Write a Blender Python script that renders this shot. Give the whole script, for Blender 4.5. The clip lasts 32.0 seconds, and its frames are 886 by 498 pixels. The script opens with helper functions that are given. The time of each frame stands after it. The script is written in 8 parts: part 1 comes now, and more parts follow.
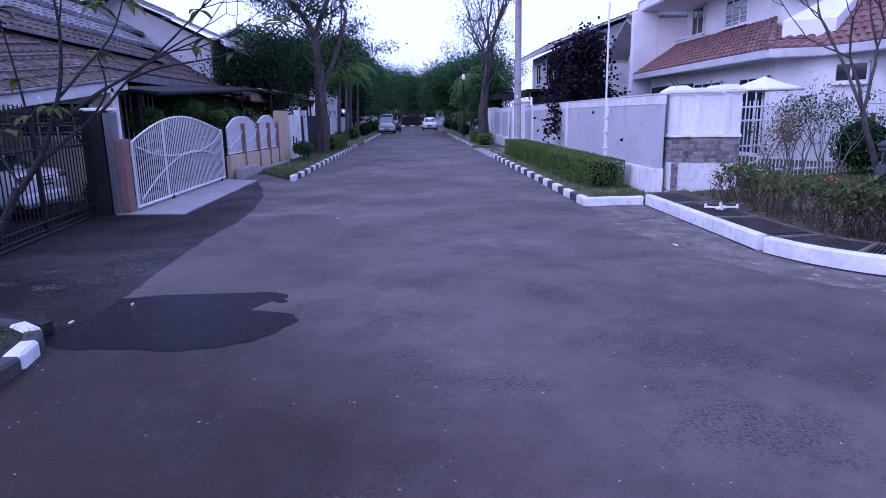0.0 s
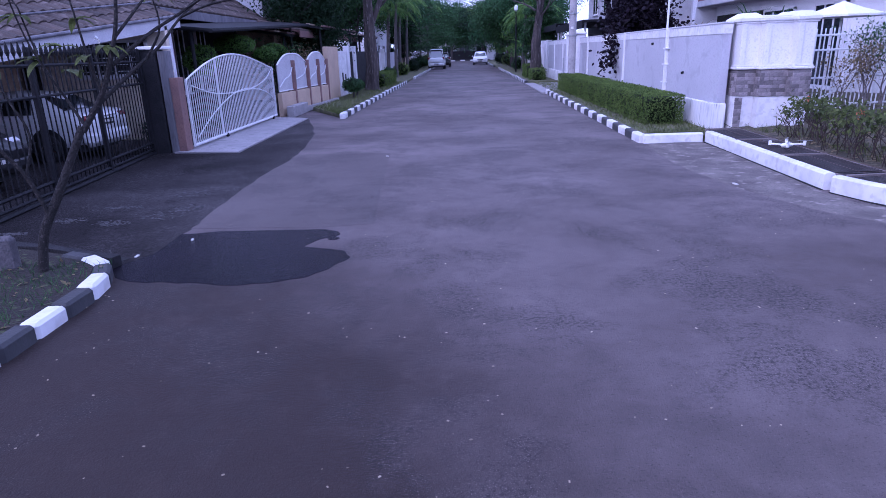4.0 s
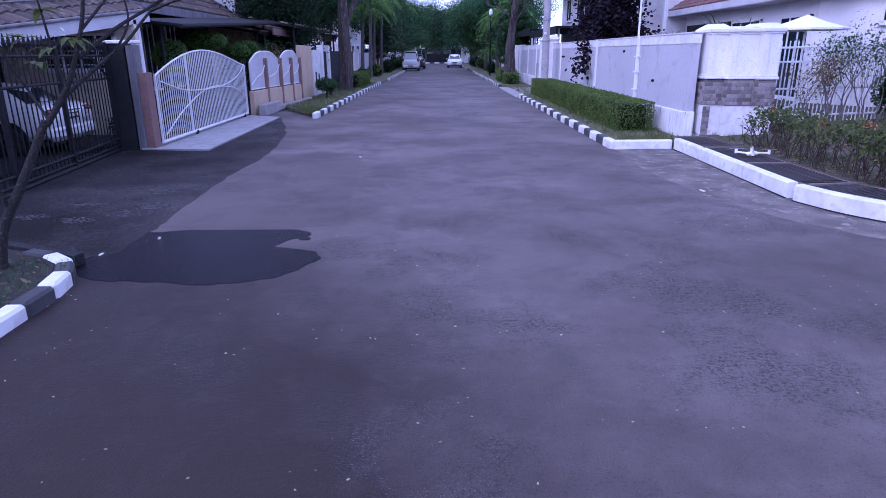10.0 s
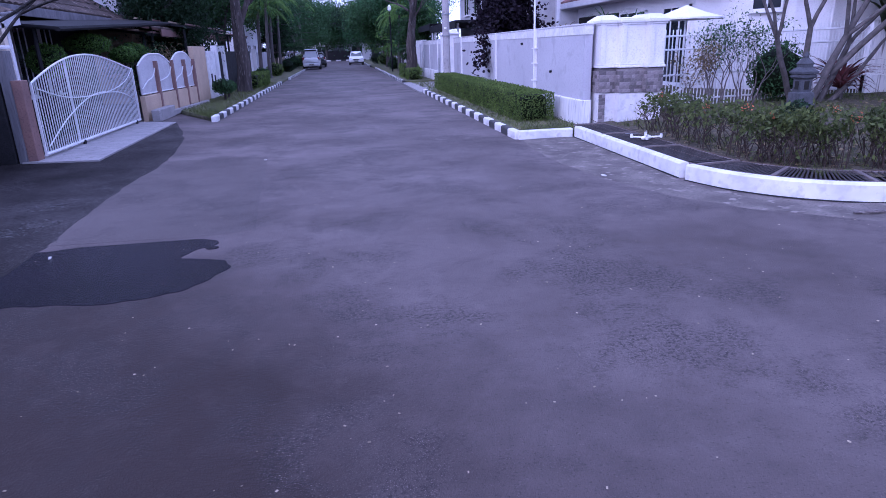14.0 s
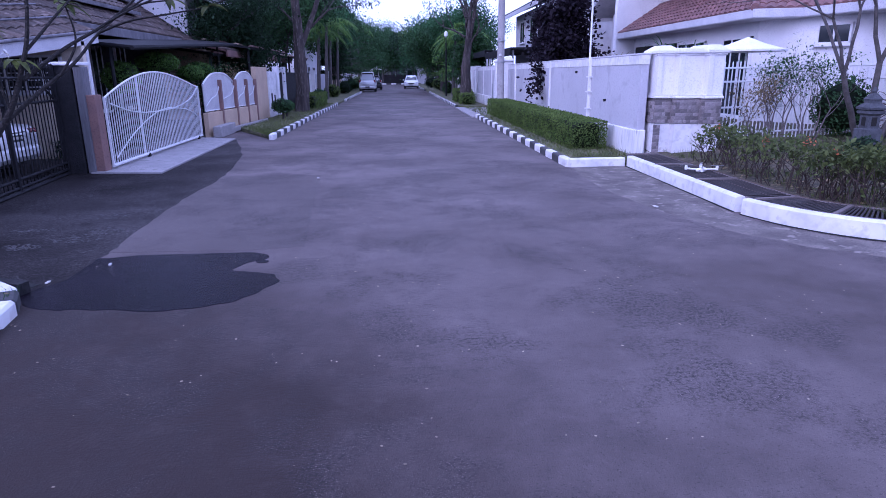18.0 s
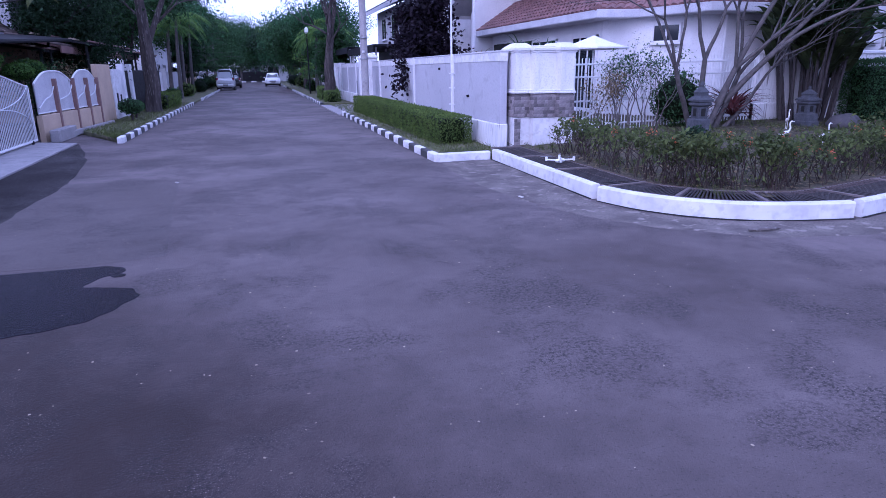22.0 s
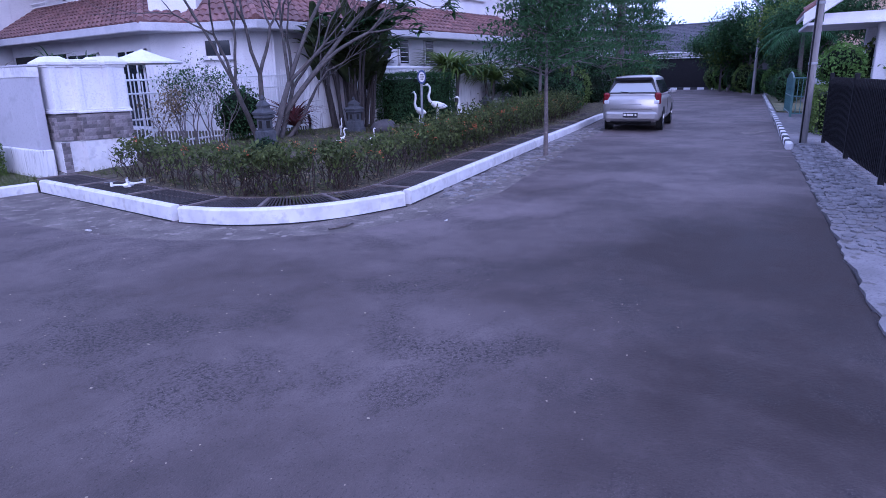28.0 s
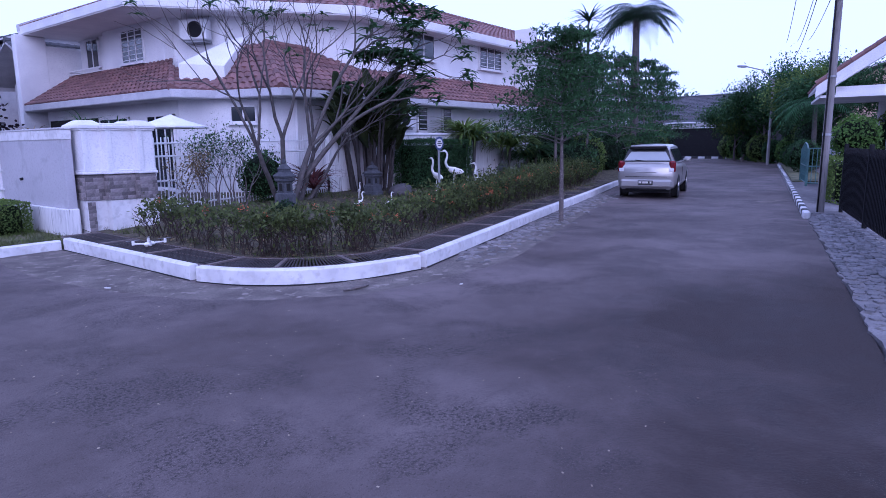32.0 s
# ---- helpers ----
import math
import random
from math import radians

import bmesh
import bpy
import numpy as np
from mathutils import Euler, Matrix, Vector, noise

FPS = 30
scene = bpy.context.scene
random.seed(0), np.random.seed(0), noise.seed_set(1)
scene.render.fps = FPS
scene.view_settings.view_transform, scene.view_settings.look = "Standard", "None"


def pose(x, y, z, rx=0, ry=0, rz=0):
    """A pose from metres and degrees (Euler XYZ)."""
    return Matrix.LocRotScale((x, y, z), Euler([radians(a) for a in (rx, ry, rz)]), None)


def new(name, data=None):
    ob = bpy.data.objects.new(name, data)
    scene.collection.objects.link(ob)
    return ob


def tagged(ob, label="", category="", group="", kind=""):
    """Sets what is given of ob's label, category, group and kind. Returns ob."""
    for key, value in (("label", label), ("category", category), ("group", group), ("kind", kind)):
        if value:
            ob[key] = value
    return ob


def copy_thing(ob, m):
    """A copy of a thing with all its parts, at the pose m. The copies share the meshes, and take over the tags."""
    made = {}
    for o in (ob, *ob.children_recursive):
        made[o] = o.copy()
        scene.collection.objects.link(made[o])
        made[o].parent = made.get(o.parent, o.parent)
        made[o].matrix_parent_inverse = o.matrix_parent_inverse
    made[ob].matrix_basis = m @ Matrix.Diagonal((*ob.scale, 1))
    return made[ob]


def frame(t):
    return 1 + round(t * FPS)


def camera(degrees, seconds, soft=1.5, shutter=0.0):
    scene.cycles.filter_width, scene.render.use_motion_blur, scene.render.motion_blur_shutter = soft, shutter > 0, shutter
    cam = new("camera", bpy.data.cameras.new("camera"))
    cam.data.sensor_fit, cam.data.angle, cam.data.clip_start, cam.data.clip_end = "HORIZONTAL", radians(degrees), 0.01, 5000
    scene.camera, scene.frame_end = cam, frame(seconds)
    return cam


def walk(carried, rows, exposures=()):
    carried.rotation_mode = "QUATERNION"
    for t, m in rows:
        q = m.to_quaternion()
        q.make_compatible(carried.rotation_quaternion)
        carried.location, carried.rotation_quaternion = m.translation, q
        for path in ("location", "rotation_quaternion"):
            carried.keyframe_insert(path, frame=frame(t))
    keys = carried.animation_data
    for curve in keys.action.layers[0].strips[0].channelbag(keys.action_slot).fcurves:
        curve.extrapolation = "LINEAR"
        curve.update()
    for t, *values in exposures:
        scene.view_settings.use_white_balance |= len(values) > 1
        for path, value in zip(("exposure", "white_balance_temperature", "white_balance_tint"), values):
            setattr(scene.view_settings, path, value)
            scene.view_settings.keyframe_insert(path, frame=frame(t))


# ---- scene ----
EXPO = 0.30
cam = camera(71.0, 32.0, soft=0.55)
EYE = (0.0, 0.0, 1.70)
# seconds, heading, pitch, roll
PATH = [
    (0.0, -2.62, -12.12, 0.96),
    (0.5, 0.48, -15.86, 3.06),
    (1.0, 0.58, -13.63, 2.60),
    (1.5, 1.84, -14.47, 0.57),
    (2.0, 1.47, -19.50, 2.04),
    (2.5, 1.45, -18.73, 2.20),
    (3.0, 1.87, -18.63, 1.75),
    (3.5, 1.97, -18.14, 1.85),
    (5.5, 0.51, -17.13, 1.09),
    (6.0, -0.07, -17.08, 1.20),
    (6.5, -0.09, -17.20, 1.18),
    (7.0, 0.32, -16.97, 1.62),
    (7.5, 0.41, -17.00, 1.23),
    (8.0, 0.98, -17.11, 1.22),
    (8.5, 1.56, -17.54, 1.05),
    (9.0, 2.87, -17.04, -0.05),
    (9.5, 1.49, -16.82, 0.47),
    (10.0, -0.37, -17.53, 0.25),
    (10.5, -0.48, -17.23, 0.27),
    (11.0, -1.41, -17.60, 1.15),
    (11.5, -1.53, -17.61, 1.51),
    (12.0, -4.66, -17.39, 1.39),
    (12.5, -11.54, -17.42, 0.23),
    (13.0, -14.36, -17.78, -0.46),
    (13.5, -12.01, -17.63, 1.27),
    (14.0, -9.02, -18.02, 1.72),
    (14.5, -5.96, -17.15, 1.01),
    (16.5, -3.05, -15.85, 1.91),
    (17.0, -3.18, -15.94, 1.13),
    (17.5, -3.53, -16.28, 0.82),
    (18.0, -4.22, -15.77, 0.39),
    (18.5, -6.46, -14.94, -0.27),
    (19.0, -7.18, -14.91, -0.65),
    (19.5, -6.54, -15.36, -0.12),
    (20.0, -7.80, -15.49, -0.23),
    (20.5, -11.17, -14.99, -0.04),
    (21.0, -12.86, -15.35, -0.08),
    (21.5, -15.39, -15.81, 0.43),
    (22.0, -16.22, -16.14, 0.60),
    (22.5, -16.54, -16.29, 0.67),
    (23.0, -18.64, -15.70, 0.16),
    (23.5, -21.60, -15.76, 0.34),
    (24.0, -22.08, -15.56, 0.75),
    (24.5, -21.09, -16.07, 0.88),
    (26.5, -32.88, -15.91, -0.53),
    (27.0, -43.91, -15.47, 0.66),
    (27.5, -50.49, -16.01, 1.27),
    (28.0, -54.02, -15.48, 1.19),
    (28.5, -55.65, -14.78, 0.45),
    (29.0, -55.02, -14.21, 0.39),
    (29.5, -53.32, -14.49, 1.30),
    (30.0, -52.02, -15.11, 0.69),
    (30.5, -50.94, -14.95, -0.25),
    (31.0, -50.95, -14.55, -0.54),
    (31.5, -53.33, -13.26, -0.16),
    (32.0, -52.46, -9.61, 0.57),
]
walk(cam, [(t, pose(*EYE, 90 + p, r, h)) for t, h, p, r in PATH],
     exposures=[(0.0, EXPO - 0.26, 4640, 46), (1.4, EXPO, 4640, 46), (19.0, EXPO, 4640, 46), (22.0, EXPO - 0.07, 4600, 44), (25.5, EXPO - 0.11, 4560, 42), (27.0, EXPO - 0.17, 4560, 42), (30.5, EXPO - 0.19, 4560, 42), (31.3, EXPO - 0.25, 4570, 42), (32.0, EXPO - 0.38, 4600, 42)])
# ---- light ----
SUN_EL, SUN_AZ = 26.0, 228.0
world = bpy.data.worlds.new("sky")
scene.world = world
world.use_nodes = True
wn = world.node_tree
sky = wn.nodes.new("ShaderNodeTexSky")
sky.sky_type = "NISHITA"
sky.sun_disc = False
sky.sun_elevation, sky.sun_rotation = radians(SUN_EL), radians(SUN_AZ)
sky.air_density, sky.dust_density, sky.ozone_density = 1.0, 6.0, 1.5
cloud = wn.nodes.new("ShaderNodeMix")  # high thin overcast veils the blue sky
cloud.data_type = "RGBA"
cloud.inputs["Factor"].default_value = 0.72
cloud.inputs["B"].default_value = (9.3, 9.8, 10.6, 1)
wn.links.new(sky.outputs[0], cloud.inputs["A"])
wn.links.new(cloud.outputs["Result"], wn.nodes["Background"].inputs[0])
wn.nodes["Background"].inputs[1].default_value = 0.15
sun_data = bpy.data.lights.new("sun", "SUN")
sun_data.energy, sun_data.angle, sun_data.color = 0.6, radians(50), (1.0, 0.96, 0.92)
sun = new("sun", sun_data)
sun.matrix_world = pose(0, 0, 30, -(90 - SUN_EL), 0, -SUN_AZ)


# ---- materials ----
def mat(name, c1, c2=None, rough=0.8, scale=6.0, fine=60.0, bump=0.15, metal=0.0, spots=None, grime=0.25, spec=0.5, island=0.0, per_object=0.0, streak=False, coat=0.0):
    """Two-scale procedural surface: broad mottling from c1 to c2, fine grain, relief; optional spots of a third colour."""
    m = bpy.data.materials.new(name)
    m.use_nodes = True
    nt = m.node_tree
    N, L = nt.nodes, nt.links
    b = N["Principled BSDF"]
    c2 = c2 or tuple(v * 0.75 for v in c1)
    co = N.new("ShaderNodeTexCoord")
    src = co.outputs["Object"]
    if streak:
        mp = N.new("ShaderNodeMapping")
        mp.inputs["Scale"].default_value = (1, 1, 0.12)
        L.new(src, mp.inputs["Vector"])
        src = mp.outputs["Vector"]

    def noise_tex(s, det):
        n = N.new("ShaderNodeTexNoise")
        n.inputs["Scale"].default_value, n.inputs["Detail"].default_value = s, det
        L.new(src, n.inputs["Vector"])
        return n.outputs["Fac"]

    def ramp(fac, a, z):
        r = N.new("ShaderNodeMapRange")
        r.inputs["From Min"].default_value, r.inputs["From Max"].default_value = a, z
        L.new(fac, r.inputs["Value"])
        return r.outputs["Result"]

    def blend(fac, a, z):
        x = N.new("ShaderNodeMix")
        x.data_type = "RGBA"
        for sock, v in ((x.inputs["Factor"], fac), (x.inputs["A"], a), (x.inputs["B"], z)):
            if isinstance(v, (tuple, float, int)):
                sock.default_value = (*v, 1) if isinstance(v, tuple) else v
            else:
                L.new(v, sock)
        return x.outputs["Result"]

    broad, grain = noise_tex(scale, 5), noise_tex(fine, 3)
    col = blend(ramp(broad, 0.35, 0.65), c1, c2)
    dark = tuple(v * (1 - grime) for v in c2)
    col = blend(ramp(grain, 0.5, 0.75), col, dark)
    if spots:
        col = blend(ramp(noise_tex(scale * 2.7, 6), 0.58, 0.66), col, spots)
    if island or per_object:
        if island:
            g = N.new("ShaderNodeNewGeometry").outputs["Random Per Island"]
        else:
            g = N.new("ShaderNodeObjectInfo").outputs["Random"]
        amt = island or per_object
        h = N.new("ShaderNodeHueSaturation")
        L.new(ramp(g, 0, 1), h.inputs["Value"])
        r = h.inputs["Value"].links[0].from_node
        r.inputs["To Min"].default_value, r.inputs["To Max"].default_value = 1 - amt, 1 + amt
        L.new(col, h.inputs["Color"])
        col = h.outputs["Color"]
    L.new(col, b.inputs["Base Color"])
    b.inputs["Roughness"].default_value, b.inputs["Metallic"].default_value = rough, metal
    b.inputs["Specular IOR Level"].default_value = spec
    b.inputs["Coat Weight"].default_value = coat
    if bump:
        bp = N.new("ShaderNodeBump")
        bp.inputs["Strength"].default_value, bp.inputs["Distance"].default_value = bump, 0.02
        L.new(grain, bp.inputs["Height"])
        L.new(bp.outputs["Normal"], b.inputs["Normal"])
    return m


def leaf_mat(name, c1, c2, rough=0.55, vary=0.5):
    m = mat(name, c1, c2, rough=rough, scale=3.0, fine=25.0, bump=0.0, island=vary, grime=0.3, spec=0.12)
    b = m.node_tree.nodes["Principled BSDF"]
    # thin leaves let part of the light through
    N, L = m.node_tree.nodes, m.node_tree.links
    tr = N.new("ShaderNodeBsdfTranslucent")
    gm = N.new("ShaderNodeHueSaturation")
    gm.inputs["Value"].default_value = 1.5
    L.new(b.inputs["Base Color"].links[0].from_socket, gm.inputs["Color"])
    L.new(gm.outputs["Color"], tr.inputs["Color"])
    mx = N.new("ShaderNodeMixShader")
    mx.inputs[0].default_value = 0.38
    L.new(b.outputs[0], mx.inputs[1])
    L.new(tr.outputs[0], mx.inputs[2])
    L.new(mx.outputs[0], N["Material Output"].inputs["Surface"])
    return m


def glass_mat(name, c=(0.02, 0.025, 0.03), rough=0.08):
    m = bpy.data.materials.new(name)
    m.use_nodes = True
    b = m.node_tree.nodes["Principled BSDF"]
    b.inputs["Base Color"].default_value = (*c, 1)
    b.inputs["Roughness"].default_value = rough
    b.inputs["Specular IOR Level"].default_value = 0.8
    return m


def glow_mat(name, c, e):
    m = bpy.data.materials.new(name)
    m.use_nodes = True
    b = m.node_tree.nodes["Principled BSDF"]
    b.inputs["Base Color"].default_value = (*c, 1)
    b.inputs["Emission Color"].default_value = (*c, 1)
    b.inputs["Emission Strength"].default_value = e
    return m




def asphalt(name, base, worn, dark, spec=0.22, dark_spots=None, speckle=0.0):
    """Worn road surface: broad worn lanes, dark scabs, speckled stones."""
    m = bpy.data.materials.new(name)
    m.use_nodes = True
    N, L = m.node_tree.nodes, m.node_tree.links
    b = N["Principled BSDF"]
    co = N.new("ShaderNodeTexCoord").outputs["Object"]

    def tex(s, det, rough=0.5, dist=0.0):
        n = N.new("ShaderNodeTexNoise")
        n.inputs["Scale"].default_value, n.inputs["Detail"].default_value = s, det
        n.inputs["Roughness"].default_value, n.inputs["Distortion"].default_value = rough, dist
        L.new(co, n.inputs["Vector"])
        return n.outputs["Fac"]

    def step(f, a, z):
        r = N.new("ShaderNodeMapRange")
        r.inputs["From Min"].default_value, r.inputs["From Max"].default_value = a, z
        L.new(f, r.inputs["Value"])
        return r.outputs["Result"]

    def times(a, k):
        x = N.new("ShaderNodeMath")
        x.operation = "MULTIPLY"
        L.new(a, x.inputs[0])
        if isinstance(k, float):
            x.inputs[1].default_value = k
        else:
            L.new(k, x.inputs[1])
        return x.outputs[0]

    def mix(f, a, z):
        x = N.new("ShaderNodeMix")
        x.data_type = "RGBA"
        L.new(f, x.inputs["Factor"])
        for sock, v in ((x.inputs["A"], a), (x.inputs["B"], z)):
            if isinstance(v, tuple):
                sock.default_value = (*v, 1)
            else:
                L.new(v, sock)
        return x.outputs["Result"]

    broad = tex(0.34, 5, 0.6, 0.15)
    if dark_spots:  # darker round a spot or two, paler beyond: uneven tone plus light falloff in colour
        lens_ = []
        for cx, cy in (dark_spots[:2], dark_spots[4:6] or dark_spots[:2]):
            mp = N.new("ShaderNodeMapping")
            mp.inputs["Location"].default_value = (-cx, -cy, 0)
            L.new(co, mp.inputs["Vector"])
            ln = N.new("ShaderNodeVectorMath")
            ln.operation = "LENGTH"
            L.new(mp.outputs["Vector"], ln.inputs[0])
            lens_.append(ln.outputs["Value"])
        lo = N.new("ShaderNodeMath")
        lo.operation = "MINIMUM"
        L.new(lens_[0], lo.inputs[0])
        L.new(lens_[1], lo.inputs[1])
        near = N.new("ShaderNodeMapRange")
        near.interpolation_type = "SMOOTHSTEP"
        near.inputs["From Min"].default_value, near.inputs["From Max"].default_value = dark_spots[2], dark_spots[3]
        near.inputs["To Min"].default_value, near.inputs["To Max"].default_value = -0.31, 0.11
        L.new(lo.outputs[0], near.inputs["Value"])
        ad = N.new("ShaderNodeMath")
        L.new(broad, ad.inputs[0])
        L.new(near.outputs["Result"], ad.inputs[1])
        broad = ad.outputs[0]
    patchy = tex(1.3, 6, 0.65, 0.4)
    specks = tex(36, 3, 0.8)
    grains = tex(85, 2, 0.75)
    blotch = tex(4.5, 6, 0.75, 0.15)
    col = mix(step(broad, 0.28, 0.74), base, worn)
    pale = step(broad, -0.05, 0.62)  # worn places show more bare stone
    col = mix(times(step(patchy, 0.50, 0.80), 0.40), col, dark)
    scab = step(tex(0.75, 5, 0.7, 0.3), 0.48, 0.60)  # crumbled places with loose chips
    col = mix(times(scab, 0.22), col, dark)
    col = mix(times(times(step(specks, 0.47, 0.58), scab), 0.9), col, tuple(v * 0.35 for v in dark))
    col = mix(times(times(step(blotch, 0.52, 0.78), 0.3), pale), col, tuple(v * 1.25 for v in worn))
    col = mix(times(step(blotch, 0.46, 0.34), 0.25), col, dark)
    col = mix(times(times(step(grains, 0.60, 0.72), 0.34), pale), col, tuple(min(1, v * 1.8) for v in worn))
    col = mix(times(times(step(tex(120, 1, 0.6), 0.63, 0.71), 0.75), scab), col, tuple(min(1, v * 2.1) for v in worn))
    col = mix(times(step(tex(60, 2, 0.7), 0.41, 0.31), 0.62), col, tuple(v * 0.35 for v in dark))
    if speckle:  # bare pale chippings, thicker where the binder has gone
        bare = step(tex(0.9, 5, 0.65, 0.3), 0.36, 0.62)
        col = mix(times(times(step(tex(52, 3, 0.85), 0.52, 0.60), bare), speckle), col, tuple(v * 2.7 for v in worn))
        col = mix(times(step(tex(34, 2, 0.8), 0.46, 0.36), 0.6), col, tuple(v * 0.5 for v in dark))
    L.new(col, b.inputs["Base Color"])
    b.inputs["Roughness"].default_value, b.inputs["Specular IOR Level"].default_value = 0.70, spec
    bp = N.new("ShaderNodeBump")
    bp.inputs["Strength"].default_value, bp.inputs["Distance"].default_value = 0.55, 0.012
    L.new(grains, bp.inputs["Height"])
    bq = N.new("ShaderNodeBump")
    bq.inputs["Strength"].default_value, bq.inputs["Distance"].default_value = 0.5, 0.02
    L.new(specks, bq.inputs["Height"])
    L.new(bp.outputs["Normal"], bq.inputs["Normal"])
    L.new(bq.outputs["Normal"], b.inputs["Normal"])
    return m


# dark pools near the eye: real uneven tone with corner dimming painted in
ASPHALT = asphalt("asphalt", (0.0225, 0.0137, 0.0115), (0.146, 0.118, 0.116), (0.027, 0.022, 0.022), spec=0.27, dark_spots=(-3.4, 1.3, 1.7, 6.0, 6.05, -1.75))
ASPHALT_DARK = asphalt("old_asphalt", (0.018, 0.0155, 0.016), (0.066, 0.060, 0.061), (0.007, 0.0064, 0.0063), spec=0.05, dark_spots=(-5.6, 10.6, 0.8, 4.2, -5.2, 5.2), speckle=0.55)
PAVE_BED = mat("pavement_bed", (0.20, 0.19, 0.195), (0.145, 0.135, 0.14), rough=0.95, scale=3, fine=40, bump=0.6, spots=(0.1, 0.09, 0.085))
BARK_RIDGED = mat("ridged_bark", (0.092, 0.073, 0.066), (0.040, 0.033, 0.032), rough=0.95, scale=9, fine=45, bump=1.0, streak=True, spots=(0.17, 0.15, 0.14))
WORN_STONE = mat("worn_pale_asphalt", (0.11, 0.105, 0.108), (0.05, 0.048, 0.05), rough=0.95, scale=9, fine=60, bump=0.9, spots=(0.03, 0.03, 0.032), grime=0.5)
GREEN_SHEET = mat("faded_green_sheet", (0.13, 0.24, 0.27), (0.08, 0.16, 0.19), rough=0.6, scale=2.5, fine=40, bump=0.1, spots=(0.22, 0.31, 0.34))
POLE_GREY = mat("brown_grey_pole", (0.19, 0.175, 0.17), (0.14, 0.13, 0.128), rough=0.9, scale=3, fine=40, bump=0.4, streak=True)
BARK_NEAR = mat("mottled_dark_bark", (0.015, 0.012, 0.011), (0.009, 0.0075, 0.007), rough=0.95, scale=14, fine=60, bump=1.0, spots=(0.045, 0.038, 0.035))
ASPHALT_PATCH = asphalt("asphalt_patch", (0.068, 0.053, 0.051), (0.118, 0.097, 0.095), (0.040, 0.033, 0.033), spec=0.26)
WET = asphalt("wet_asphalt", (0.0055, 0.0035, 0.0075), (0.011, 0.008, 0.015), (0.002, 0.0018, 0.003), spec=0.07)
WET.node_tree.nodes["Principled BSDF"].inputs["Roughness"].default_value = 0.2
SAND = mat("gritty_gutter", (0.17, 0.145, 0.13), (0.085, 0.07, 0.064), rough=0.95, scale=2.2, fine=50, bump=0.6, spots=(0.22, 0.19, 0.17), grime=0.4)
LITTER_SOIL = mat("leafy_soil", (0.10, 0.085, 0.05), (0.035, 0.032, 0.020), rough=1.0, scale=7.0, fine=30, bump=1.0, spots=(0.19, 0.15, 0.085), grime=0.5)
BED_SOIL = mat("dark_bed_soil", (0.024, 0.017, 0.012), (0.011, 0.009, 0.007), rough=1.0, scale=5.0, fine=40, bump=1.0, spots=(0.045, 0.055, 0.022), grime=0.4)
SOIL = mat("soil", (0.085, 0.06, 0.042), (0.05, 0.037, 0.027), rough=1.0, scale=3.0, fine=40, bump=0.9, spots=(0.07, 0.085, 0.035), grime=0.4)
TURF = mat("turf", (0.15, 0.145, 0.07), (0.065, 0.075, 0.032), rough=1.0, scale=2.0, fine=45, bump=0.9, spots=(0.17, 0.135, 0.09), grime=0.4)
WHITE = mat("white_paint", (0.74, 0.73, 0.74), (0.63, 0.62, 0.64), rough=0.75, scale=1.4, fine=30, bump=0.08, grime=0.08)
CREAM = mat("cream_wall_paint", (0.66, 0.58, 0.47), (0.58, 0.50, 0.41), rough=0.8, scale=2, fine=40, bump=0.1, grime=0.12)
WHITE_WORN = mat("worn_white_paint", (0.70, 0.69, 0.70), (0.58, 0.57, 0.58), rough=0.85, scale=2.5, fine=9, bump=0.25, spots=(0.52, 0.50, 0.49), grime=0.14)
BLACK_KERB = mat("black_kerb_paint", (0.03, 0.03, 0.034), (0.05, 0.05, 0.052), rough=0.8, scale=4, fine=35, bump=0.3)
GREY_WALL = mat("grey_white_render", (0.46, 0.452, 0.485), (0.41, 0.40, 0.435), rough=0.85, scale=0.8, fine=30, bump=0.1, grime=0.1, spots=(0.37, 0.36, 0.39))
PLINTH = mat("stained_white_plinth", (0.74, 0.73, 0.73), (0.62, 0.61, 0.62), rough=0.85, scale=3, fine=25, bump=0.15, streak=True, spots=(0.22, 0.21, 0.21))
CONCRETE = mat("concrete", (0.33, 0.31, 0.31), (0.26, 0.245, 0.25), rough=0.9, scale=2, fine=40, bump=0.35, spots=(0.2, 0.19, 0.19))
DARK_STONE = mat("dark_stone", (0.024, 0.023, 0.025), (0.015, 0.015, 0.017), spec=0.2, rough=0.8, scale=5, fine=40, bump=0.6)
STONE_TILE = mat("stone_tile", (0.25, 0.22, 0.22), (0.17, 0.15, 0.155), rough=0.75, scale=8, fine=45, bump=0.35, per_object=0.45)
BEIGE = mat("beige_render", (0.50, 0.38, 0.27), (0.43, 0.33, 0.24), rough=0.85, scale=2, fine=30, bump=0.15, grime=0.15)
BROWN = mat("brown_render", (0.22, 0.125, 0.105), (0.17, 0.10, 0.09), rough=0.8, scale=3, fine=30, bump=0.2)
BLACK_METAL = mat("black_metal", (0.009, 0.009, 0.011), (0.015, 0.015, 0.017), rough=0.6, scale=9, fine=60, bump=0.1, spec=0.15)
WHITE_METAL = mat("white_metal", (0.72, 0.72, 0.74), (0.62, 0.62, 0.64), rough=0.45, scale=5, fine=50, bump=0.05, grime=0.1)
GREY_METAL = mat("grey_metal", (0.33, 0.34, 0.36), (0.25, 0.26, 0.28), rough=0.5, scale=5, fine=50, bump=0.1, metal=0.3)
GREEN_METAL = mat("green_painted_metal", (0.10, 0.21, 0.20), (0.07, 0.15, 0.15), rough=0.5, scale=6, fine=50, bump=0.1)
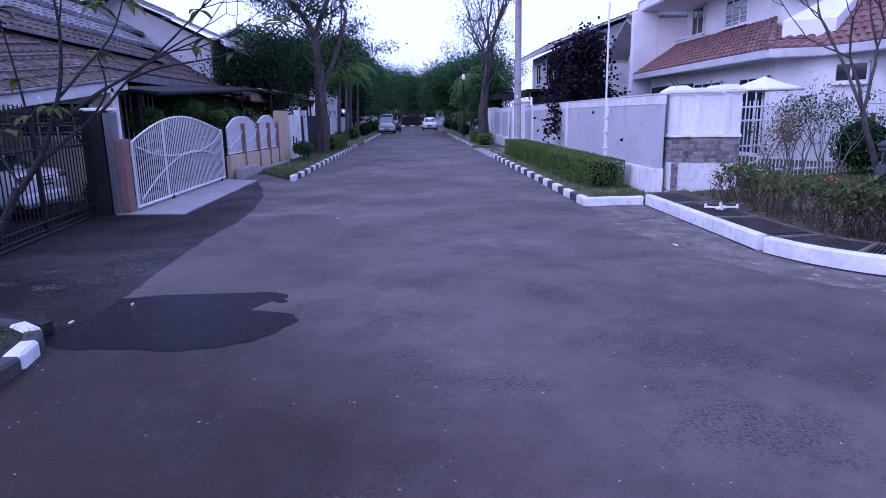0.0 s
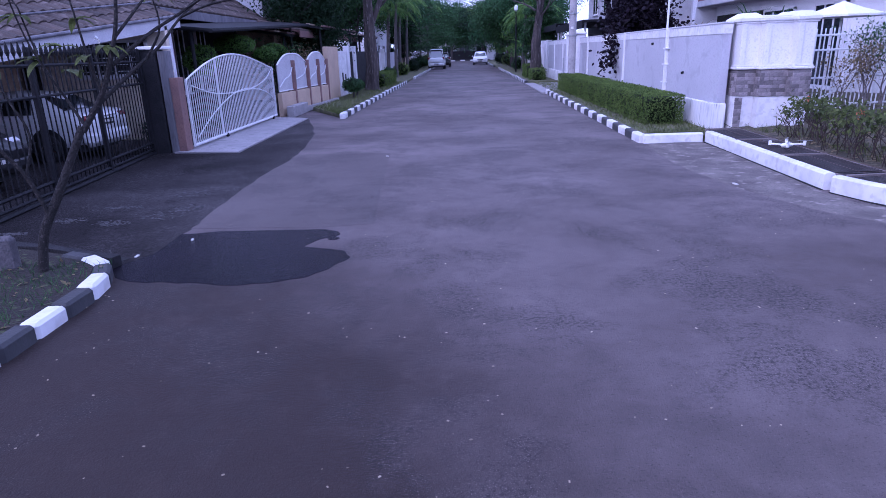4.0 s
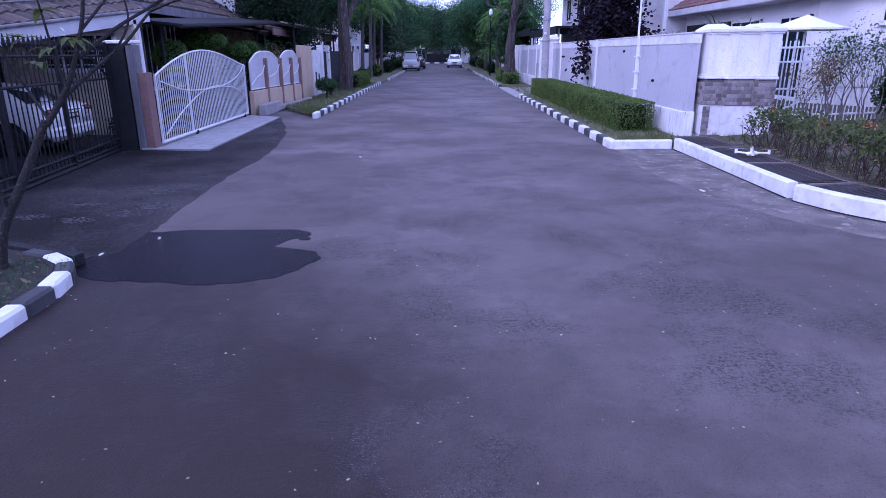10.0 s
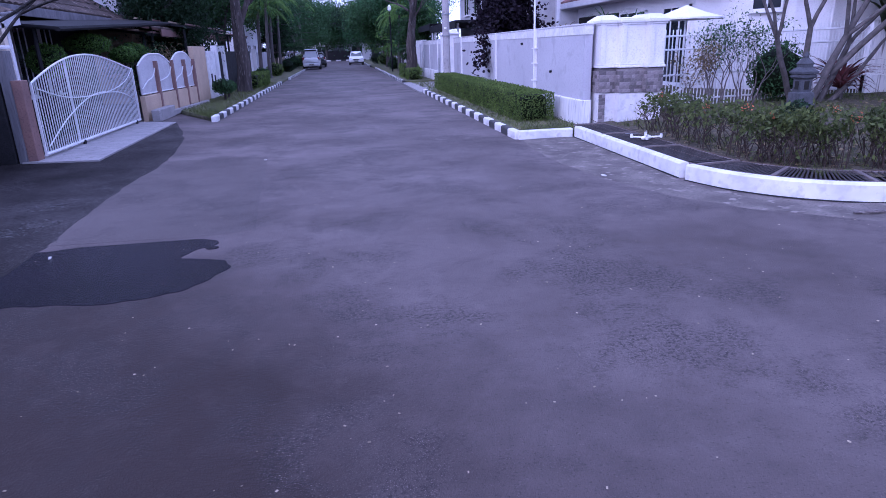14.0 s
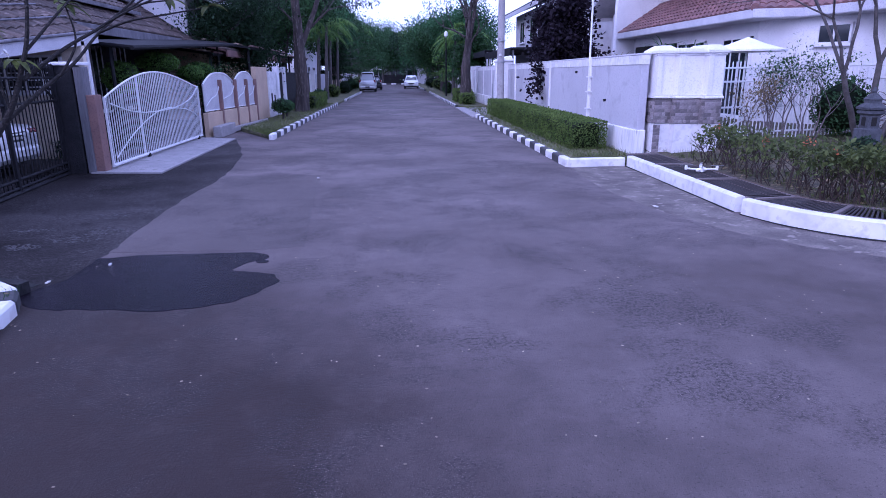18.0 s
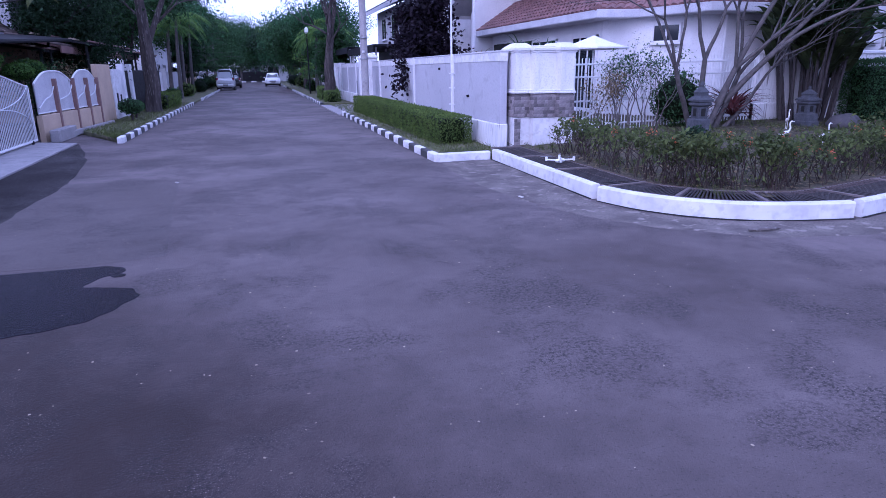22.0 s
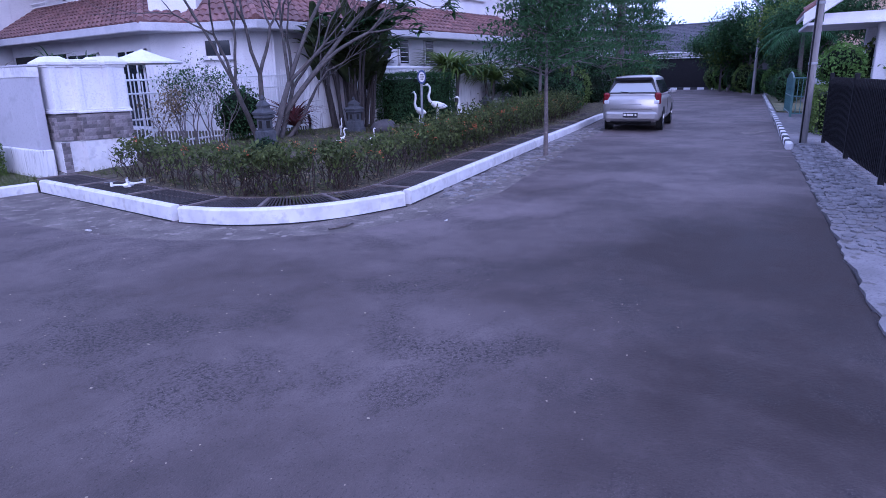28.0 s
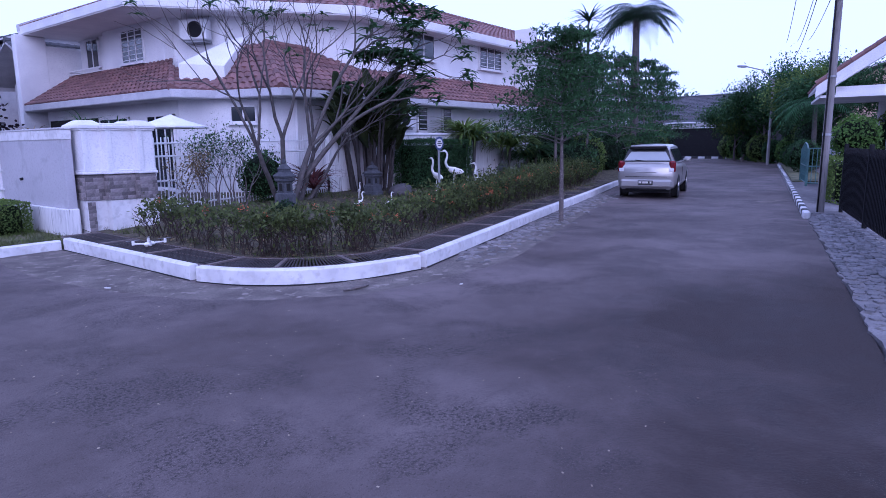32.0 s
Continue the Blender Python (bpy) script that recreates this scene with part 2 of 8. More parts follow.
GRATE = mat("rusty_dark_grate", (0.040, 0.033, 0.033), (0.024, 0.021, 0.021), rough=0.7, scale=5, fine=60, bump=0.3, spots=(0.085, 0.06, 0.055))
GRATE_EDGE = mat("worn_grate_edge", (0.17, 0.14, 0.135), (0.11, 0.09, 0.085), rough=0.7, scale=5, fine=60, bump=0.3)
EAVE_GREY = mat("weathered_grey_eave", (0.19, 0.18, 0.20), (0.10, 0.097, 0.107), rough=0.8, scale=2.5, fine=40, bump=0.2, streak=True)
# near-black mud; also stands in for shade inside openings and the bed drain
VOID = mat("mud_and_void_black", (0.012, 0.011, 0.011), (0.009, 0.009, 0.009), rough=0.95, scale=5, fine=40, bump=0.3)
TILE_RED = mat("red_clay_tile", (0.215, 0.108, 0.098), (0.155, 0.085, 0.08), rough=0.75, scale=2.5, fine=40, bump=0.3, island=0.22, grime=0.3)
TILE_BROWN = mat("brown_clay_tile", (0.078, 0.054, 0.044), (0.052, 0.038, 0.032), rough=0.85, scale=2, fine=40, bump=0.4, island=0.3, spots=(0.13, 0.10, 0.088))
# weathered tile made paler: the wet roof's sky sheen is in the colour
TILE_PALE = mat("pale_sheen_tile", (0.19, 0.18, 0.19), (0.125, 0.12, 0.13), rough=0.8, scale=2, fine=40, bump=0.4, island=0.25, spots=(0.36, 0.35, 0.36))
TILE_GREY = mat("grey_tile", (0.075, 0.075, 0.085), (0.045, 0.046, 0.053), rough=0.8, scale=2, fine=40, bump=0.4, island=0.2)
FASCIA = mat("grey_fascia", (0.52, 0.51, 0.53), (0.44, 0.43, 0.46), rough=0.7, scale=3, fine=40, bump=0.1)
AWNING = mat("dark_awning", (0.010, 0.010, 0.012), (0.016, 0.016, 0.018), spec=0.12, rough=0.7, scale=3, fine=40, bump=0.1)
BARK = mat("grey_bark", (0.16, 0.135, 0.13), (0.10, 0.085, 0.085), rough=0.95, scale=7, fine=40, bump=1.0, spots=(0.22, 0.2, 0.19))
BARK_DARK = mat("dark_bark", (0.06, 0.05, 0.048), (0.04, 0.034, 0.034), rough=0.95, scale=7, fine=40, bump=1.0)
BARK_PALE = mat("pale_smooth_bark", (0.115, 0.101, 0.097), (0.062, 0.055, 0.053), rough=0.85, scale=9, fine=50, bump=0.5)
LEAF = leaf_mat("mid_green_leaf", (0.054, 0.114, 0.042), (0.030, 0.068, 0.027))
LEAF_DARK = leaf_mat("dark_green_leaf", (0.026, 0.051, 0.024), (0.014, 0.030, 0.015))
LEAF_LIGHT = leaf_mat("light_green_leaf", (0.115, 0.205, 0.045), (0.075, 0.145, 0.032))
LEAF_BLUE = leaf_mat("blue_green_leaf", (0.050, 0.120, 0.048), (0.032, 0.085, 0.034))
LEAF_PURPLE = leaf_mat("purple_black_leaf", (0.024, 0.017, 0.024), (0.014, 0.011, 0.017))
LEAF_HEDGE = leaf_mat("hedge_leaf", (0.135, 0.19, 0.045), (0.080, 0.125, 0.030))
LEAF_OLIVE = leaf_mat("olive_hedge_leaf", (0.125, 0.150, 0.045), (0.060, 0.075, 0.028), vary=0.55)
LEAF_FRESH = leaf_mat("young_hedge_leaf", (0.098, 0.122, 0.040), (0.055, 0.075, 0.026), vary=0.55)
LEAF_CLUMP = leaf_mat("clump_leaf", (0.056, 0.070, 0.028), (0.022, 0.031, 0.014), vary=0.5)
LEAF_DRY = leaf_mat("dry_leaf", (0.24, 0.18, 0.10), (0.12, 0.10, 0.055), vary=0.5)
# near-black so that gaps between leaves read as shade
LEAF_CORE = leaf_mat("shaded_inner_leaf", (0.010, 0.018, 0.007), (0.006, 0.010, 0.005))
TWIG = mat("brown_twig", (0.050, 0.032, 0.024), (0.030, 0.020, 0.016), rough=0.9, scale=20, fine=60, bump=0.3)
SIGN_BLUE = mat("blue_sign_paint", (0.05, 0.08, 0.22), (0.04, 0.065, 0.18), rough=0.5, scale=9, fine=60, bump=0.0)
LEAF_RED = leaf_mat("red_bronze_leaf", (0.10, 0.03, 0.03), (0.06, 0.025, 0.025))
FLOWER = leaf_mat("orange_flower", (0.62, 0.20, 0.08), (0.5, 0.15, 0.08))
SILVER = mat("silver_car_paint", (0.40, 0.385, 0.385), (0.36, 0.345, 0.345), rough=0.32, scale=1, fine=120, bump=0.0, metal=0.55, grime=0.04, coat=0.4)
SILVER_PALE = mat("pale_silver_car_paint", (0.66, 0.66, 0.68), (0.60, 0.60, 0.62), rough=0.3, scale=1, fine=120, bump=0.0, metal=0.1, grime=0.04, coat=0.4)
BLACK_CAR = mat("black_car_paint", (0.012, 0.012, 0.014), (0.015, 0.015, 0.017), rough=0.3, scale=1, fine=120, bump=0.0, metal=0.2, coat=0.5)
RUBBER = mat("rubber", (0.014, 0.014, 0.015), (0.02, 0.02, 0.021), rough=0.85, scale=9, fine=60, bump=0.2)
GLASS_DARK = glass_mat("tinted_glass")
# reflected sky is painted into this pale rear glass colour
GLASS_PALE = glass_mat("sky_reflection_glass", (0.30, 0.32, 0.34), 0.05)
RED_LAMP = mat("red_lamp", (0.15, 0.006, 0.012), (0.12, 0.006, 0.010), rough=0.2, scale=9, fine=60, bump=0.0)
CLEAR_LAMP = mat("clear_lamp", (0.62, 0.62, 0.65), (0.5, 0.5, 0.55), rough=0.15, scale=9, fine=60, bump=0.0)
CHROME = mat("chrome", (0.6, 0.6, 0.62), (0.55, 0.55, 0.57), rough=0.2, scale=9, fine=60, bump=0.0, metal=1.0)
PLATE = mat("black_plate", (0.015, 0.015, 0.016), (0.02, 0.02, 0.02), rough=0.5, scale=9, fine=60, bump=0.0)
STATUE_WHITE = mat("white_statue_paint", (0.82, 0.81, 0.80), (0.76, 0.75, 0.74), rough=0.6, scale=9, fine=50, bump=0.05, grime=0.06)
LANTERN_STONE = mat("grey_carved_stone", (0.085, 0.09, 0.105), (0.05, 0.053, 0.062), rough=0.9, scale=9, fine=50, bump=0.6)
BOULDER = mat("boulder_stone", (0.10, 0.09, 0.095), (0.07, 0.065, 0.07), rough=0.9, scale=5, fine=40, bump=0.8)
SHADE_CLOTH = mat("white_canvas", (0.80, 0.80, 0.82), (0.72, 0.72, 0.74), rough=0.9, scale=4, fine=60, bump=0.1)
PAVER = mat("grey_stone_paver", (0.20, 0.195, 0.205), (0.14, 0.135, 0.145), rough=0.9, scale=6, fine=50, bump=0.8, per_object=0.35)
PAVER_LOOSE = mat("loose_edge_stone", (0.21, 0.195, 0.195), (0.13, 0.12, 0.12), rough=0.9, scale=6, fine=50, bump=0.8, island=0.45)
RED_PAVE = mat("red_paving", (0.30, 0.10, 0.07), (0.24, 0.085, 0.06), rough=0.85, scale=4, fine=40, bump=0.3)
LITTER = mat("pale_litter", (0.6, 0.58, 0.56), (0.5, 0.48, 0.46), rough=0.9, scale=9, fine=50, bump=0.1)
LEAF_BIT = mat("dry_leaf_bit", (0.36, 0.30, 0.22), (0.24, 0.20, 0.15), rough=0.9, scale=9, fine=50, bump=0.1, island=0.5)
LAMP_GLOW = glow_mat("lit_lamp", (1.0, 0.93, 0.8), 3.0)
# ---- mesh tools ----
class B:
    """Collects vertices and faces for one mesh."""

    def __init__(self):
        self.v, self.f = [], []

    def add(self, vs, fs):
        n = len(self.v)
        self.v += [tuple(p) for p in vs]
        self.f += [tuple(n + i for i in q) for q in fs]
        return self

    def box(self, c, s, yaw=0.0, bevel=0.0, m=None):
        """Box with its centre, sizes and heading; bevel chamfers every edge."""
        x, y, z = (k / 2 for k in s)
        r = Matrix.Translation(c) @ Matrix.Rotation(radians(yaw), 4, "Z") if m is None else m
        if bevel <= 0:
            p = [(i, j, k) for k in (-z, z) for j in (-y, y) for i in (-x, x)]
            f = [(0, 2, 3, 1), (4, 5, 7, 6), (0, 1, 5, 4), (2, 6, 7, 3), (0, 4, 6, 2), (1, 3, 7, 5)]
        else:
            e = min(bevel, x * 0.9, y * 0.9, z * 0.9)
            p, f = [], []
            idx = {}
            for a in (-1, 1):
                for b in (-1, 1):
                    for d in (-1, 1):
                        for ax in range(3):
                            q = [a * (x - e), b * (y - e), d * (z - e)]
                            q[ax] = (a * x, b * y, d * z)[ax]
                            idx[a, b, d, ax] = len(p)
                            p.append(q)
            for s_ in (-1, 1):
                f.append([idx[s_, b, d, 0] for b, d in ((-1, -1), (1, -1), (1, 1), (-1, 1))][::s_])
                f.append([idx[a, s_, d, 1] for a, d in ((-1, -1), (-1, 1), (1, 1), (1, -1))][::s_])
                f.append([idx[a, b, s_, 2] for a, b in ((-1, -1), (1, -1), (1, 1), (-1, 1))][::s_])
            for a in (-1, 1):
                for b in (-1, 1):
                    f.append([idx[a, b, -1, 0], idx[a, b, 1, 0], idx[a, b, 1, 1], idx[a, b, -1, 1]][::a * b])
                    f.append([idx[a, -1, b, 0], idx[a, -1, b, 2], idx[a, 1, b, 2], idx[a, 1, b, 0]][::a * b])
                    f.append([idx[-1, a, b, 1], idx[1, a, b, 1], idx[1, a, b, 2], idx[-1, a, b, 2]][::a * b])
                    for d in (-1, 1):
                        f.append([idx[a, b, d, 0], idx[a, b, d, 1], idx[a, b, d, 2]][::a * b * d])
        return self.add([r @ Vector(q) for q in p], f)

    def tube(self, pts, rad, n=8, cap=True):
        """Round bar along points; rad is a number or one for each point."""
        pts = [Vector(p) for p in pts]
        k = len(pts)
        rad = [rad] * k if isinstance(rad, (int, float)) else rad
        ref = Vector((0, 0, 1))
        d0 = (pts[1] - pts[0]).normalized()
        if abs(d0.z) > 0.9:
            ref = Vector((1, 0, 0))
        vs, fs = [], []
        a = d0.cross(ref).normalized()
        for i, p in enumerate(pts):
            d = (pts[min(i + 1, k - 1)] - pts[max(i - 1, 0)]).normalized()
            a = a - d * a.dot(d)
            a = a.normalized() if a.length > 1e-4 else d.orthogonal().normalized()
            b = a.cross(d)
            for j in range(n):
                t = 2 * math.pi * j / n
                vs.append(p + (a * math.cos(t) + b * math.sin(t)) * rad[i])
        for i in range(k - 1):
            for j in range(n):
                fs.append((i * n + j, i * n + (j + 1) % n, (i + 1) * n + (j + 1) % n, (i + 1) * n + j))
        if cap:
            fs.append(tuple(range(n)))
            fs.append(tuple(range((k - 1) * n, k * n))[::-1])
        return self.add(vs, fs)

    def lathe(self, prof, c=(0, 0, 0), n=16, squash=(1, 1), m=None):
        """Turned shape from (radius, height) pairs about the z axis."""
        vs, fs = [], []
        for r, z in prof:
            for j in range(n):
                t = 2 * math.pi * (j + 0.5) / n
                vs.append(Vector((r * math.cos(t) * squash[0], r * math.sin(t) * squash[1], z)))
        for i in range(len(prof) - 1):
            for j in range(n):
                fs.append((i * n + j, i * n + (j + 1) % n, (i + 1) * n + (j + 1) % n, (i + 1) * n + j))
        fs.append(tuple(range(n))[::-1])
        fs.append(tuple(range((len(prof) - 1) * n, len(prof) * n)))
        mm = m or Matrix.Translation(c)
        return self.add([mm @ v for v in vs], fs)

    def prism(self, poly, z0, z1):
        """Upright slab over a plan polygon given anticlockwise."""
        n = len(poly)
        vs = [(*p[:2], z0) for p in poly] + [(*p[:2], z1) for p in poly]
        fs = [tuple(range(n))[::-1], tuple(range(n, 2 * n))] + [(i, (i + 1) % n, n + (i + 1) % n, n + i) for i in range(n)]
        return self.add(vs, fs)

    def sheet(self, poly, z0, z1, skirt=0.05):
        """Thin sheet over an anticlockwise plan polygon whose rim slopes gently down."""
        n = len(poly)
        lo = []
        for i, p in enumerate(poly):
            d = Vector(poly[(i + 1) % n][:2]) - Vector(poly[i - 1][:2])
            o = Vector((d.y, -d.x)).normalized() * skirt
            lo.append((p[0] + o.x, p[1] + o.y, z0))
        return self.add(lo + [(*p[:2], z1) for p in poly], [tuple(range(n, 2 * n))] + [(i, (i + 1) % n, n + (i + 1) % n, n + i) for i in range(n)])

    def skin(self, rings, close=True, ends=True):
        """Surface through rings of equal counts."""
        n = len(rings[0])
        vs = [p for r in rings for p in r]
        fs = []
        for i in range(len(rings) - 1):
            for j in range(n if close else n - 1):
                fs.append((i * n + j, i * n + (j + 1) % n, (i + 1) * n + (j + 1) % n, (i + 1) * n + j))
        if ends and close:
            fs.append(tuple(range(n))[::-1])
            fs.append(tuple(range((len(rings) - 1) * n, len(rings) * n)))
        return self.add(vs, fs)

    def leaves(self, pts, size, rng, aspect=2.0, up=0.3, dirs=None, rounded=False, face=None):
        """One folded leaf at every point."""
        n = len(pts)
        pts = np.asarray(pts)
        d = rng.normal(size=(n, 3))
        if dirs is not None:
            d = d * 0.45 + np.asarray(dirs)
        d[:, 2] += up * 0 - 0.15
        d /= np.linalg.norm(d, axis=1)[:, None] + 1e-9
        nn = rng.normal(size=(n, 3)) * 0.6
        nn[:, 2] += 1 + up
        if face is not None:  # leaves lie against the outline, like shingles
            nn = np.asarray(face) + rng.normal(size=(n, 3)) * 0.75
            nn /= np.linalg.norm(nn, axis=1)[:, None] + 1e-9
            d = d - nn * (d * nn).sum(1)[:, None] * 0.75
            d /= np.linalg.norm(d, axis=1)[:, None] + 1e-9
        s = np.cross(d, nn)
        s /= np.linalg.norm(s, axis=1)[:, None] + 1e-9
        w = np.cross(s, d)
        ln = (size * rng.uniform(0.6, 1.3, n))[:, None]
        a = pts
        t = pts + d * ln
        mid = pts + d * ln * 0.5
        l = mid + s * ln / aspect / 2 + w * ln * 0.08
        r = mid - s * ln / aspect / 2 + w * ln * 0.08
        k = len(self.v)
        if rounded:
            h = s * ln / aspect * 0.42
            self.v += np.stack([a, a + d * ln * 0.22 - h, a + d * ln * 0.72 - h, t, a + d * ln * 0.72 + h, a + d * ln * 0.22 + h], 1).reshape(-1, 3).tolist()
            self.f += (np.arange(n)[:, None] * 6 + np.arange(6)[None] + k).tolist()
            return self
        self.v += np.stack([a, r, t, l], 1).reshape(-1, 3).tolist()
        self.f += (np.arange(n)[:, None] * 4 + np.arange(4)[None] + k).tolist()
        return self

    def mesh(self, name, material, smooth=False):
        me = bpy.data.meshes.new(name)
        me.from_pydata(self.v, [], self.f)
        if smooth:
            me.polygons.foreach_set("use_smooth", [True] * len(me.polygons))
        me.materials.append(material)
        me.update()
        return me


def thing(name, loc, label, category, group="", kind="", yaw=0.0):
    e = new(name)
    e.matrix_world = pose(*loc, 0, 0, yaw)
    e.empty_display_size = 0.2
    return tagged(e, label, category, group, kind)


def part(name, b, material, parent, label="", smooth=False, kind=""):
    ob = new(name, b.mesh(name, material, smooth))
    ob.parent = parent
    return tagged(ob, label, kind=kind)


def solo(name, b, material, label, category, group="", kind="", smooth=False, loc=(0, 0, 0)):
    ob = new(name, b.mesh(name, material, smooth))
    ob.location = loc
    return tagged(ob, label, category, group, kind)


def piece(name, mesh, parent, loc, yaw=0.0, scale=(1, 1, 1)):
    ob = new(name, mesh)
    ob.parent = parent
    ob.matrix_basis = Matrix.LocRotScale(loc, Euler((0, 0, radians(yaw))), scale)
    return ob


def smoothed(pts, n=4):
    """Catmull-Rom through plan or space points."""
    P = [Vector(p) for p in pts]
    out = []
    for i in range(len(P) - 1):
        a, b, c, d = P[max(i - 1, 0)], P[i], P[i + 1], P[min(i + 2, len(P) - 1)]
        for k in range(n):
            t = k / n
            out.append(0.5 * ((2 * b) + (c - a) * t + (2 * a - 5 * b + 4 * c - d) * t * t + (3 * b - a - 3 * c + d) * t ** 3))
    out.append(P[-1])
    return out


# right-hand street: its own axes, s along it and w across it to the north
TH = radians(11.5)
SO = Vector((6.5, 5.35))
SU, SN = Vector((math.cos(TH), math.sin(TH))), Vector((-math.sin(TH), math.cos(TH)))
SDEG = 11.5


def st(s, w):
    p = SO + SU * s + SN * w
    return p.x, p.y
# ---- ground, roads, kerbs ----
solo("ground", B().prism([(-400, -300), (400, -300), (400, 500), (-400, 500)], -0.4, -0.06), SOIL,
     "bare brown earth reaching to the horizon", "ground", kind="structure")


def south(x):
    return -0.10 + 0.185 * (x - 4.7)


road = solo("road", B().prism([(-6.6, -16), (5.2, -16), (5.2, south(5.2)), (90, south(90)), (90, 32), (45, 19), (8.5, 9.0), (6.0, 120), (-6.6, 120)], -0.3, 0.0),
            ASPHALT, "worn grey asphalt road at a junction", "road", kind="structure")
# darker driveway asphalt before the black fence, and a pale repaired patch
edge = [p[:2] for p in smoothed([(*p, 0) for p in ((-3.06, 5.02), (-2.90, 5.4), (-2.92, 6.26), (-3.0, 7.3), (-3.06, 8.9), (-3.06, 11.1), (-3.5, 14.2), (-4.45, 17.68))], 8)]
edge = [(x + 0.05 * noise.noise((x * 3, y * 1.4, 1)) + 0.035 * noise.noise((x * 4, y * 7.0, 2)), y) for x, y in edge]
solo("driveway", B().sheet([(-6.5, 5.2), (-3.75, 5.12)] + edge + [(-5.6, 17.7), (-6.5, 12)], -0.004, 0.008, 0.04),
     ASPHALT_DARK, "dark coarse driveway asphalt beside the road", "driveway", kind="structure")
solo("road_patch", B().sheet([(-3.3, 6.2), (-1.58, 6.16), (-1.0, 6.24), (-1.16, 8.05), (-1.37, 10.98), (-3.6, 11.08)], -0.003, 0.004, 0.05),
     ASPHALT_PATCH, "pale repaired rectangle of asphalt", "road patch", kind="structure")
rw = random.Random(51)
for cx, cy, rx, ry in ((-4.5, 6.6, 0.26, 0.11), (-3.9, 6.45, 0.22, 0.12), (-3.45, 6.75, 0.26, 0.2), (-4.15, 7.2, 0.3, 0.09), (-3.35, 7.1, 0.2, 0.16), (-4.75, 6.1, 0.16, 0.06), (-3.6, 7.9, 0.25, 0.2)):
    sb = B()
    for k in range(60):
        a, q = rw.uniform(0, 6.283), rw.random() ** 0.7
        x, y, w = cx + rx * q * math.cos(a), cy + ry * q * math.sin(a), rw.uniform(0.004, 0.016)
        ph = rw.uniform(0, 1.2)
        rim = [(x + w * 1.7 * rw.uniform(0.5, 1.2) * math.cos(ph + 1.047 * i), y + w * rw.uniform(0.5, 1.2) * math.sin(ph + 1.047 * i)) for i in range(6)]
        sb.skin([[(u, v, 0.002) for u, v in rim], [(u, v, 0.010 + 0.0001 * k) for u, v in rim]])
    solo("worn_spot", sb, WORN_STONE, "pale crumbled stone in the driveway asphalt", "worn spot", kind="structure")
# water spilled and dried pale on the right-hand street
solo("pale_stain", B().sheet([(19.0, 3.5), (19.3, 3.1), (19.6, 3.25), (20.3, 3.1), (20.2, 3.45), (19.7, 3.5), (19.5, 3.75)], -0.003, 0.004, 0.05),
     SAND, "pale dried stain on asphalt", "stain", kind="structure")
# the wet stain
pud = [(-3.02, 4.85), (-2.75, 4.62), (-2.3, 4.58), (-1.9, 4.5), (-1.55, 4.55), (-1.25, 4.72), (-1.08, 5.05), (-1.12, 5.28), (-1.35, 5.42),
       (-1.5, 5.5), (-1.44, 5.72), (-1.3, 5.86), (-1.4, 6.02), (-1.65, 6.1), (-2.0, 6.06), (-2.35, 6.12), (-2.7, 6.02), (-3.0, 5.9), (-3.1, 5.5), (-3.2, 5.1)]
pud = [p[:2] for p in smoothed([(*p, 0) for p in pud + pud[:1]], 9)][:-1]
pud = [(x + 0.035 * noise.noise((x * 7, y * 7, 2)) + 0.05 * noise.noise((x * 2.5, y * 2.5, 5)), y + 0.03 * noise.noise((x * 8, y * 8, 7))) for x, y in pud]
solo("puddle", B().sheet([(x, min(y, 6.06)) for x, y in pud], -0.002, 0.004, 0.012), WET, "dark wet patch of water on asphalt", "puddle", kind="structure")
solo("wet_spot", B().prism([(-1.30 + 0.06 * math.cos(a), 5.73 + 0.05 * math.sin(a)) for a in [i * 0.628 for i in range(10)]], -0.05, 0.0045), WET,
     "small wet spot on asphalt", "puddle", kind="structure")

kerb_mesh = {}


def kerb_run(name, pts, label, height=0.15, width=0.14, seg=0.55, colours=("w", "b"), start=0):
    """Kerb stones laid end to end along plan points, painted in turn."""
    root = thing(name, (0, 0, 0), label, "kerb", kind="structure")
    P = [Vector(p) for p in pts]
    i = start
    for a, b in zip(P, P[1:]):
        n = max(1, round((b - a).length / seg))
        step = (b - a) / n
        ln = step.length
        yaw = math.degrees(math.atan2(step.y, step.x))
        for k in range(n):
            c = colours[i % len(colours)]
            key = (c, round(ln, 2), height, width)
            if key not in kerb_mesh:
                kerb_mesh[key] = B().box((0, 0, height / 2 - 0.04), (ln * 0.985, width, height + 0.08), bevel=0.022).mesh("kerb_stone", {"w": WHITE_WORN, "b": BLACK_KERB}[c])
            mid = a + step * (k + 0.5)
            j = random.Random(i * 7 + len(pts))
            piece("kerb_stone", kerb_mesh[key], root, (mid.x, mid.y, j.uniform(-0.008, 0.006)), yaw + j.uniform(-1.2, 1.2))
            i += 1
    return root


kerb_run("kerb_right", [(3.2, 25.0), (3.2, 11.42)], "black and white striped kerb beside the hedge verge", start=0)
kerb_run("kerb_right_far", [(3.1, 58), (3.1, 32.5)], "black and white striped kerb before the far tree")
kerb_run("kerb_right_end", [(3.0, 104), (3.0, 66)], "black and white striped kerb far along the street", seg=1.0)
kerb_run("kerb_left", [(-3.4, 17.3), (-3.36, 37.0)], "black and white striped kerb below the street tree")
kerb_run("kerb_left_far", [(-3.3, 42), (-3.3, 62)], "black and white striped kerb before far houses")
kerb_run("kerb_left_end", [(-3.3, 68), (-3.3, 104)], "black and white striped kerb far along the street", seg=1.0)
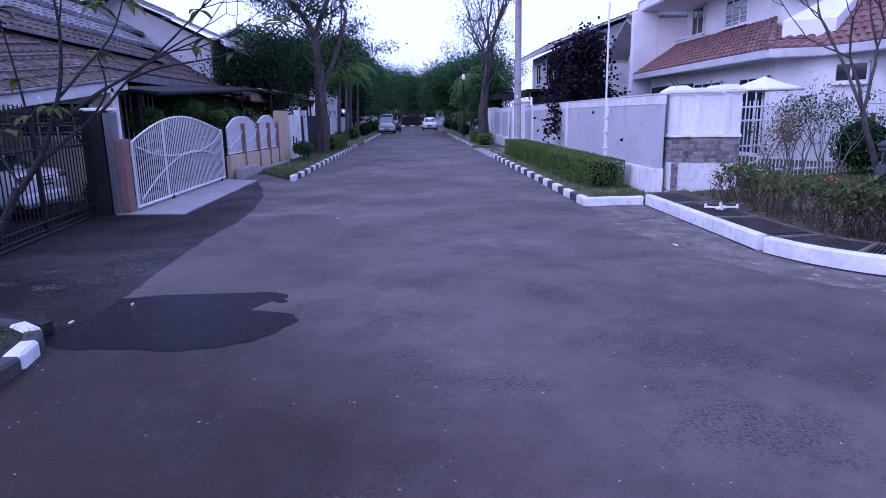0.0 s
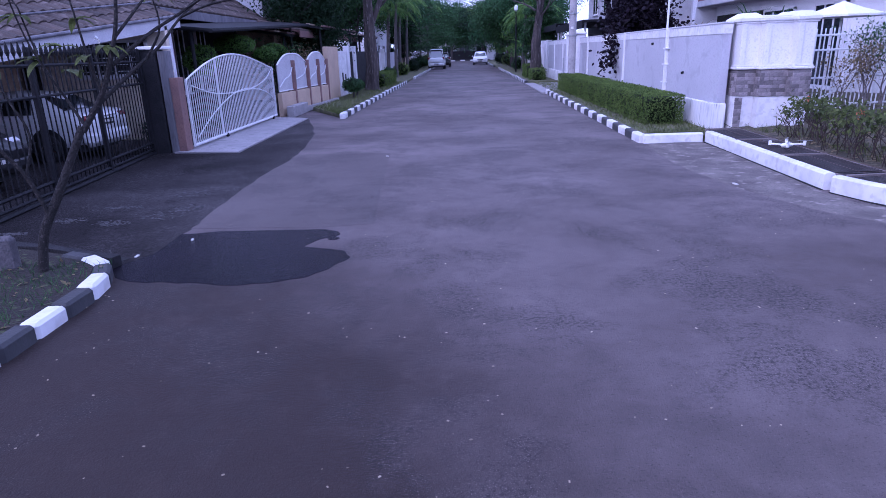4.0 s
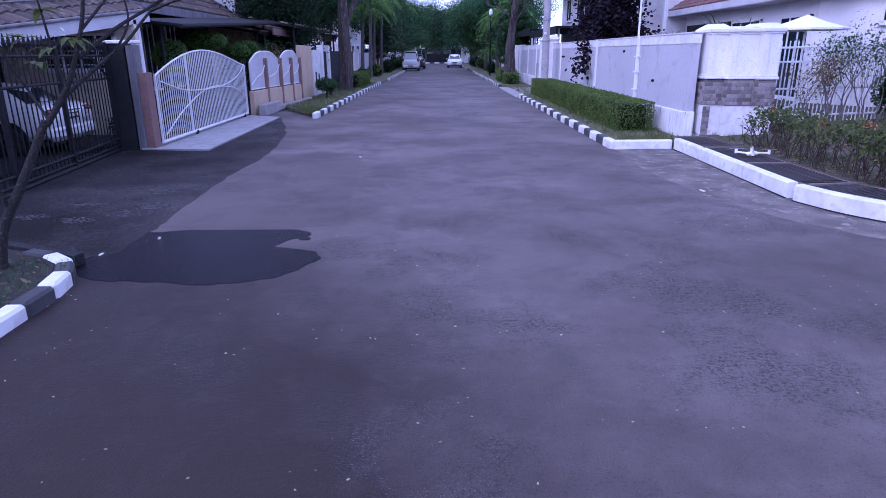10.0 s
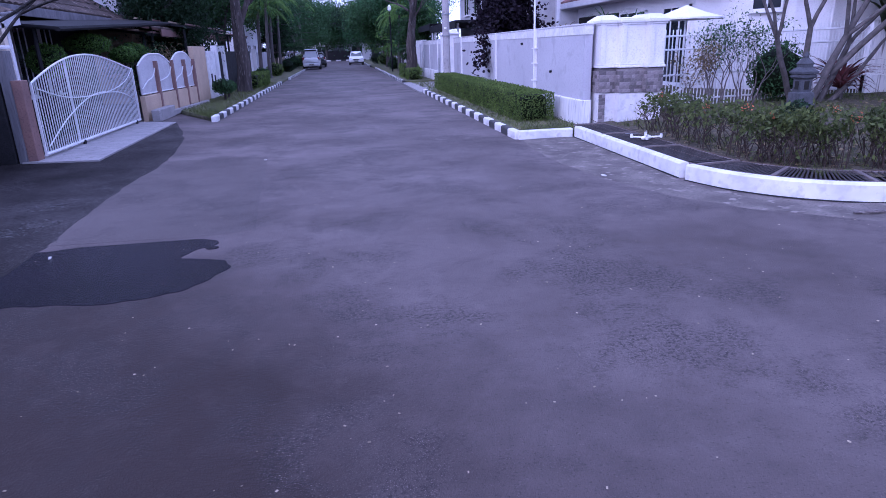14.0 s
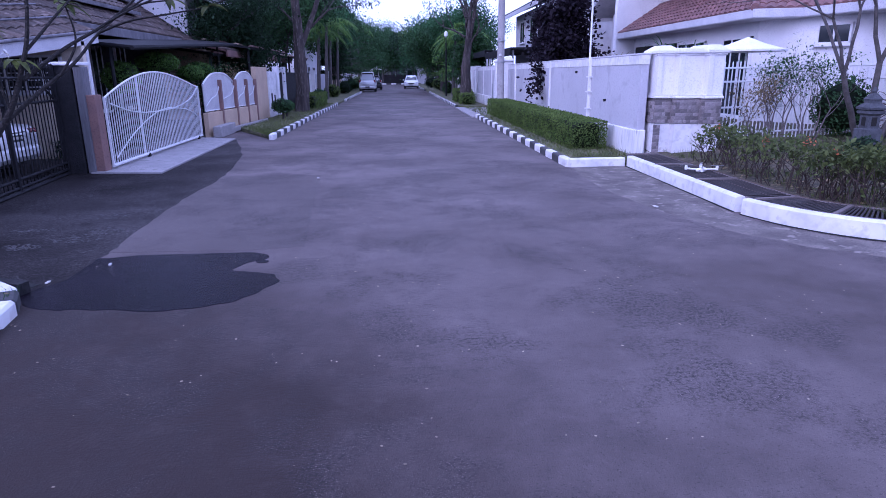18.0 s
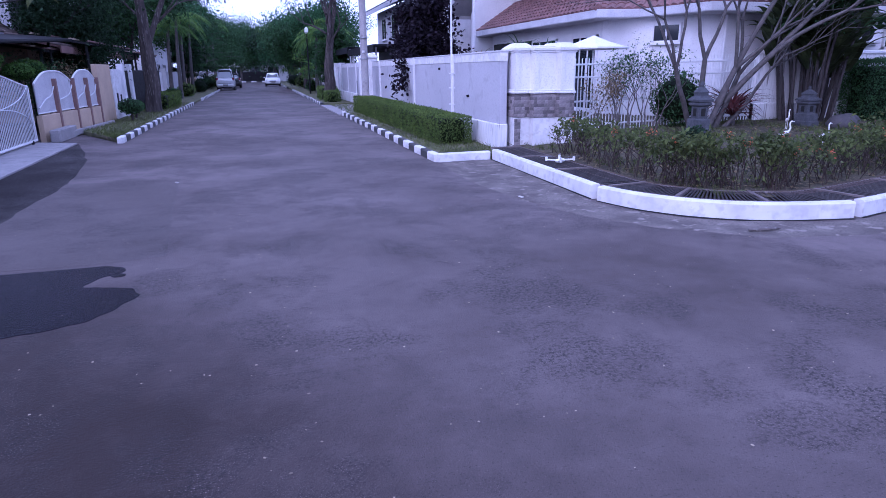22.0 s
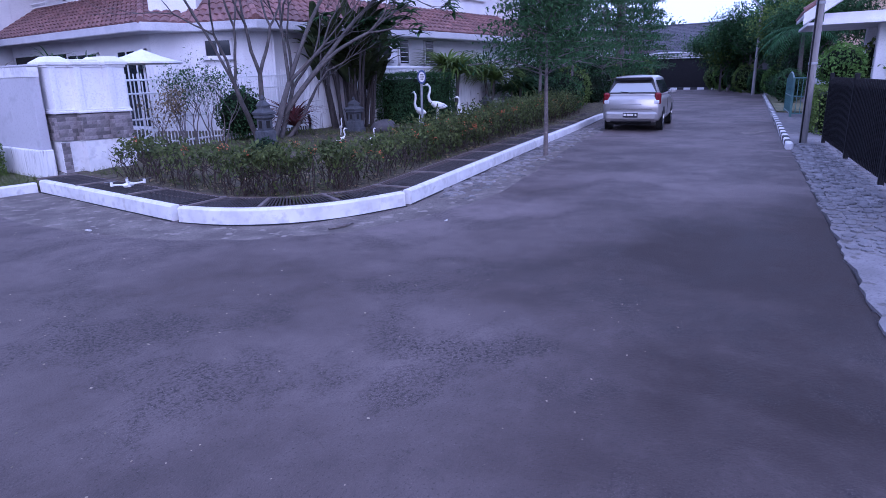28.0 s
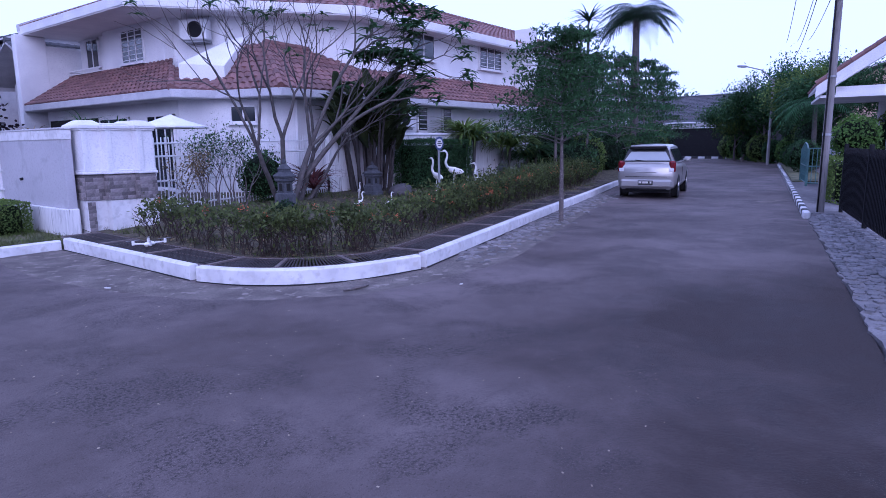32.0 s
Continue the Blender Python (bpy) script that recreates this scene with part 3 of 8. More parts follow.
kerb_run("kerb_end", [(-4, 108), (5, 108)], "black and white striped kerb closing the street", seg=0.8, height=0.2)
kerb_run("kerb_near_left", [(-2.80, -6), (-2.82, 0.9), (-2.85, 4.22), (-2.91, 4.52), (-3.04, 4.78), (-3.26, 4.96), (-3.52, 5.06)],
         "thick black and white kerb round the planting bed", seg=0.34, height=0.115, width=0.14)

solo("bed_edge", B().skin([[(x, y, 0.0), (x, y, h), (x + 0.03, y + w, h), (x + 0.03, y + w, 0.0)] for x, y, h, w in ((-3.05, 4.93, 0.10, 0.10), (-3.4, 5.10, 0.09, 0.08), (-3.9, 5.27, 0.11, 0.09), (-4.5, 5.46, 0.08, 0.08), (-5.2, 5.62, 0.09, 0.09))]), DARK_STONE, "thin broken concrete edge of the planting bed", "kerb", kind="structure")
# level sheet, not a trough: the depth's shade is put into its colour
solo("drain_channel", B().sheet([(-3.08, 5.06), (-3.4, 5.20), (-3.9, 5.38), (-4.5, 5.57), (-5.12, 5.72), (-5.12, 5.92), (-4.5, 5.80), (-3.9, 5.60), (-3.4, 5.36), (-3.04, 5.20)], -0.002, 0.012, 0.01), VOID, "flat drain channel beside the planting bed, its inner shade painted black", "drain", kind="structure")
# white kerb round the corner garden
corner = [(4.28, 11.36), (4.2, 7.35)], [(4.2, 7.2), (4.42, 6.55), (4.85, 5.98), (5.5, 5.58), (6.45, 5.36)], [(6.6, 5.38), (9.2, 6.02), (13.0, 6.95), (18.0, 8.1), (24.0, 9.6), (34, 11.8), (46, 14.6), (60, 17.6)]


def ribbon(pts, w, z0, z1, ch=0.02):
    """Kerb-shaped bar along a plan line with a chamfered top; it lies to the left of the way."""
    P = [Vector((p[0], p[1], 0)) for p in pts]
    rings = []
    for i, p in enumerate(P):
        d = (P[min(i + 1, len(P) - 1)] - P[max(i - 1, 0)]).normalized()
        n = Vector((-d.y, d.x, 0))
        rings.append([p + Vector((0, 0, z0)), p + Vector((0, 0, z1 - ch)), p + n * ch + Vector((0, 0, z1)), p + n * (w - ch) + Vector((0, 0, z1)), p + n * w + Vector((0, 0, z1 - ch)), p + n * w + Vector((0, 0, z0))])
    return B().skin(rings)


gk = thing("garden_kerb", (0, 0, 0), "chipped white-painted concrete kerb round the corner garden", "kerb", kind="structure")
for pts in corner:
    sm = [(p.x, p.y) for p in smoothed([(*p, 0) for p in pts], 5)]
    part("kerb_length", ribbon(sm, 0.13, -0.1, 0.20), WHITE_WORN, gk)
part("kerb_length", ribbon([(3.2, 11.36), (4.26, 11.40)], 0.14, -0.1, 0.16), WHITE_WORN, gk)
for pts in corner:  # dirty crack below the kerb
    sm = smoothed([(*p, 0) for p in pts], 12)
    out_ = []
    for i, p in enumerate(sm):
        d = (sm[min(i + 1, len(sm) - 1)] - sm[max(i - 1, 0)]).normalized()
        w = 0.022 + 0.02 * noise.noise((p.x * 3, p.y * 3, 8))
        out_.append((p.x + d.y * w, p.y - d.x * w))
    part("dirty_crack", B().sheet(out_ + [(p.x, p.y) for p in sm][::-1], -0.002, 0.0095, 0.008), VOID, gk, "dark dirt in the joint below the kerb")
# gritty gutter along the white kerb
gut = [(3.3, 11.3), (4.2, 11.2), (4.12, 7.3), (4.32, 6.5), (4.8, 5.9), (5.5, 5.48), (6.5, 5.27), (9.2, 5.9), (13, 6.85), (18, 8.0), (17.9, 7.45), (13, 6.2), (10.2, 5.4), (8.0, 4.85), (6.5, 4.78), (5.2, 5.0), (4.4, 5.5), (3.8, 6.3), (3.35, 7.6), (3.15, 9.5)]
gut = [p[:2] for p in smoothed([(*p, 0) for p in gut + gut[:1]], 5)][:-1]
gut = [(x + 0.06 * noise.noise((x * 2.1, y * 2.1, 4)), y + 0.10 * noise.noise((x * 2.3, y * 2.3, 9))) for x, y in gut]
solo("gutter", B().sheet(gut[::-1], -0.004, 0.005, 0.08), SAND, "gritty sand-covered road edge", "gutter", kind="structure")

gst = B()
rgs = random.Random(77)
for k in range(620):
    t = rgs.random() ** 0.8
    x = 7.2 + 12.5 * t
    y = 5.52 + (x - 7.2) * 0.243 - abs(rgs.gauss(0, 0.30)) - 0.03
    r = rgs.uniform(0.03, 0.11)
    n = rgs.randint(5, 7)
    rim = [(x + r * math.cos(a) * rgs.uniform(0.7, 1.25), y + 0.75 * r * math.sin(a) * rgs.uniform(0.7, 1.2)) for a in [2 * math.pi * q / n for q in range(n)]]
    gst.sheet(rim, 0.0, rgs.uniform(0.010, 0.024), 0.012)
solo("gutter_stones", gst, PAVER_LOOSE, "flat pale stones bedded in the road edge", "stones", kind="stuff")
# drain grates behind the kerb
gr = thing("drain_grate", (0, 0, 0), "dark rusty metal drain grating behind the white kerb", "drain grate", kind="structure")
line = smoothed([(4.36, 11.6, 0), (4.33, 9.4, 0), (4.33, 7.35, 0), (4.55, 6.62, 0), (4.95, 6.1, 0), (5.55, 5.72, 0), (6.5, 5.5, 0), (9.2, 6.16, 0), (13, 7.1, 0), (18, 8.25, 0), (24, 9.75, 0)], 14)
W_GR = 0.62


def normal2(P, i):
    d = (P[min(i + 1, len(P) - 1)] - P[max(i - 1, 0)]).normalized()
    return Vector((-d.y, d.x, 0))


bed_in, bed_out = [], []
for i, p in enumerate(line):
    n = normal2(line, i)
    bed_out.append((p.x - n.x * 0.02, p.y - n.y * 0.02))
    bed_in.append((p.x + n.x * W_GR, p.y + n.y * W_GR))
solo("drain_channel", B().prism(bed_out + bed_in[::-1], -0.2, 0.10), VOID, "dark muddy drain channel under the grating", "drain", kind="structure")
dense = []
for i in range(len(line) - 1):
    a, b = line[i], line[i + 1]
    n = max(1, round((b - a).length / 0.072))
    na, nb = normal2(line, i), normal2(line, i + 1)
    dense += [(a.lerp(b, k / n), na.lerp(nb, k / n).normalized()) for k in range(n)]
bar_mesh = B().box((0, W_GR / 2, 0.19), (0.022, W_GR, 0.014), bevel=0.004).mesh("grate_bar", GRATE)
frame_mesh = B().box((0, W_GR / 2, 0.19), (0.05, W_GR, 0.04), bevel=0.006).mesh("grate_frame", GRATE_EDGE)
for k, (p, n) in enumerate(dense):
    yaw = math.degrees(math.atan2(-n.x, n.y))
    if k % 20 == 0:
        piece("grate_frame", frame_mesh, gr, (p.x, p.y, 0), yaw)
    elif k < 300:
        piece("grate_bar", bar_mesh, gr, (p.x, p.y, 0), yaw)
rest = B()
for p, n in dense[300:]:
    rest.box((p.x + n.x * W_GR / 2, p.y + n.y * W_GR / 2, 0.19), (0.022, W_GR, 0.014), math.degrees(math.atan2(-n.x, n.y)))
part("grate_bars", rest, GRATE, gr, kind="stuff")
for off in (0.0, W_GR):
    part("grate_edge", B().tube([(p.x + n.x * off, p.y + n.y * off, 0.185) for p, n in dense[::4]], 0.016, 5), GRATE_EDGE, gr)
part("back_kerb", ribbon([(p.x + n.x * (W_GR + 0.01), p.y + n.y * (W_GR + 0.01)) for p, n in dense[::4]], 0.05, -0.1, 0.205, 0.01), SOIL, gr, "thin brown edge")

# garden bed, a little mounded
inner = bed_in


def mound(x, y):
    d = min(math.hypot(x - a, y - b) for a, b in inner[::4])
    return 0.16 + 0.30 * min(1.0, d / 4.5) + 0.03 * noise.noise((x * 0.8, y * 0.8, 0))


gb = B()
nx, ny = 60, 40
for i in range(nx + 1):
    for j in range(ny + 1):
        s, w = -3.0 + 32.0 * i / nx, 0.72 + 11.0 * j / ny
        x, y = st(s, w)
        if s < 1.5:
            x = max(x, 4.98 + max(0, (7.2 - y)) * 0.55)
        gb.v.append((x, y, mound(x, y)))
for i in range(nx):
    for j in range(ny):
        a = i * (ny + 1) + j
        gb.f.append((a, a + ny + 1, a + ny + 2, a + 1))
solo("garden_bed", gb, LITTER_SOIL, "patchy grass and soil of the corner garden", "lawn", kind="structure", smooth=True)

# verges
solo("verge_right", B().prism([(3.32, 11.5), (4.72, 11.5), (4.72, 25.0), (3.32, 25.0)], -0.1, 0.11), TURF, "thin grass verge below the wall", "verge", kind="structure")
solo("apron_right", B().prism([(3.0, 25.0), (4.72, 25.0), (4.72, 32.4), (3.0, 32.4)], -0.1, 0.05), CONCRETE, "pale concrete driveway apron", "apron", kind="structure")
solo("verge_right_far", B().prism([(3.2, 32.4), (4.72, 32.4), (4.72, 58), (3.2, 58)], -0.1, 0.11), TURF, "grass verge with a street tree", "verge", kind="structure")
solo("verge_right_end", B().prism([(3.1, 58), (6, 58), (6, 108), (3.1, 108)], -0.1, 0.10), TURF, "far grass verge", "verge", kind="structure")
solo("verge_left", B().sheet([(-4.95, 20.4), (-3.47, 17.45), (-3.42, 37), (-5.2, 37)], -0.02, 0.10, 0.03), TURF, "grass verge with a big street tree", "verge", kind="structure")
solo("verge_left_far", B().prism([(-5.6, 37), (-3.4, 37.0), (-3.4, 108), (-5.6, 108)], -0.1, 0.09), TURF, "far grass verge and driveways", "verge", kind="structure")
solo("planting_bed", B().prism([(-6.4, -6), (-2.88, -6), (-2.91, 4.2), (-2.98, 4.5), (-3.1, 4.76), (-3.36, 5.0), (-3.9, 5.2), (-4.5, 5.4), (-5.1, 5.58), (-6.4, 5.7)], -0.1, 0.10), BED_SOIL, "bare soil bed with fallen leaves", "planting bed", kind="structure")
solo("gate_apron", B().prism([(-5.5, 11.55), (-4.22, 11.4), (-4.4, 17.5), (-5.6, 18.1)], -0.1, 0.035), CONCRETE, "pale concrete apron before the white gate", "apron", kind="structure")

# ---- walls of the right-hand corner plot ----
bw = thing("boundary_wall", (0, 0, 0), "pale grey-white rendered boundary wall with a stained plinth", "wall", kind="structure")
part("wall_face", B().box((4.83, 24.6, 1.27), (0.16, 24.8, 1.5), bevel=0.01), GREY_WALL, bw)
part("plinth", B().box((4.80, 24.6, 0.28), (0.24, 24.88, 0.64), bevel=0.015), PLINTH, bw)
part("top_band", B().box((4.825, 24.6, 1.93), (0.176, 24.83, 0.172), bevel=0.006), WHITE_WORN, bw, "paler painted band along the top")
for y in (27.2, 29.6):
    pr = part("gate_pier", B().box((4.78, y, 1.08), (0.34, 0.36, 2.2), bevel=0.012), WHITE, bw, "white capped gate pier")
    part("pier_cap", B().box((4.78, y, 2.22), (0.46, 0.48, 0.08), bevel=0.02).lathe([(0.27, 2.26), (0.03, 2.40)], c=(4.78, y, 0), n=4), WHITE, pr)
    part("letter_strip", B().box((4.59, y + 0.7, 0.75), (0.03, 0.28, 0.95), bevel=0.006), GREY_METAL, bw, "grey louvred strip")
part("wall_capping", B().box((4.83, 24.6, 2.037), (0.20, 24.86, 0.035), bevel=0.008), FASCIA, bw)
for y in (15.4, 19.5, 25.2, 31.5, 34.4):
    part("wall_pier", B().box((4.76, y, 1.03), (0.10, 0.12, 2.05), bevel=0.01), WHITE, bw)
for y, z in ((16.6, 1.72), (14.2, 1.1), (20.8, 1.6)):
    part("weep_pipe", B().tube([(4.76, y, z), (4.70, y, z - 0.01)], 0.028, 8), BLACK_METAL, bw)
for y in (19.5, 24, 29):
    part("wall_rail", B().box((4.74, y + 1.0, 0.62), (0.03, 2.0, 0.03)), GREY_WALL, bw)
# ---- plants ----
def branch(rng, base, direction, length, r0, level, levels, out, tips, kids=3, spread=0.7, lift=0.15, wander=0.18, shrink=0.7, seg=4):
    """Grows one limb and its limbs; out gets (points, radii), tips the ends."""
    pts, rad = [Vector(base)], [r0]
    d = Vector(direction).normalized()
    r1 = r0 * (0.55 if level < levels else 0.35)
    for i in range(seg):
        d = (d + Vector(rng.normal(size=3)) * wander + Vector((0, 0, lift * 0.3))).normalized()
        pts.append(pts[-1] + d * length / seg)
        rad.append(r0 + (r1 - r0) * (i + 1) / seg)
    out.append((pts, rad))
    if level >= levels:
        tips.append((pts[-1], d, level))
        tips.append((pts[-2], d, level))
        return
    for k in range(kids):
        a = rng.uniform(0, 2 * math.pi) + 2 * math.pi * k / kids
        side = Vector((math.cos(a), math.sin(a), rng.uniform(-0.2, 0.5)))
        nd = d * (1 - spread) + side * spread + Vector((0, 0, lift))
        at = pts[-1] if k < 2 else pts[rng.integers(max(1, seg - 2), seg)]
        branch(rng, at, nd, length * shrink * rng.uniform(0.75, 1.15), r1 * 0.85, level + 1, levels, out, tips, kids, spread, lift, wander, shrink, seg)


def limbs_mesh(out, sides=(10, 7, 5, 4)):
    b = B()
    for pts, rad in out:
        n = 10 if rad[0] > 0.12 else 7 if rad[0] > 0.04 else 5 if rad[0] > 0.015 else 4
        k = len(b.v)
        if rad[0] > 0.18:  # old trunks are fluted and lumpy
            pts = smoothed(pts, 5)
            rad = [rad[0] + (rad[-1] - rad[0]) * (i / (len(pts) - 1)) ** 0.8 for i in range(len(pts))]
            rad[0] *= 1.35
            n = 22
        b.tube(pts, rad, n, cap=False)
        if rad[0] > 0.2:
            for j in range(k, len(b.v)):
                i = (j - k) // n
                c, p = pts[min(i, len(pts) - 1)], Vector(b.v[j])
                a = math.atan2(p.y - c.y, p.x - c.x)
                f = 1 + 0.10 * math.cos(5 * a + 0.6 * p.z) + 0.16 * noise.noise((p.x * 4, p.y * 4, p.z * 1.3))
                b.v[j] = tuple(c + (p - c) * f)
    return b


def leafy(rng, tips, per, cloud, size, aspect=2.0, flat=1.0, rounded=False):
    b = B()
    P = []
    for p, d, lv in tips:
        q = rng.normal(size=(per, 3)) * cloud
        q[:, 2] *= flat
        P.append(q + np.array(p))
    b.leaves(np.concatenate(P), size, rng, aspect, rounded=rounded)
    return b


def tree(name, loc, label, seed, height, r0, bark, leaf, trunk=0.4, levels=3, kids=3, spread=0.6, per=40, cloud=0.5, size=0.16, lean=(0, 0), lift=0.15, flat=0.8, shrink=0.7, wander=0.14, aspect=2.0, group="", category="tree", stems=1, tips_keep=1.0):
    rng = np.random.default_rng(seed)
    root = thing(name, loc, label, category, group)
    out, tips = [], []
    for s in range(stems):
        a = 2 * math.pi * s / max(1, stems) + 0.4
        tilt = 0.0 if stems == 1 else 0.35
        branch(rng, (0.12 * math.cos(a) * (stems > 1), 0.12 * math.sin(a) * (stems > 1), -0.05), (lean[0] + tilt * math.cos(a), lean[1] + tilt * math.sin(a), 1), height * trunk, r0, 0, levels, out, tips, kids, spread, lift, wander, shrink)
    # flare at the foot
    p, r = out[0]
    out[0] = (p, [r[0] * 1.25] + r[1:])
    part("trunk", limbs_mesh(out), bark, root, smooth=True)
    if per:
        if tips_keep < 1:
            tips = [t for t in tips if rng.random() < tips_keep]
        part("crown", leafy(rng, tips, per, cloud, size, aspect, flat, aspect < 1.4), leaf, root)
    return root


def clipped(name, loc, size, label, leaf, seed, n, leaf_size=0.06, group="", yaw=0.0, stems=0, category="hedge", top_bias=0.0):
    """Clipped hedge: a near-black core, inner shade put into its colour, wrapped in small leaves, with an uneven
    outline.
    """
    rng = np.random.default_rng(seed)
    root = thing(name, loc, label, category, group, yaw=yaw)
    x, y, z = size
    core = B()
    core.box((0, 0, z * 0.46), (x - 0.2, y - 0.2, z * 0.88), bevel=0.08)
    part("core", core, LEAF_CORE, root, "near-black core with inner shade in its colour")
    P = []
    areas = np.array([x * y, x * z, x * z, y * z, y * z])
    side = rng.choice(5, n, p=areas / areas.sum())
    u = rng.uniform(-0.5, 0.5, (n, 3))
    q = np.stack([u[:, 0] * x, u[:, 1] * y, (u[:, 2] + 0.5) * z], 1)
    q[side == 0, 2] = z
    q[side == 1, 1] = -y / 2
    q[side == 2, 1] = y / 2
    q[side == 3, 0] = -x / 2
    q[side == 4, 0] = x / 2
    bump = np.array([noise.noise((a * 1.7 + seed, b * 1.7, c * 1.7)) for a, b, c in q])
    ctr = np.array([0, 0, z * 0.5])
    v = q - ctr
    q = q + v / (np.linalg.norm(v, axis=1)[:, None] + 0.01) * (bump * 0.06 + rng.normal(size=n) * 0.035)[:, None]
    q[:, 2] = np.maximum(q[:, 2], 0.02)
    fc = np.array([(0, 0, 1), (0, -1, 0), (0, 1, 0), (-1, 0, 0), (1, 0, 0)])[side]
    part("foliage", B().leaves(q, leaf_size, rng, 1.7, face=fc), leaf, root)
    return root


def ball_bush(name, loc, rad, label, leaf, seed, n, leaf_size=0.06, trunk_h=0.0, group="", squash=1.0):
    rng = np.random.default_rng(seed)
    root = thing(name, loc, label, "bush", group)
    if trunk_h:
        part("trunk", B().tube([(0, 0, -0.05), (0.02, 0.01, trunk_h * 0.6), (0, 0, trunk_h + rad * 0.4)], [0.05, 0.04, 0.03], 7), BARK_DARK, root)
    v = rng.normal(size=(n, 3))
    v /= np.linalg.norm(v, axis=1)[:, None]
    r = rad * (0.88 + 0.12 * rng.random(n))
    r *= 1 + 0.12 * np.array([noise.noise((a * 2.2, b * 2.2, c * 2.2 + seed)) for a, b, c in v])
    q = v * r[:, None] * np.array([1, 1, squash])
    q[:, 2] += trunk_h + rad * squash
    # solid inner form; the shade behind the leaves is painted into its colour
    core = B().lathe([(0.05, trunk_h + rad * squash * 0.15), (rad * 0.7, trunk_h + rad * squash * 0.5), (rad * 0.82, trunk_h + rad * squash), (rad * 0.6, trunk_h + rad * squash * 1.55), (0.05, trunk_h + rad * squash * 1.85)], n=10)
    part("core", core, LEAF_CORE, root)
    part("foliage", B().leaves(q, leaf_size, rng, 1.7, face=v), leaf, root)
    return root


def strap(b, base, direction, length, width, droop, n=6, fold=0.25):
    """One long arching leaf, folded along its rib."""
    d = Vector(direction).normalized()
    s = d.cross(Vector((0, 0, 1)))
    s = s.normalized() if s.length > 0.01 else Vector((1, 0, 0))
    p = Vector(base)
    vs, fs = [], []
    for i in range(n + 1):
        t = i / n
        w = width * (1 - t ** 2.2) * (0.35 + 0.65 * min(1, t * 4)) / 2
        up = s.cross(d).normalized()
        vs += [p + s * w + up * w * fold, p, p - s * w + up * w * fold]
        d = (d + Vector((0, 0, -droop / n * (0.5 + t)))).normalized()
        p = p + d * length / n
    for i in range(n):
        a = i * 3
        fs += [(a, a + 1, a + 4, a + 3), (a + 1, a + 2, a + 5, a + 4)]
    b.add(vs, fs)


def rosette(name, loc, label, leaf, seed, n, length, width, droop, rise=0.6, stem=0.0, category="plant", group="", stem_mat=None, heads=1):
    rng = np.random.default_rng(seed)
    root = thing(name, loc, label, category, group)
    b = B()
    for h in range(heads):
        top = Vector((0, 0, stem))
        if heads > 1:
            a = 2 * math.pi * h / heads
            top = Vector((0.25 * math.cos(a), 0.25 * math.sin(a), stem * rng.uniform(0.7, 1.1)))
        if stem:
            part("stem", B().tube([(0, 0, -0.05), top * 0.5 + Vector((0.03, 0, 0)), top], [0.07, 0.05, 0.045], 7), stem_mat or BARK_PALE, root)
        for k in range(n):
            a = rng.uniform(0, 2 * math.pi)
            r = rise * rng.uniform(0.4, 1.6)
            strap(b, top, (math.cos(a), math.sin(a), r), length * rng.uniform(0.7, 1.15), width, droop * rng.uniform(0.7, 1.3))
    part("foliage", b, leaf, root)
    return root


def palm(name, loc, label, seed, height, r, fronds, length, group="", leaf=None, curve=(0.2, 0.1)):
    rng = np.random.default_rng(seed)
    root = thing(name, loc, label, "palm", group)
    pts = [Vector((curve[0] * t * t, curve[1] * t * t, height * t - 0.05)) for t in [i / 8 for i in range(9)]]
    part("trunk", B().tube(pts, [r * (1.3 - 0.5 * i / 8) for i in range(9)], 9), BARK_PALE, root, smooth=True)
    b = B()
    top = pts[-1]
    for k in range(fronds):
        a = 2 * math.pi * k / fronds + rng.uniform(-0.2, 0.2)
        d = Vector((math.cos(a), math.sin(a), rng.uniform(0.1, 1.1)))
        p, rib = Vector(top), []
        for i in range(12):
            rib.append(p.copy())
            d = (d.normalized() + Vector((0, 0, -0.17)))
            p = p + d.normalized() * length / 11
        b.tube(rib, [0.02 * (1 - i / 14) for i in range(12)], 4, cap=False)
        side = Vector((-math.sin(a), math.cos(a), 0))
        for i in range(1, 12):
            for s in (-1, 1):
                for off in (0, 0.5):
                    q = rib[i].lerp(rib[i - 1], off)
                    ln = length * 0.26 * math.sin(math.pi * min(0.95, 0.18 + i / 13))
                    strap(b, q, side * s + (rib[i] - rib[i - 1]).normalized() * 0.5, ln, 0.06, 1.0, n=3)
    part("crown", b, leaf or LEAF, root)
    return root


def fork(rng, p, d, length, r, level, out, tips, spread=0.42, rise=0.18):
    """Forking bare limb, thick to its blunt tips."""
    d = Vector(d).normalized()
    pts, rad = [Vector(p)], [r]
    for i in range(4):
        d = (d + Vector(rng.normal(size=3)) * 0.09 + Vector((0, 0, rise * 0.25))).normalized()
        pts.append(pts[-1] + d * length / 4)
        rad.append(r * (1 - 0.07 * (i + 1)))
    out.append((pts, rad))
    if level == 0:
        tips.append((pts[-1], d, 0))
        return
    n = 3 if rng.random() < 0.35 else 2
    a0 = rng.uniform(0, 6.28)
    u = d.orthogonal().normalized()
    v = d.cross(u)
    for k in range(n):
        a = a0 + 2 * math.pi * k / n + rng.normal() * 0.3
        nd = d + (u * math.cos(a) + v * math.sin(a)) * spread * rng.uniform(0.7, 1.4)
        fork(rng, pts[-1], nd, length * rng.uniform(0.62, 0.9), rad[-1] * (0.84 if n == 2 else 0.76), level - 1, out, tips, spread, rise)


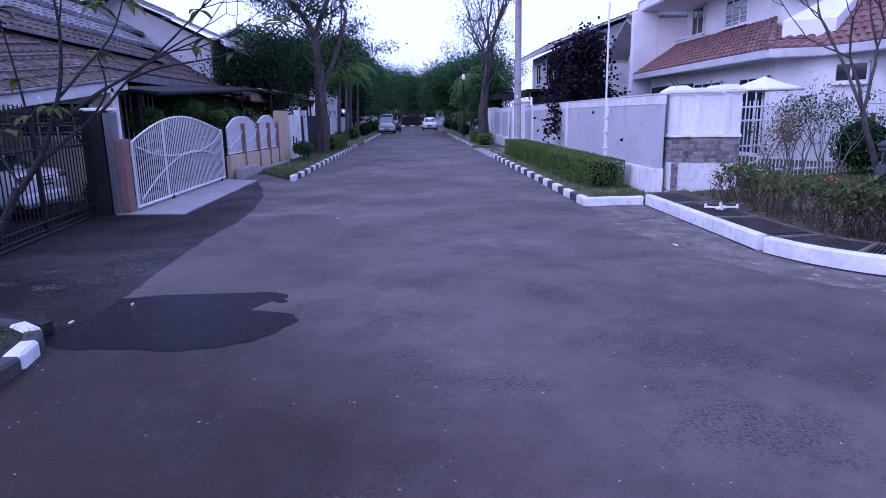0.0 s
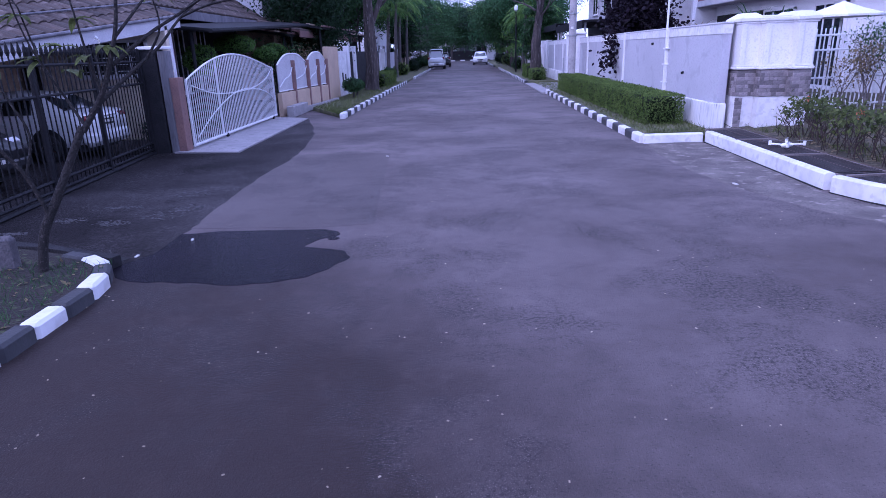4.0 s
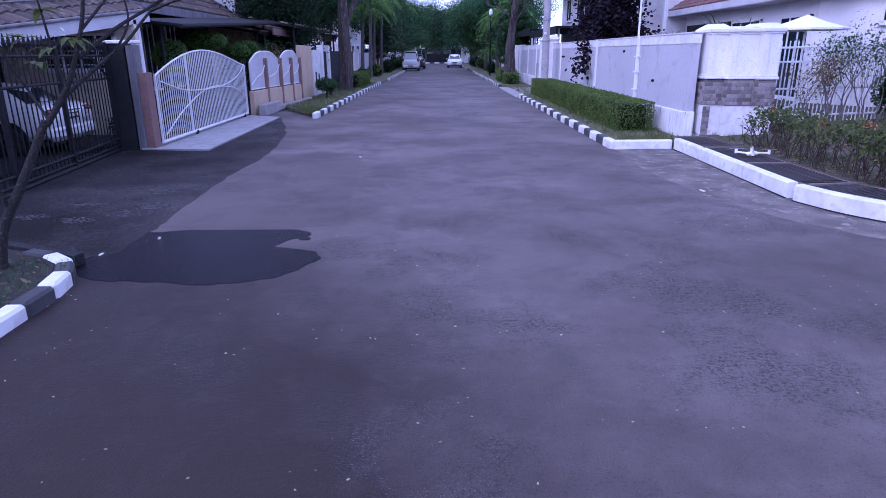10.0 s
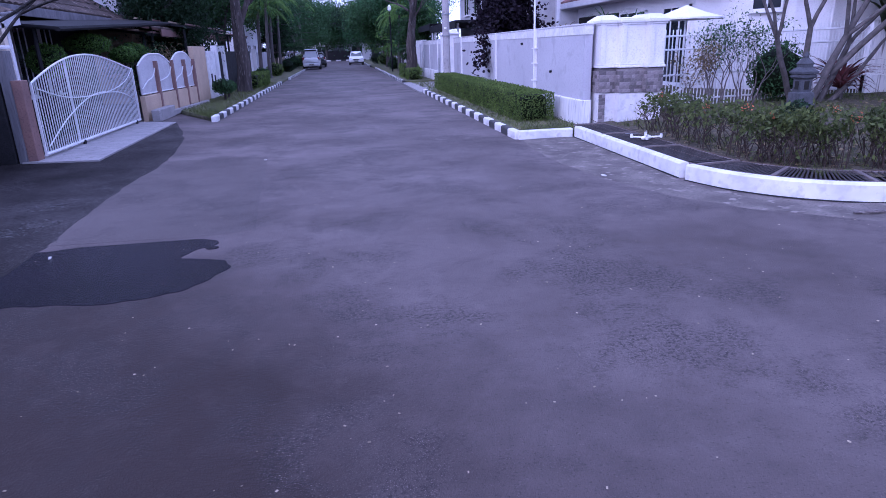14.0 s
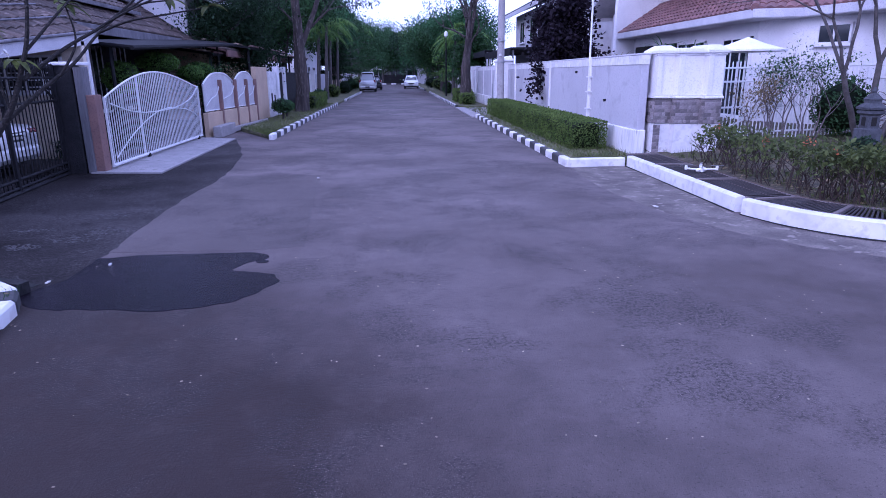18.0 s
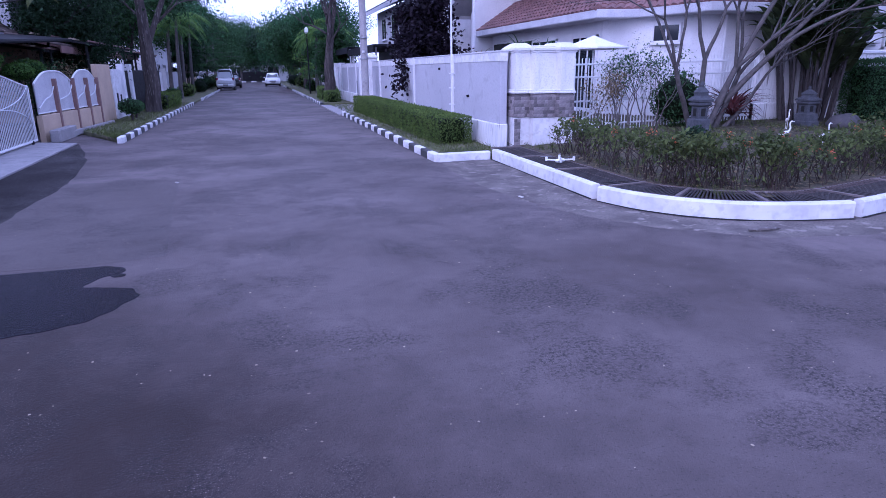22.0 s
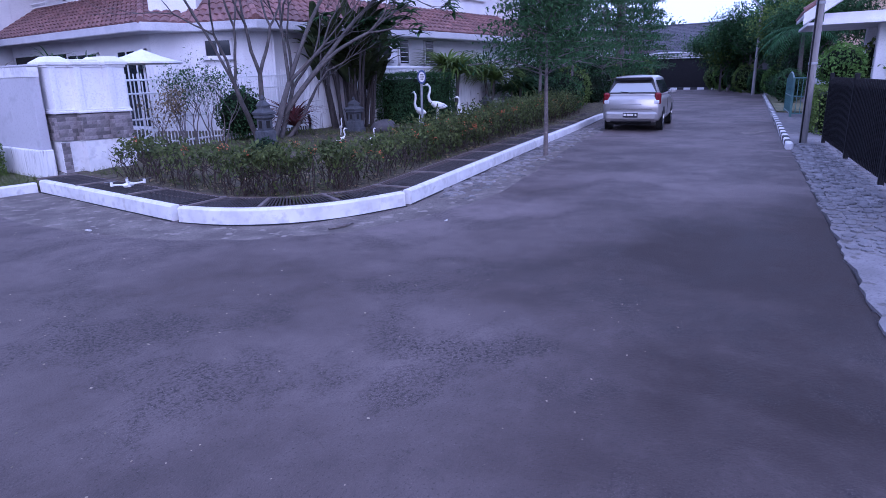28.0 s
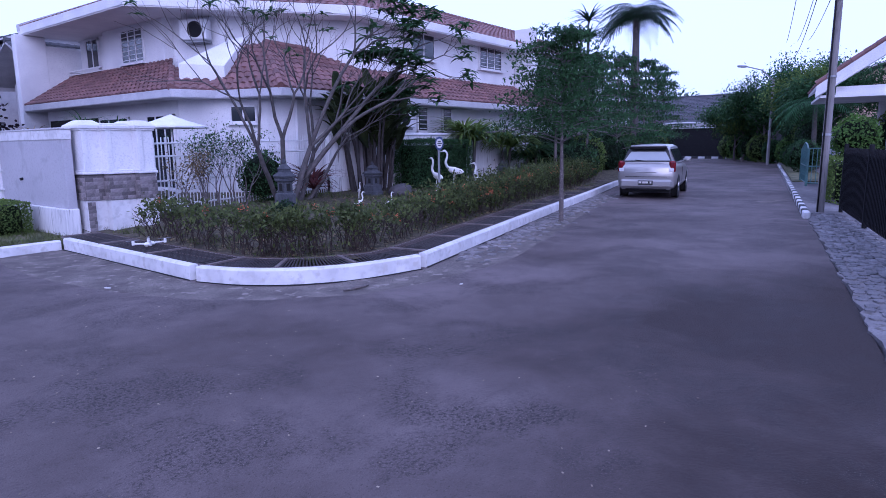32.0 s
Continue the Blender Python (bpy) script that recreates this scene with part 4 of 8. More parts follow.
def tuft(b, rng, p, n, length, width, up=0.5, droop=1.1):
    for k in range(n):
        a = 2 * math.pi * k / n + rng.normal() * 0.3
        strap(b, p, (math.cos(a), math.sin(a), up * rng.uniform(0.2, 1.6)), length * rng.uniform(0.7, 1.15), width, droop, n=5)


def tiered(name, loc, label, seed, height, radius, clear, leaf, group="", per=26, leaf_size=0.085, r0=0.045, tiers=9):
    """Young tree with a straight stem and flat layered sprays of small leaves."""
    rng = np.random.default_rng(seed)
    root = thing(name, loc, label, "tree", group)
    out, P = [], []
    stem = [Vector((0.04 * math.sin(2.2 * t + seed), 0.04 * math.cos(1.7 * t + seed), height * t - 0.05)) for t in [i / 8 for i in range(9)]]
    out.append((stem, [r0 * (1.15 - 0.95 * i / 8) for i in range(9)]))
    for k in range(tiers):
        t = clear + (0.97 - clear) * (k + rng.uniform(-0.25, 0.25)) / (tiers - 1)
        t = min(max(t, clear), 0.99)
        z = height * t
        rr = radius * (1.0 - 0.72 * ((t - clear) / (1 - clear)) ** 2.6) * rng.uniform(0.75, 1.15)
        nb = int(rng.integers(5, 8))
        for j in range(nb):
            a = 2 * math.pi * j / nb + rng.uniform(-0.4, 0.4) + k * 1.1
            ln = rr * rng.uniform(0.65, 1.2)
            q0 = Vector((0, 0, z + rng.normal() * 0.05))
            d = Vector((math.cos(a), math.sin(a), 0))
            side = Vector((-d.y, d.x, 0))
            q1 = q0 + d * ln * 0.5 + Vector((0, 0, 0.16 * ln))
            q2 = q0 + d * ln + Vector((0, 0, 0.12 * ln + rng.normal() * 0.05))
            out.append(([q0, q1, q2], [r0 * 0.32, r0 * 0.22, r0 * 0.1]))
            for s in (0.35, 0.55, 0.75, 0.95):
                c = q0.lerp(q2, s) + Vector((0, 0, 0.15 * ln * math.sin(math.pi * s)))
                w = ln * (0.34 - 0.16 * s) + 0.10
                e = c + side * (w * rng.uniform(-1, 1))
                out.append(([c, e], [r0 * 0.1, r0 * 0.05]))
                n = int(per * rng.uniform(0.6, 1.3))
                P.append(np.array(c.lerp(e, 0.5)) + rng.normal(size=(n, 3)) * np.array((w * 0.45, w * 0.45, 0.035 + 0.02 * ln)))
    part("trunk", limbs_mesh(out), BARK, root, smooth=True)
    part("crown", B().leaves(np.concatenate(P), leaf_size, rng, 2.2, up=1.0), leaf, root)
    return root
# ---- cars ----
def ring(x, w, z0, z1, n=5, tuck=0.9, crown=0.93):
    """Car cross-section: tucked sill, upright flank, rounded shoulder."""
    h = z1 - z0
    half = [(0.0, z0), (w * tuck * 0.8, z0), (w * tuck, z0 + 0.03), (w * 0.985, z0 + h * 0.22), (w, z0 + h * 0.5), (w * 0.985, z0 + h * 0.78), (w * crown, z1 - 0.02), (w * crown * 0.9, z1), (0.0, z1 + 0.012)]
    pts = [(x, y, z) for y, z in half]
    return pts + [(x, -y, z) for y, z in half[-2:0:-1]]


def cabin_ring(x, wb, z0, wt, z1):
    half = [(0, z0), (wb, z0), (wb * 0.995, z0 + 0.02), (wt * 1.02, z1 - 0.07), (wt * 0.97, z1 - 0.02), (wt * 0.85, z1), (0, z1 + 0.02)]
    pts = [(x, y, z) for y, z in half]
    return pts + [(x, -y, z) for y, z in half[-2:0:-1]]


def wheel(root, x, y, r, w):
    s = 1 if y > 0 else -1
    m = Matrix.Translation((x, y, r)) @ Matrix.Rotation(radians(-90 * s), 4, "X")
    ty = part("tyre", B().lathe([(r * 0.62, -w / 2), (r * 0.92, -w / 2), (r, -w * 0.32), (r, w * 0.32), (r * 0.92, w / 2), (r * 0.62, w / 2)], n=24, m=m), RUBBER, root, smooth=True)
    b = B().lathe([(r * 0.6, w * 0.1), (r * 0.62, w * 0.5), (r * 0.55, w * 0.42), (r * 0.5, w * 0.2), (0.02, w * 0.2)], n=20, m=m)
    for k in range(5):
        a = 2 * math.pi * k / 5
        b.tube([m @ Vector((0, 0, w * 0.36)), m @ Vector((r * 0.55 * math.cos(a), r * 0.55 * math.sin(a), w * 0.4))], 0.035, 5)
    part("rim", b, CHROME, ty)


def car(name, loc, yaw, label, paint, L=4.4, W=1.69, H=1.6, belt=0.98, kind="mpv", plate=True, lamps=True, group=""):
    """A parked car; x is its front."""
    root = thing(name, loc, label, "car", group, yaw=yaw)
    w = W / 2
    h = L / 2
    if kind == "sedan":
        prof = [(-h, 0.55, 0.88), (-h + 0.12, 0.36, 1.02), (-h + 0.5, 0.27, 1.06), (-0.9, 0.24, belt + 0.02), (0.6, 0.24, belt), (1.2, 0.25, 0.93), (h - 0.4, 0.28, 0.84), (h - 0.1, 0.36, 0.72), (h, 0.45, 0.62)]
        cab = [(-1.75, 0.70, belt + 0.03, 0.66, belt + 0.05), (-1.15, 0.75, belt, 0.60, H - 0.06), (-0.4, 0.77, belt, 0.60, H), (0.2, 0.77, belt, 0.58, H - 0.03), (1.15, 0.72, belt - 0.06, 0.66, belt - 0.03)]
    else:
        prof = [(-h, 0.40, belt - 0.10), (-h + 0.05, 0.35, belt - 0.02), (-h + 0.16, 0.31, belt + 0.03), (-h + 0.40, 0.28, belt + 0.03), (-0.9, 0.25, belt), (0.7, 0.25, belt - 0.02), (1.15, 0.26, belt - 0.06), (h - 0.35, 0.29, 0.86), (h - 0.08, 0.36, 0.74), (h, 0.46, 0.64)]
        cab = [(-h + 0.13, 0.74, belt, 0.70, belt + 0.05), (-h + 0.40, 0.77, belt, 0.57, H - 0.10), (-h + 0.75, 0.78, belt, 0.57, H - 0.03), (-0.3, 0.79, belt, 0.57, H), (0.35, 0.78, belt - 0.02, 0.60, H - 0.05), (1.35, 0.72, belt - 0.1, 0.66, belt - 0.05)]
    part("body", B().skin([ring(x, w * (0.90 if i in (0, len(prof) - 1) else 0.96 if i in (1, len(prof) - 2) else 1.0), a, z) for i, (x, a, z) in enumerate(prof)]), paint, root, smooth=True)
    part("cabin", B().skin([cabin_ring(*c) for c in cab]), paint, root, smooth=True)
    # glazing a few millimetres proud of the cabin
    r0, r1 = cab[0], cab[1]
    f0, f1 = cab[-1], cab[-2]

    def pane(nm, quad, m, lab=""):
        c = sum((Vector(q) for q in quad), Vector()) / 4
        n = (Vector(quad[1]) - Vector(quad[0])).cross(Vector(quad[3]) - Vector(quad[0])).normalized()
        b = B().add([Vector(q) + n * 0.012 for q in quad] + [Vector(q) - n * 0.01 for q in quad], [(0, 1, 2, 3), (7, 6, 5, 4), (0, 4, 5, 1), (1, 5, 6, 2), (2, 6, 7, 3), (3, 7, 4, 0)])
        return part(nm, b, m, root, lab)

    e = 0.12
    za, zb = r0[2] + 0.09, r1[4] - 0.07
    xa = r0[0] + (r1[0] - r0[0]) * 0.12 - 0.01
    xb = r0[0] + (r1[0] - r0[0]) * 0.86 - 0.01
    if kind == "mpv":
        sx = (xb - xa) / (zb - za)
        pane("window_surround", [(xa - 0.03 * sx + 0.004, 0.71, za - 0.03), (xb + 0.05 * sx + 0.004, 0.55, zb + 0.05), (xb + 0.05 * sx + 0.004, -0.55, zb + 0.05), (xa - 0.03 * sx + 0.004, -0.71, za - 0.03)][::-1], PLATE, "black window surround")
        xa, xb = xa - 0.006, xb - 0.006
    if kind == "mpv":
        za, zb, xa, xb = za + 0.01, zb - 0.05, xa + 0.01 * sx, xb - 0.05 * sx
    hw, ht = (0.66, 0.50) if kind == "mpv" else (0.62, 0.54)
    pane("rear_window", [(xa, hw, za), (xb, ht, zb), (xb, -ht, zb), (xa, -hw, za)][::-1], GLASS_PALE if kind == "mpv" else GLASS_DARK)
    xa, xb = f0[0] - 0.1, f1[0] + 0.08
    pane("windscreen", [(xa, -0.62, f0[2] + 0.12), (xb, -0.52, f1[4] - 0.06), (xb, 0.52, f1[4] - 0.06), (xa, 0.62, f0[2] + 0.12)][::-1], GLASS_DARK)
    xs = [cab[1][0] + 0.08, cab[2][0] + 0.35, 0.05, f1[0] + 0.35] if kind == "mpv" else [cab[1][0] + 0.1, -0.35, f1[0] + 0.3]
    SW = 0.612 if kind == "mpv" else 0.64
    for s in (-1, 1):
        for a, c in zip(xs, xs[1:]):
            q = [(a + 0.03, s * 0.765, belt + 0.05), (c - 0.03, s * 0.765, belt + 0.05), (c - 0.05 - (0.28 if c == xs[-1] else 0), s * SW, H - 0.14), (a + 0.05, s * SW, H - 0.14)]
            pane("side_window", q if s < 0 else q[::-1], GLASS_DARK)
        part("mirror", B().box((0.95, s * (w + 0.06), belt + 0.06), (0.12, 0.16, 0.12), bevel=0.03), paint, root)
        part("door_handle", B().box((-0.35, s * (w + 0.004), belt - 0.12), (0.16, 0.03, 0.03), bevel=0.008), paint, root)
        part("sill_line", B().box((0, s * (w - 0.003), 0.42), (L * 0.52, 0.014, 0.05), bevel=0.005), paint, root)
        part("door_seam", B().box((-0.25, s * (w + 0.001), 0.68), (0.012, 0.008, 0.5)), BLACK_METAL, root)
    for x in (-L * 0.295, L * 0.305):
        for s in (-1, 1):
            wheel(root, x, s * (w - 0.09), 0.31, 0.2)
            part("wheel_arch", B().lathe([(0.36, 0), (0.385, 0.0), (0.385, 0.012), (0.36, 0.012)], n=22, m=Matrix.Translation((x, s * (w - 0.008), 0.33)) @ Matrix.Rotation(radians(-90 * s), 4, "X")), BLACK_METAL, root)
    if lamps:
        for s in (-1, 1):
            zl = belt - 0.03
            if kind == "mpv":
                tl = part("tail_lamp", B().box((-h + 0.09, s * (w - 0.11), zl - 0.05), (0.17, 0.19, 0.36), bevel=0.05), RED_LAMP, root, "red and clear tail lamp")
                part("clear_lens", B().box((-h + 0.005, s * (w - 0.125), zl - 0.14), (0.03, 0.14, 0.10), bevel=0.012), CLEAR_LAMP, tl)
            else:
                part("tail_lamp", B().box((-h + 0.08, s * (w - 0.22), 0.88), (0.16, 0.36, 0.15), bevel=0.05), RED_LAMP, root, "red tail lamp")
            part("headlamp", B().box((h - 0.2, s * (w - 0.2), 0.72), (0.26, 0.28, 0.14), bevel=0.05), CLEAR_LAMP, root, "clear headlamp")
    part("rear_bumper", B().box((-h + 0.09, 0, 0.46), (0.30, W * 0.95, 0.36), bevel=0.11), paint, root)
    part("front_bumper", B().box((h - 0.1, 0, 0.42), (0.26, W * 0.94, 0.24), bevel=0.08), paint, root)
    part("grille", B().box((h - 0.02, 0, 0.6), (0.06, W * 0.42, 0.12), bevel=0.02), BLACK_METAL, root)
    if plate:
        for x, s in ((-h - (0.072 if kind == "mpv" else 0.035), 1), (h + 0.035, -1)):
            z = 0.49 if kind == "mpv" else (0.78 if s > 0 else 0.45)
            x = x + (0.04 * s if kind != "mpv" and s > 0 else 0)
            p = part("number_plate", B().box((x, 0, z), (0.02, 0.43, 0.135), bevel=0.005), PLATE, root, "black number plate with pale bars")
            bb = B()
            for y0, wd in ((-0.155, 0.05), (0.0, 0.17), (0.15, 0.08)):
                bb.box((x - 0.013 * s, y0, z + 0.01), (0.006, wd, 0.06))
            part("plate_bars", bb, LITTER, p)
        part("plate_recess", B().box((-h + 0.01, 0, 0.80 if kind == "mpv" else 0.9), (0.05, 0.6, 0.03), bevel=0.01), CHROME if kind != "mpv" else paint, root)
    part("badge", B().lathe([(0.05, 0), (0.05, 0.01), (0.02, 0.015)], n=14, m=Matrix.Translation((-h + 0.055, 0, belt - 0.1)) @ Matrix.Rotation(radians(-90), 4, "Y")), CHROME, root)
    if kind == "mpv":
        part("spoiler", B().box((-h + 0.42, 0, H - 0.05), (0.36, 1.04, 0.05), bevel=0.024), paint, root)
        part("spoiler_edge", B().box((-h + 0.27, 0, H - 0.105), (0.06, 1.08, 0.075), bevel=0.02), BLACK_METAL, root, "dark spoiler lip")
        part("tailgate_seam", B().box((-h + 0.0, 0, 0.665), (0.03, 1.2, 0.012)), BLACK_METAL, root)
        part("lower_valance", B().box((-h + 0.05, 0, 0.29), (0.12, W * 0.7, 0.05), bevel=0.02), BLACK_METAL, root)
        for s in (-1, 1):
            part("reflector", B().box((-h - 0.03, s * (w - 0.22), 0.42), (0.03, 0.16, 0.04), bevel=0.01), RED_LAMP, root)
        part("wiper", B().tube([(-h + 0.11, 0.0, belt + 0.08), (-h + 0.15, 0.35, belt + 0.12)], 0.012, 5), BLACK_METAL, root)
    part("underside", B().box((0, 0, 0.26), (L * 0.9, W * 0.8, 0.16)), RUBBER, root)
    return root
# ---- corner plot: pillar, fence, house ----
def tiled(p0, p1, q0, q1, tw=0.24, tl=0.32):
    """Curved roof tiles laid in rows between an eave line p and a top line q."""
    p0, p1, q0, q1 = map(Vector, (p0, p1, q0, q1))
    b = B()
    nv = max(2, round(((q0 - p0).length + (q1 - p1).length) / 2 / tl))
    nrm = (p1 - p0).cross(q0 - p0 if (q0 - p0).length > (q1 - p1).length * 0.5 else q1 - p1).normalized()
    if nrm.z < 0:
        nrm = -nrm
    prof = (0.0, 0.035, 0.05, 0.035, 0.0)
    for j in range(nv):
        a, c = p0.lerp(q0, j / nv), p1.lerp(q1, j / nv)
        a2, c2 = p0.lerp(q0, min(1, (j + 1.12) / nv)), p1.lerp(q1, min(1, (j + 1.12) / nv))
        nu = max(1, round((c - a).length / tw))
        for i in range(nu):
            lo, hi, lip = [], [], []
            for k in range(5):
                t = (i + k / 4) / nu
                lo.append(a.lerp(c, t) + nrm * (prof[k] + 0.030))
                hi.append(a2.lerp(c2, t) + nrm * (prof[k] * 0.9 + 0.006))
                lip.append(a.lerp(c, t) + nrm * 0.0)
            b.add(lo + hi + lip, [(k, k + 1, k + 6, k + 5) for k in range(4)] + [(k + 1, k, k + 10, k + 11) for k in range(4)])
    return b


def slab(p0, p1, q0, q1, th=0.08):
    p = [Vector(v) for v in (p0, p1, q1, q0)]
    d = Vector((0, 0, -th))
    return B().add(p + [v + d for v in p], [(0, 1, 2, 3), (7, 6, 5, 4), (0, 4, 5, 1), (1, 5, 6, 2), (2, 6, 7, 3), (3, 7, 4, 0)])


def ridge(a, b, r=0.09):
    """Row of ridge caps."""
    a, b = Vector(a), Vector(b)
    n = max(1, round((b - a).length / 0.35))
    bb = B()
    for i in range(n):
        bb.tube([a.lerp(b, i / n), a.lerp(b, (i + 1.08) / n)], [r * 1.1, r * 0.92], 8)
    return bb


def window(root, c, w, h, yaw, panes=2, frame=WHITE, glass=None, bars=False, depth=0.07, name="window"):
    """Window set on a wall: frame, sill and panes; yaw 0 faces -y."""
    m0 = Matrix.Translation(c) @ Matrix.Rotation(radians(yaw), 4, "Z")
    win = part(name, B().box((0, 0, 0), (w, 0.05, h), m=m0 @ Matrix.Translation((0, 0.0, 0))), GLASS_DARK, root)
    fw = 0.05
    b = B()
    for x, s in ((-w / 2, 1), (w / 2, 1)):
        b.box((0, 0, 0), (fw, depth, h + fw), m=m0 @ Matrix.Translation((x, -0.02, 0)))
    for z in (-h / 2, h / 2):
        b.box((0, 0, 0), (w + fw, depth, fw), m=m0 @ Matrix.Translation((0, -0.02, z)))
    for i in range(1, panes):
        b.box((0, 0, 0), (fw * 0.8, depth, h), m=m0 @ Matrix.Translation((-w / 2 + w * i / panes, -0.02, 0)))
    part("window_frame", b, frame, win)
    for i in range(panes):
        part("pane", B().box((0, 0, 0), (w / panes - 0.06, 0.012, h - 0.06), m=m0 @ Matrix.Translation((-w / 2 + w * (i + 0.5) / panes, -0.032, 0))), GLASS_DARK, win)
    part("window_sill", B().box((0, 0, 0), (w + 0.16, 0.16, 0.05), m=m0 @ Matrix.Translation((0, -0.05, -h / 2 - 0.05))), WHITE, win)
    if bars:
        bb = B()
        for i in range(panes):
            x0 = -w / 2 + w * (i + 0.5) / panes
            for k in range(int(h / 0.14)):
                bb.box((0, 0, 0), (w / panes * 0.7, 0.02, 0.02), m=m0 @ Matrix.Translation((x0, -0.05, -h / 2 + 0.09 + k * 0.14)))
        part("security_bars", bb, frame, win)
    return win


# stepped gate pillar with stone base: three bays, each a hand nearer than the last
pil = thing("gate_pillar", (0, 0, 0), "stepped white rendered gate pillar on a mottled stone-clad base", "pillar")
BAYS = ((5.00, 5.36, 12.01), (5.335, 5.84, 11.82), (5.816, 6.13, 11.64))
PIL_BACK, STONE_LOW = 12.62, 0.74
rng_t = random.Random(5)
tile_meshes = [B().box((0, 0, 0), (w, 0.03, h), bevel=0.003).mesh("stone_tile", STONE_TILE) for w, h in ((0.13, 0.066), (0.09, 0.066), (0.062, 0.066), (0.062, 0.134))]


def clad(x0, x1, y, z0, z1, yaw=0.0, start=None):
    """Courses of small uneven stone tiles on an upright face that runs from its start for x1 - x0."""
    ax, ay = start or (x0, y)
    d = Vector((math.cos(radians(yaw)), math.sin(radians(yaw))))
    n = Vector((d.y, -d.x))
    z = z0 + 0.035
    while z < z1 - 0.02:
        t = 0.0
        while t < x1 - x0 - 0.03:
            m = rng_t.choice(tile_meshes[:3])
            wd = max(v.co.x for v in m.vertices) * 2
            wd_ = min(wd, x1 - x0 - t)
            p = Vector((ax, ay)) + d * (t + wd_ / 2) + n * (0.006 + rng_t.uniform(0, 0.010))
            piece("stone_tile", m, pil, (p.x, p.y, z), yaw, (wd_ / wd * 0.98, 1, 1))
            t += wd_
        z += 0.068


for k, (x0, x1, y) in enumerate(BAYS):
    cx, cy, sx, sy = (x0 + x1) / 2, (y + PIL_BACK) / 2, x1 - x0, PIL_BACK - y
    part("base", B().box((cx, cy, 0.97), (sx, sy, 0.46), bevel=0.006), STONE_TILE, pil)
    part("base_render", B().box((cx, cy, STONE_LOW / 2 - 0.02), (sx, sy, STONE_LOW + 0.03), bevel=0.006), WHITE_WORN, pil, "stained white render")
    part("moulding", B().box((cx, cy, 1.235), (sx + 0.07, sy + 0.07, 0.05), bevel=0.012), WHITE, pil)
    part("moulding", B().box((cx, cy, 1.275), (sx + 0.035, sy + 0.035, 0.035), bevel=0.01), WHITE, pil)
    part("shaft", B().box((cx, cy, 1.64), (sx, sy, 0.76), bevel=0.006), WHITE, pil)
    part("pilaster", B().box((x0 + 0.05, y - 0.004, 1.64), (0.10, 0.03, 0.74), bevel=0.006), WHITE, pil)
    part("cap", B().box((cx, cy, 2.015), (sx + 0.05, sy + 0.05, 0.035), bevel=0.01), WHITE, pil)
    part("cap_top", B().box((cx, cy, 2.065), (sx + 0.10, sy + 0.10, 0.07), bevel=0.016), WHITE, pil)
    if k != 1:
        o = 0.05
        rim = [(x0 - o, y - o, 2.09), (x1 + o, y - o, 2.09), (x1 + o, PIL_BACK + o, 2.09), (x0 - o, PIL_BACK + o, 2.09)]
        mid = [(cx - 0.10, y + 0.14, 2.19), (cx + 0.10, y + 0.14, 2.19), (cx + 0.10, PIL_BACK - 0.15, 2.19), (cx - 0.10, PIL_BACK - 0.15, 2.19)]
        part("cap_ridge", B().skin([rim, mid]), WHITE, pil)
    else:
        part("cap_ridge", B().box((cx, cy, 2.115), (sx, sy - 0.1, 0.04), bevel=0.015), WHITE, pil)
    clad(x0, x1, y, STONE_LOW, 1.20)
    clad(0, y and (BAYS[k - 1][2] if k else PIL_BACK) - y, 0, STONE_LOW, 1.20, -90, (x0, BAYS[k - 1][2] if k else PIL_BACK))
clad(5.0, 5.13, BAYS[0][2], 0.03, STONE_LOW)

# white picket fence
fen = thing("picket_fence", (0, 0, 0), "white metal picket fence on the garden edge", "fence")
F0, F1 = Vector((6.2, 12.3, 0)), Vector((11.6, 12.6, 0))
pk = B().box((0, 0, 0.76), (0.022, 0.02, 1.52), bevel=0.005).mesh("picket", WHITE_METAL)
nF = 66
for i in range(nF):
    p = F0.lerp(F1, (i + 0.5) / nF)
    piece("picket", pk, fen, (p.x, p.y, 0.36 + 0.10 * i / nF), 3)
for z in (0.5, 1.0, 1.50, 1.76):
    part("rail", B().tube([F0 + Vector((0, 0, z)), F1 + Vector((0, 0, z + 0.08))], 0.022, 6), WHITE_METAL, fen)
part("brace", B().tube([F0 + Vector((0.2, 0.03, 0.5)), F0 + Vector((1.6, 0.06, 1.1))], 0.02, 6), WHITE_METAL, fen)

# low garden wall before the house
lw = thing("garden_wall", (0, 0, 0), "low white rendered garden wall with a plain coping", "wall", kind="structure")
part("wall_face", B().box((16.6, 12.55, 1.1), (10.6, 0.16, 1.75), bevel=0.01), PLINTH, lw)
part("coping", B().box((16.6, 12.55, 2.0), (10.7, 0.24, 0.08), bevel=0.015), WHITE, lw)
part("plinth", B().box((16.6, 12.50, 0.6), (10.6, 0.2, 0.5), bevel=0.015), PLINTH, lw)

# the house
hs = thing("corner_house", (0, 0, 0), "white two-storey house with red clay tile roofs", "house")


def walls(name, poly, z0, z1, m, th=0.2):
    return part(name, B().prism(poly, z0, z1), m, hs)


walls("ground_floor_wall", [(9.2, 16.0), (10.5, 13.9), (11.1, 13.5), (26, 13.5), (26, 24.5), (9.2, 24.5)], 0.0, 3.0, WHITE)
walls("upper_wall", [(10.5, 18.2), (11.2, 16.9), (14.4, 14.4), (25, 14.4), (25, 24.5), (10.5, 24.5)], 3.0, 5.75, WHITE)
part("side_fin", B().box((8.95, 24.75, 2.72), (0.95, 0.3, 5.5), bevel=0.02), WHITE, hs)
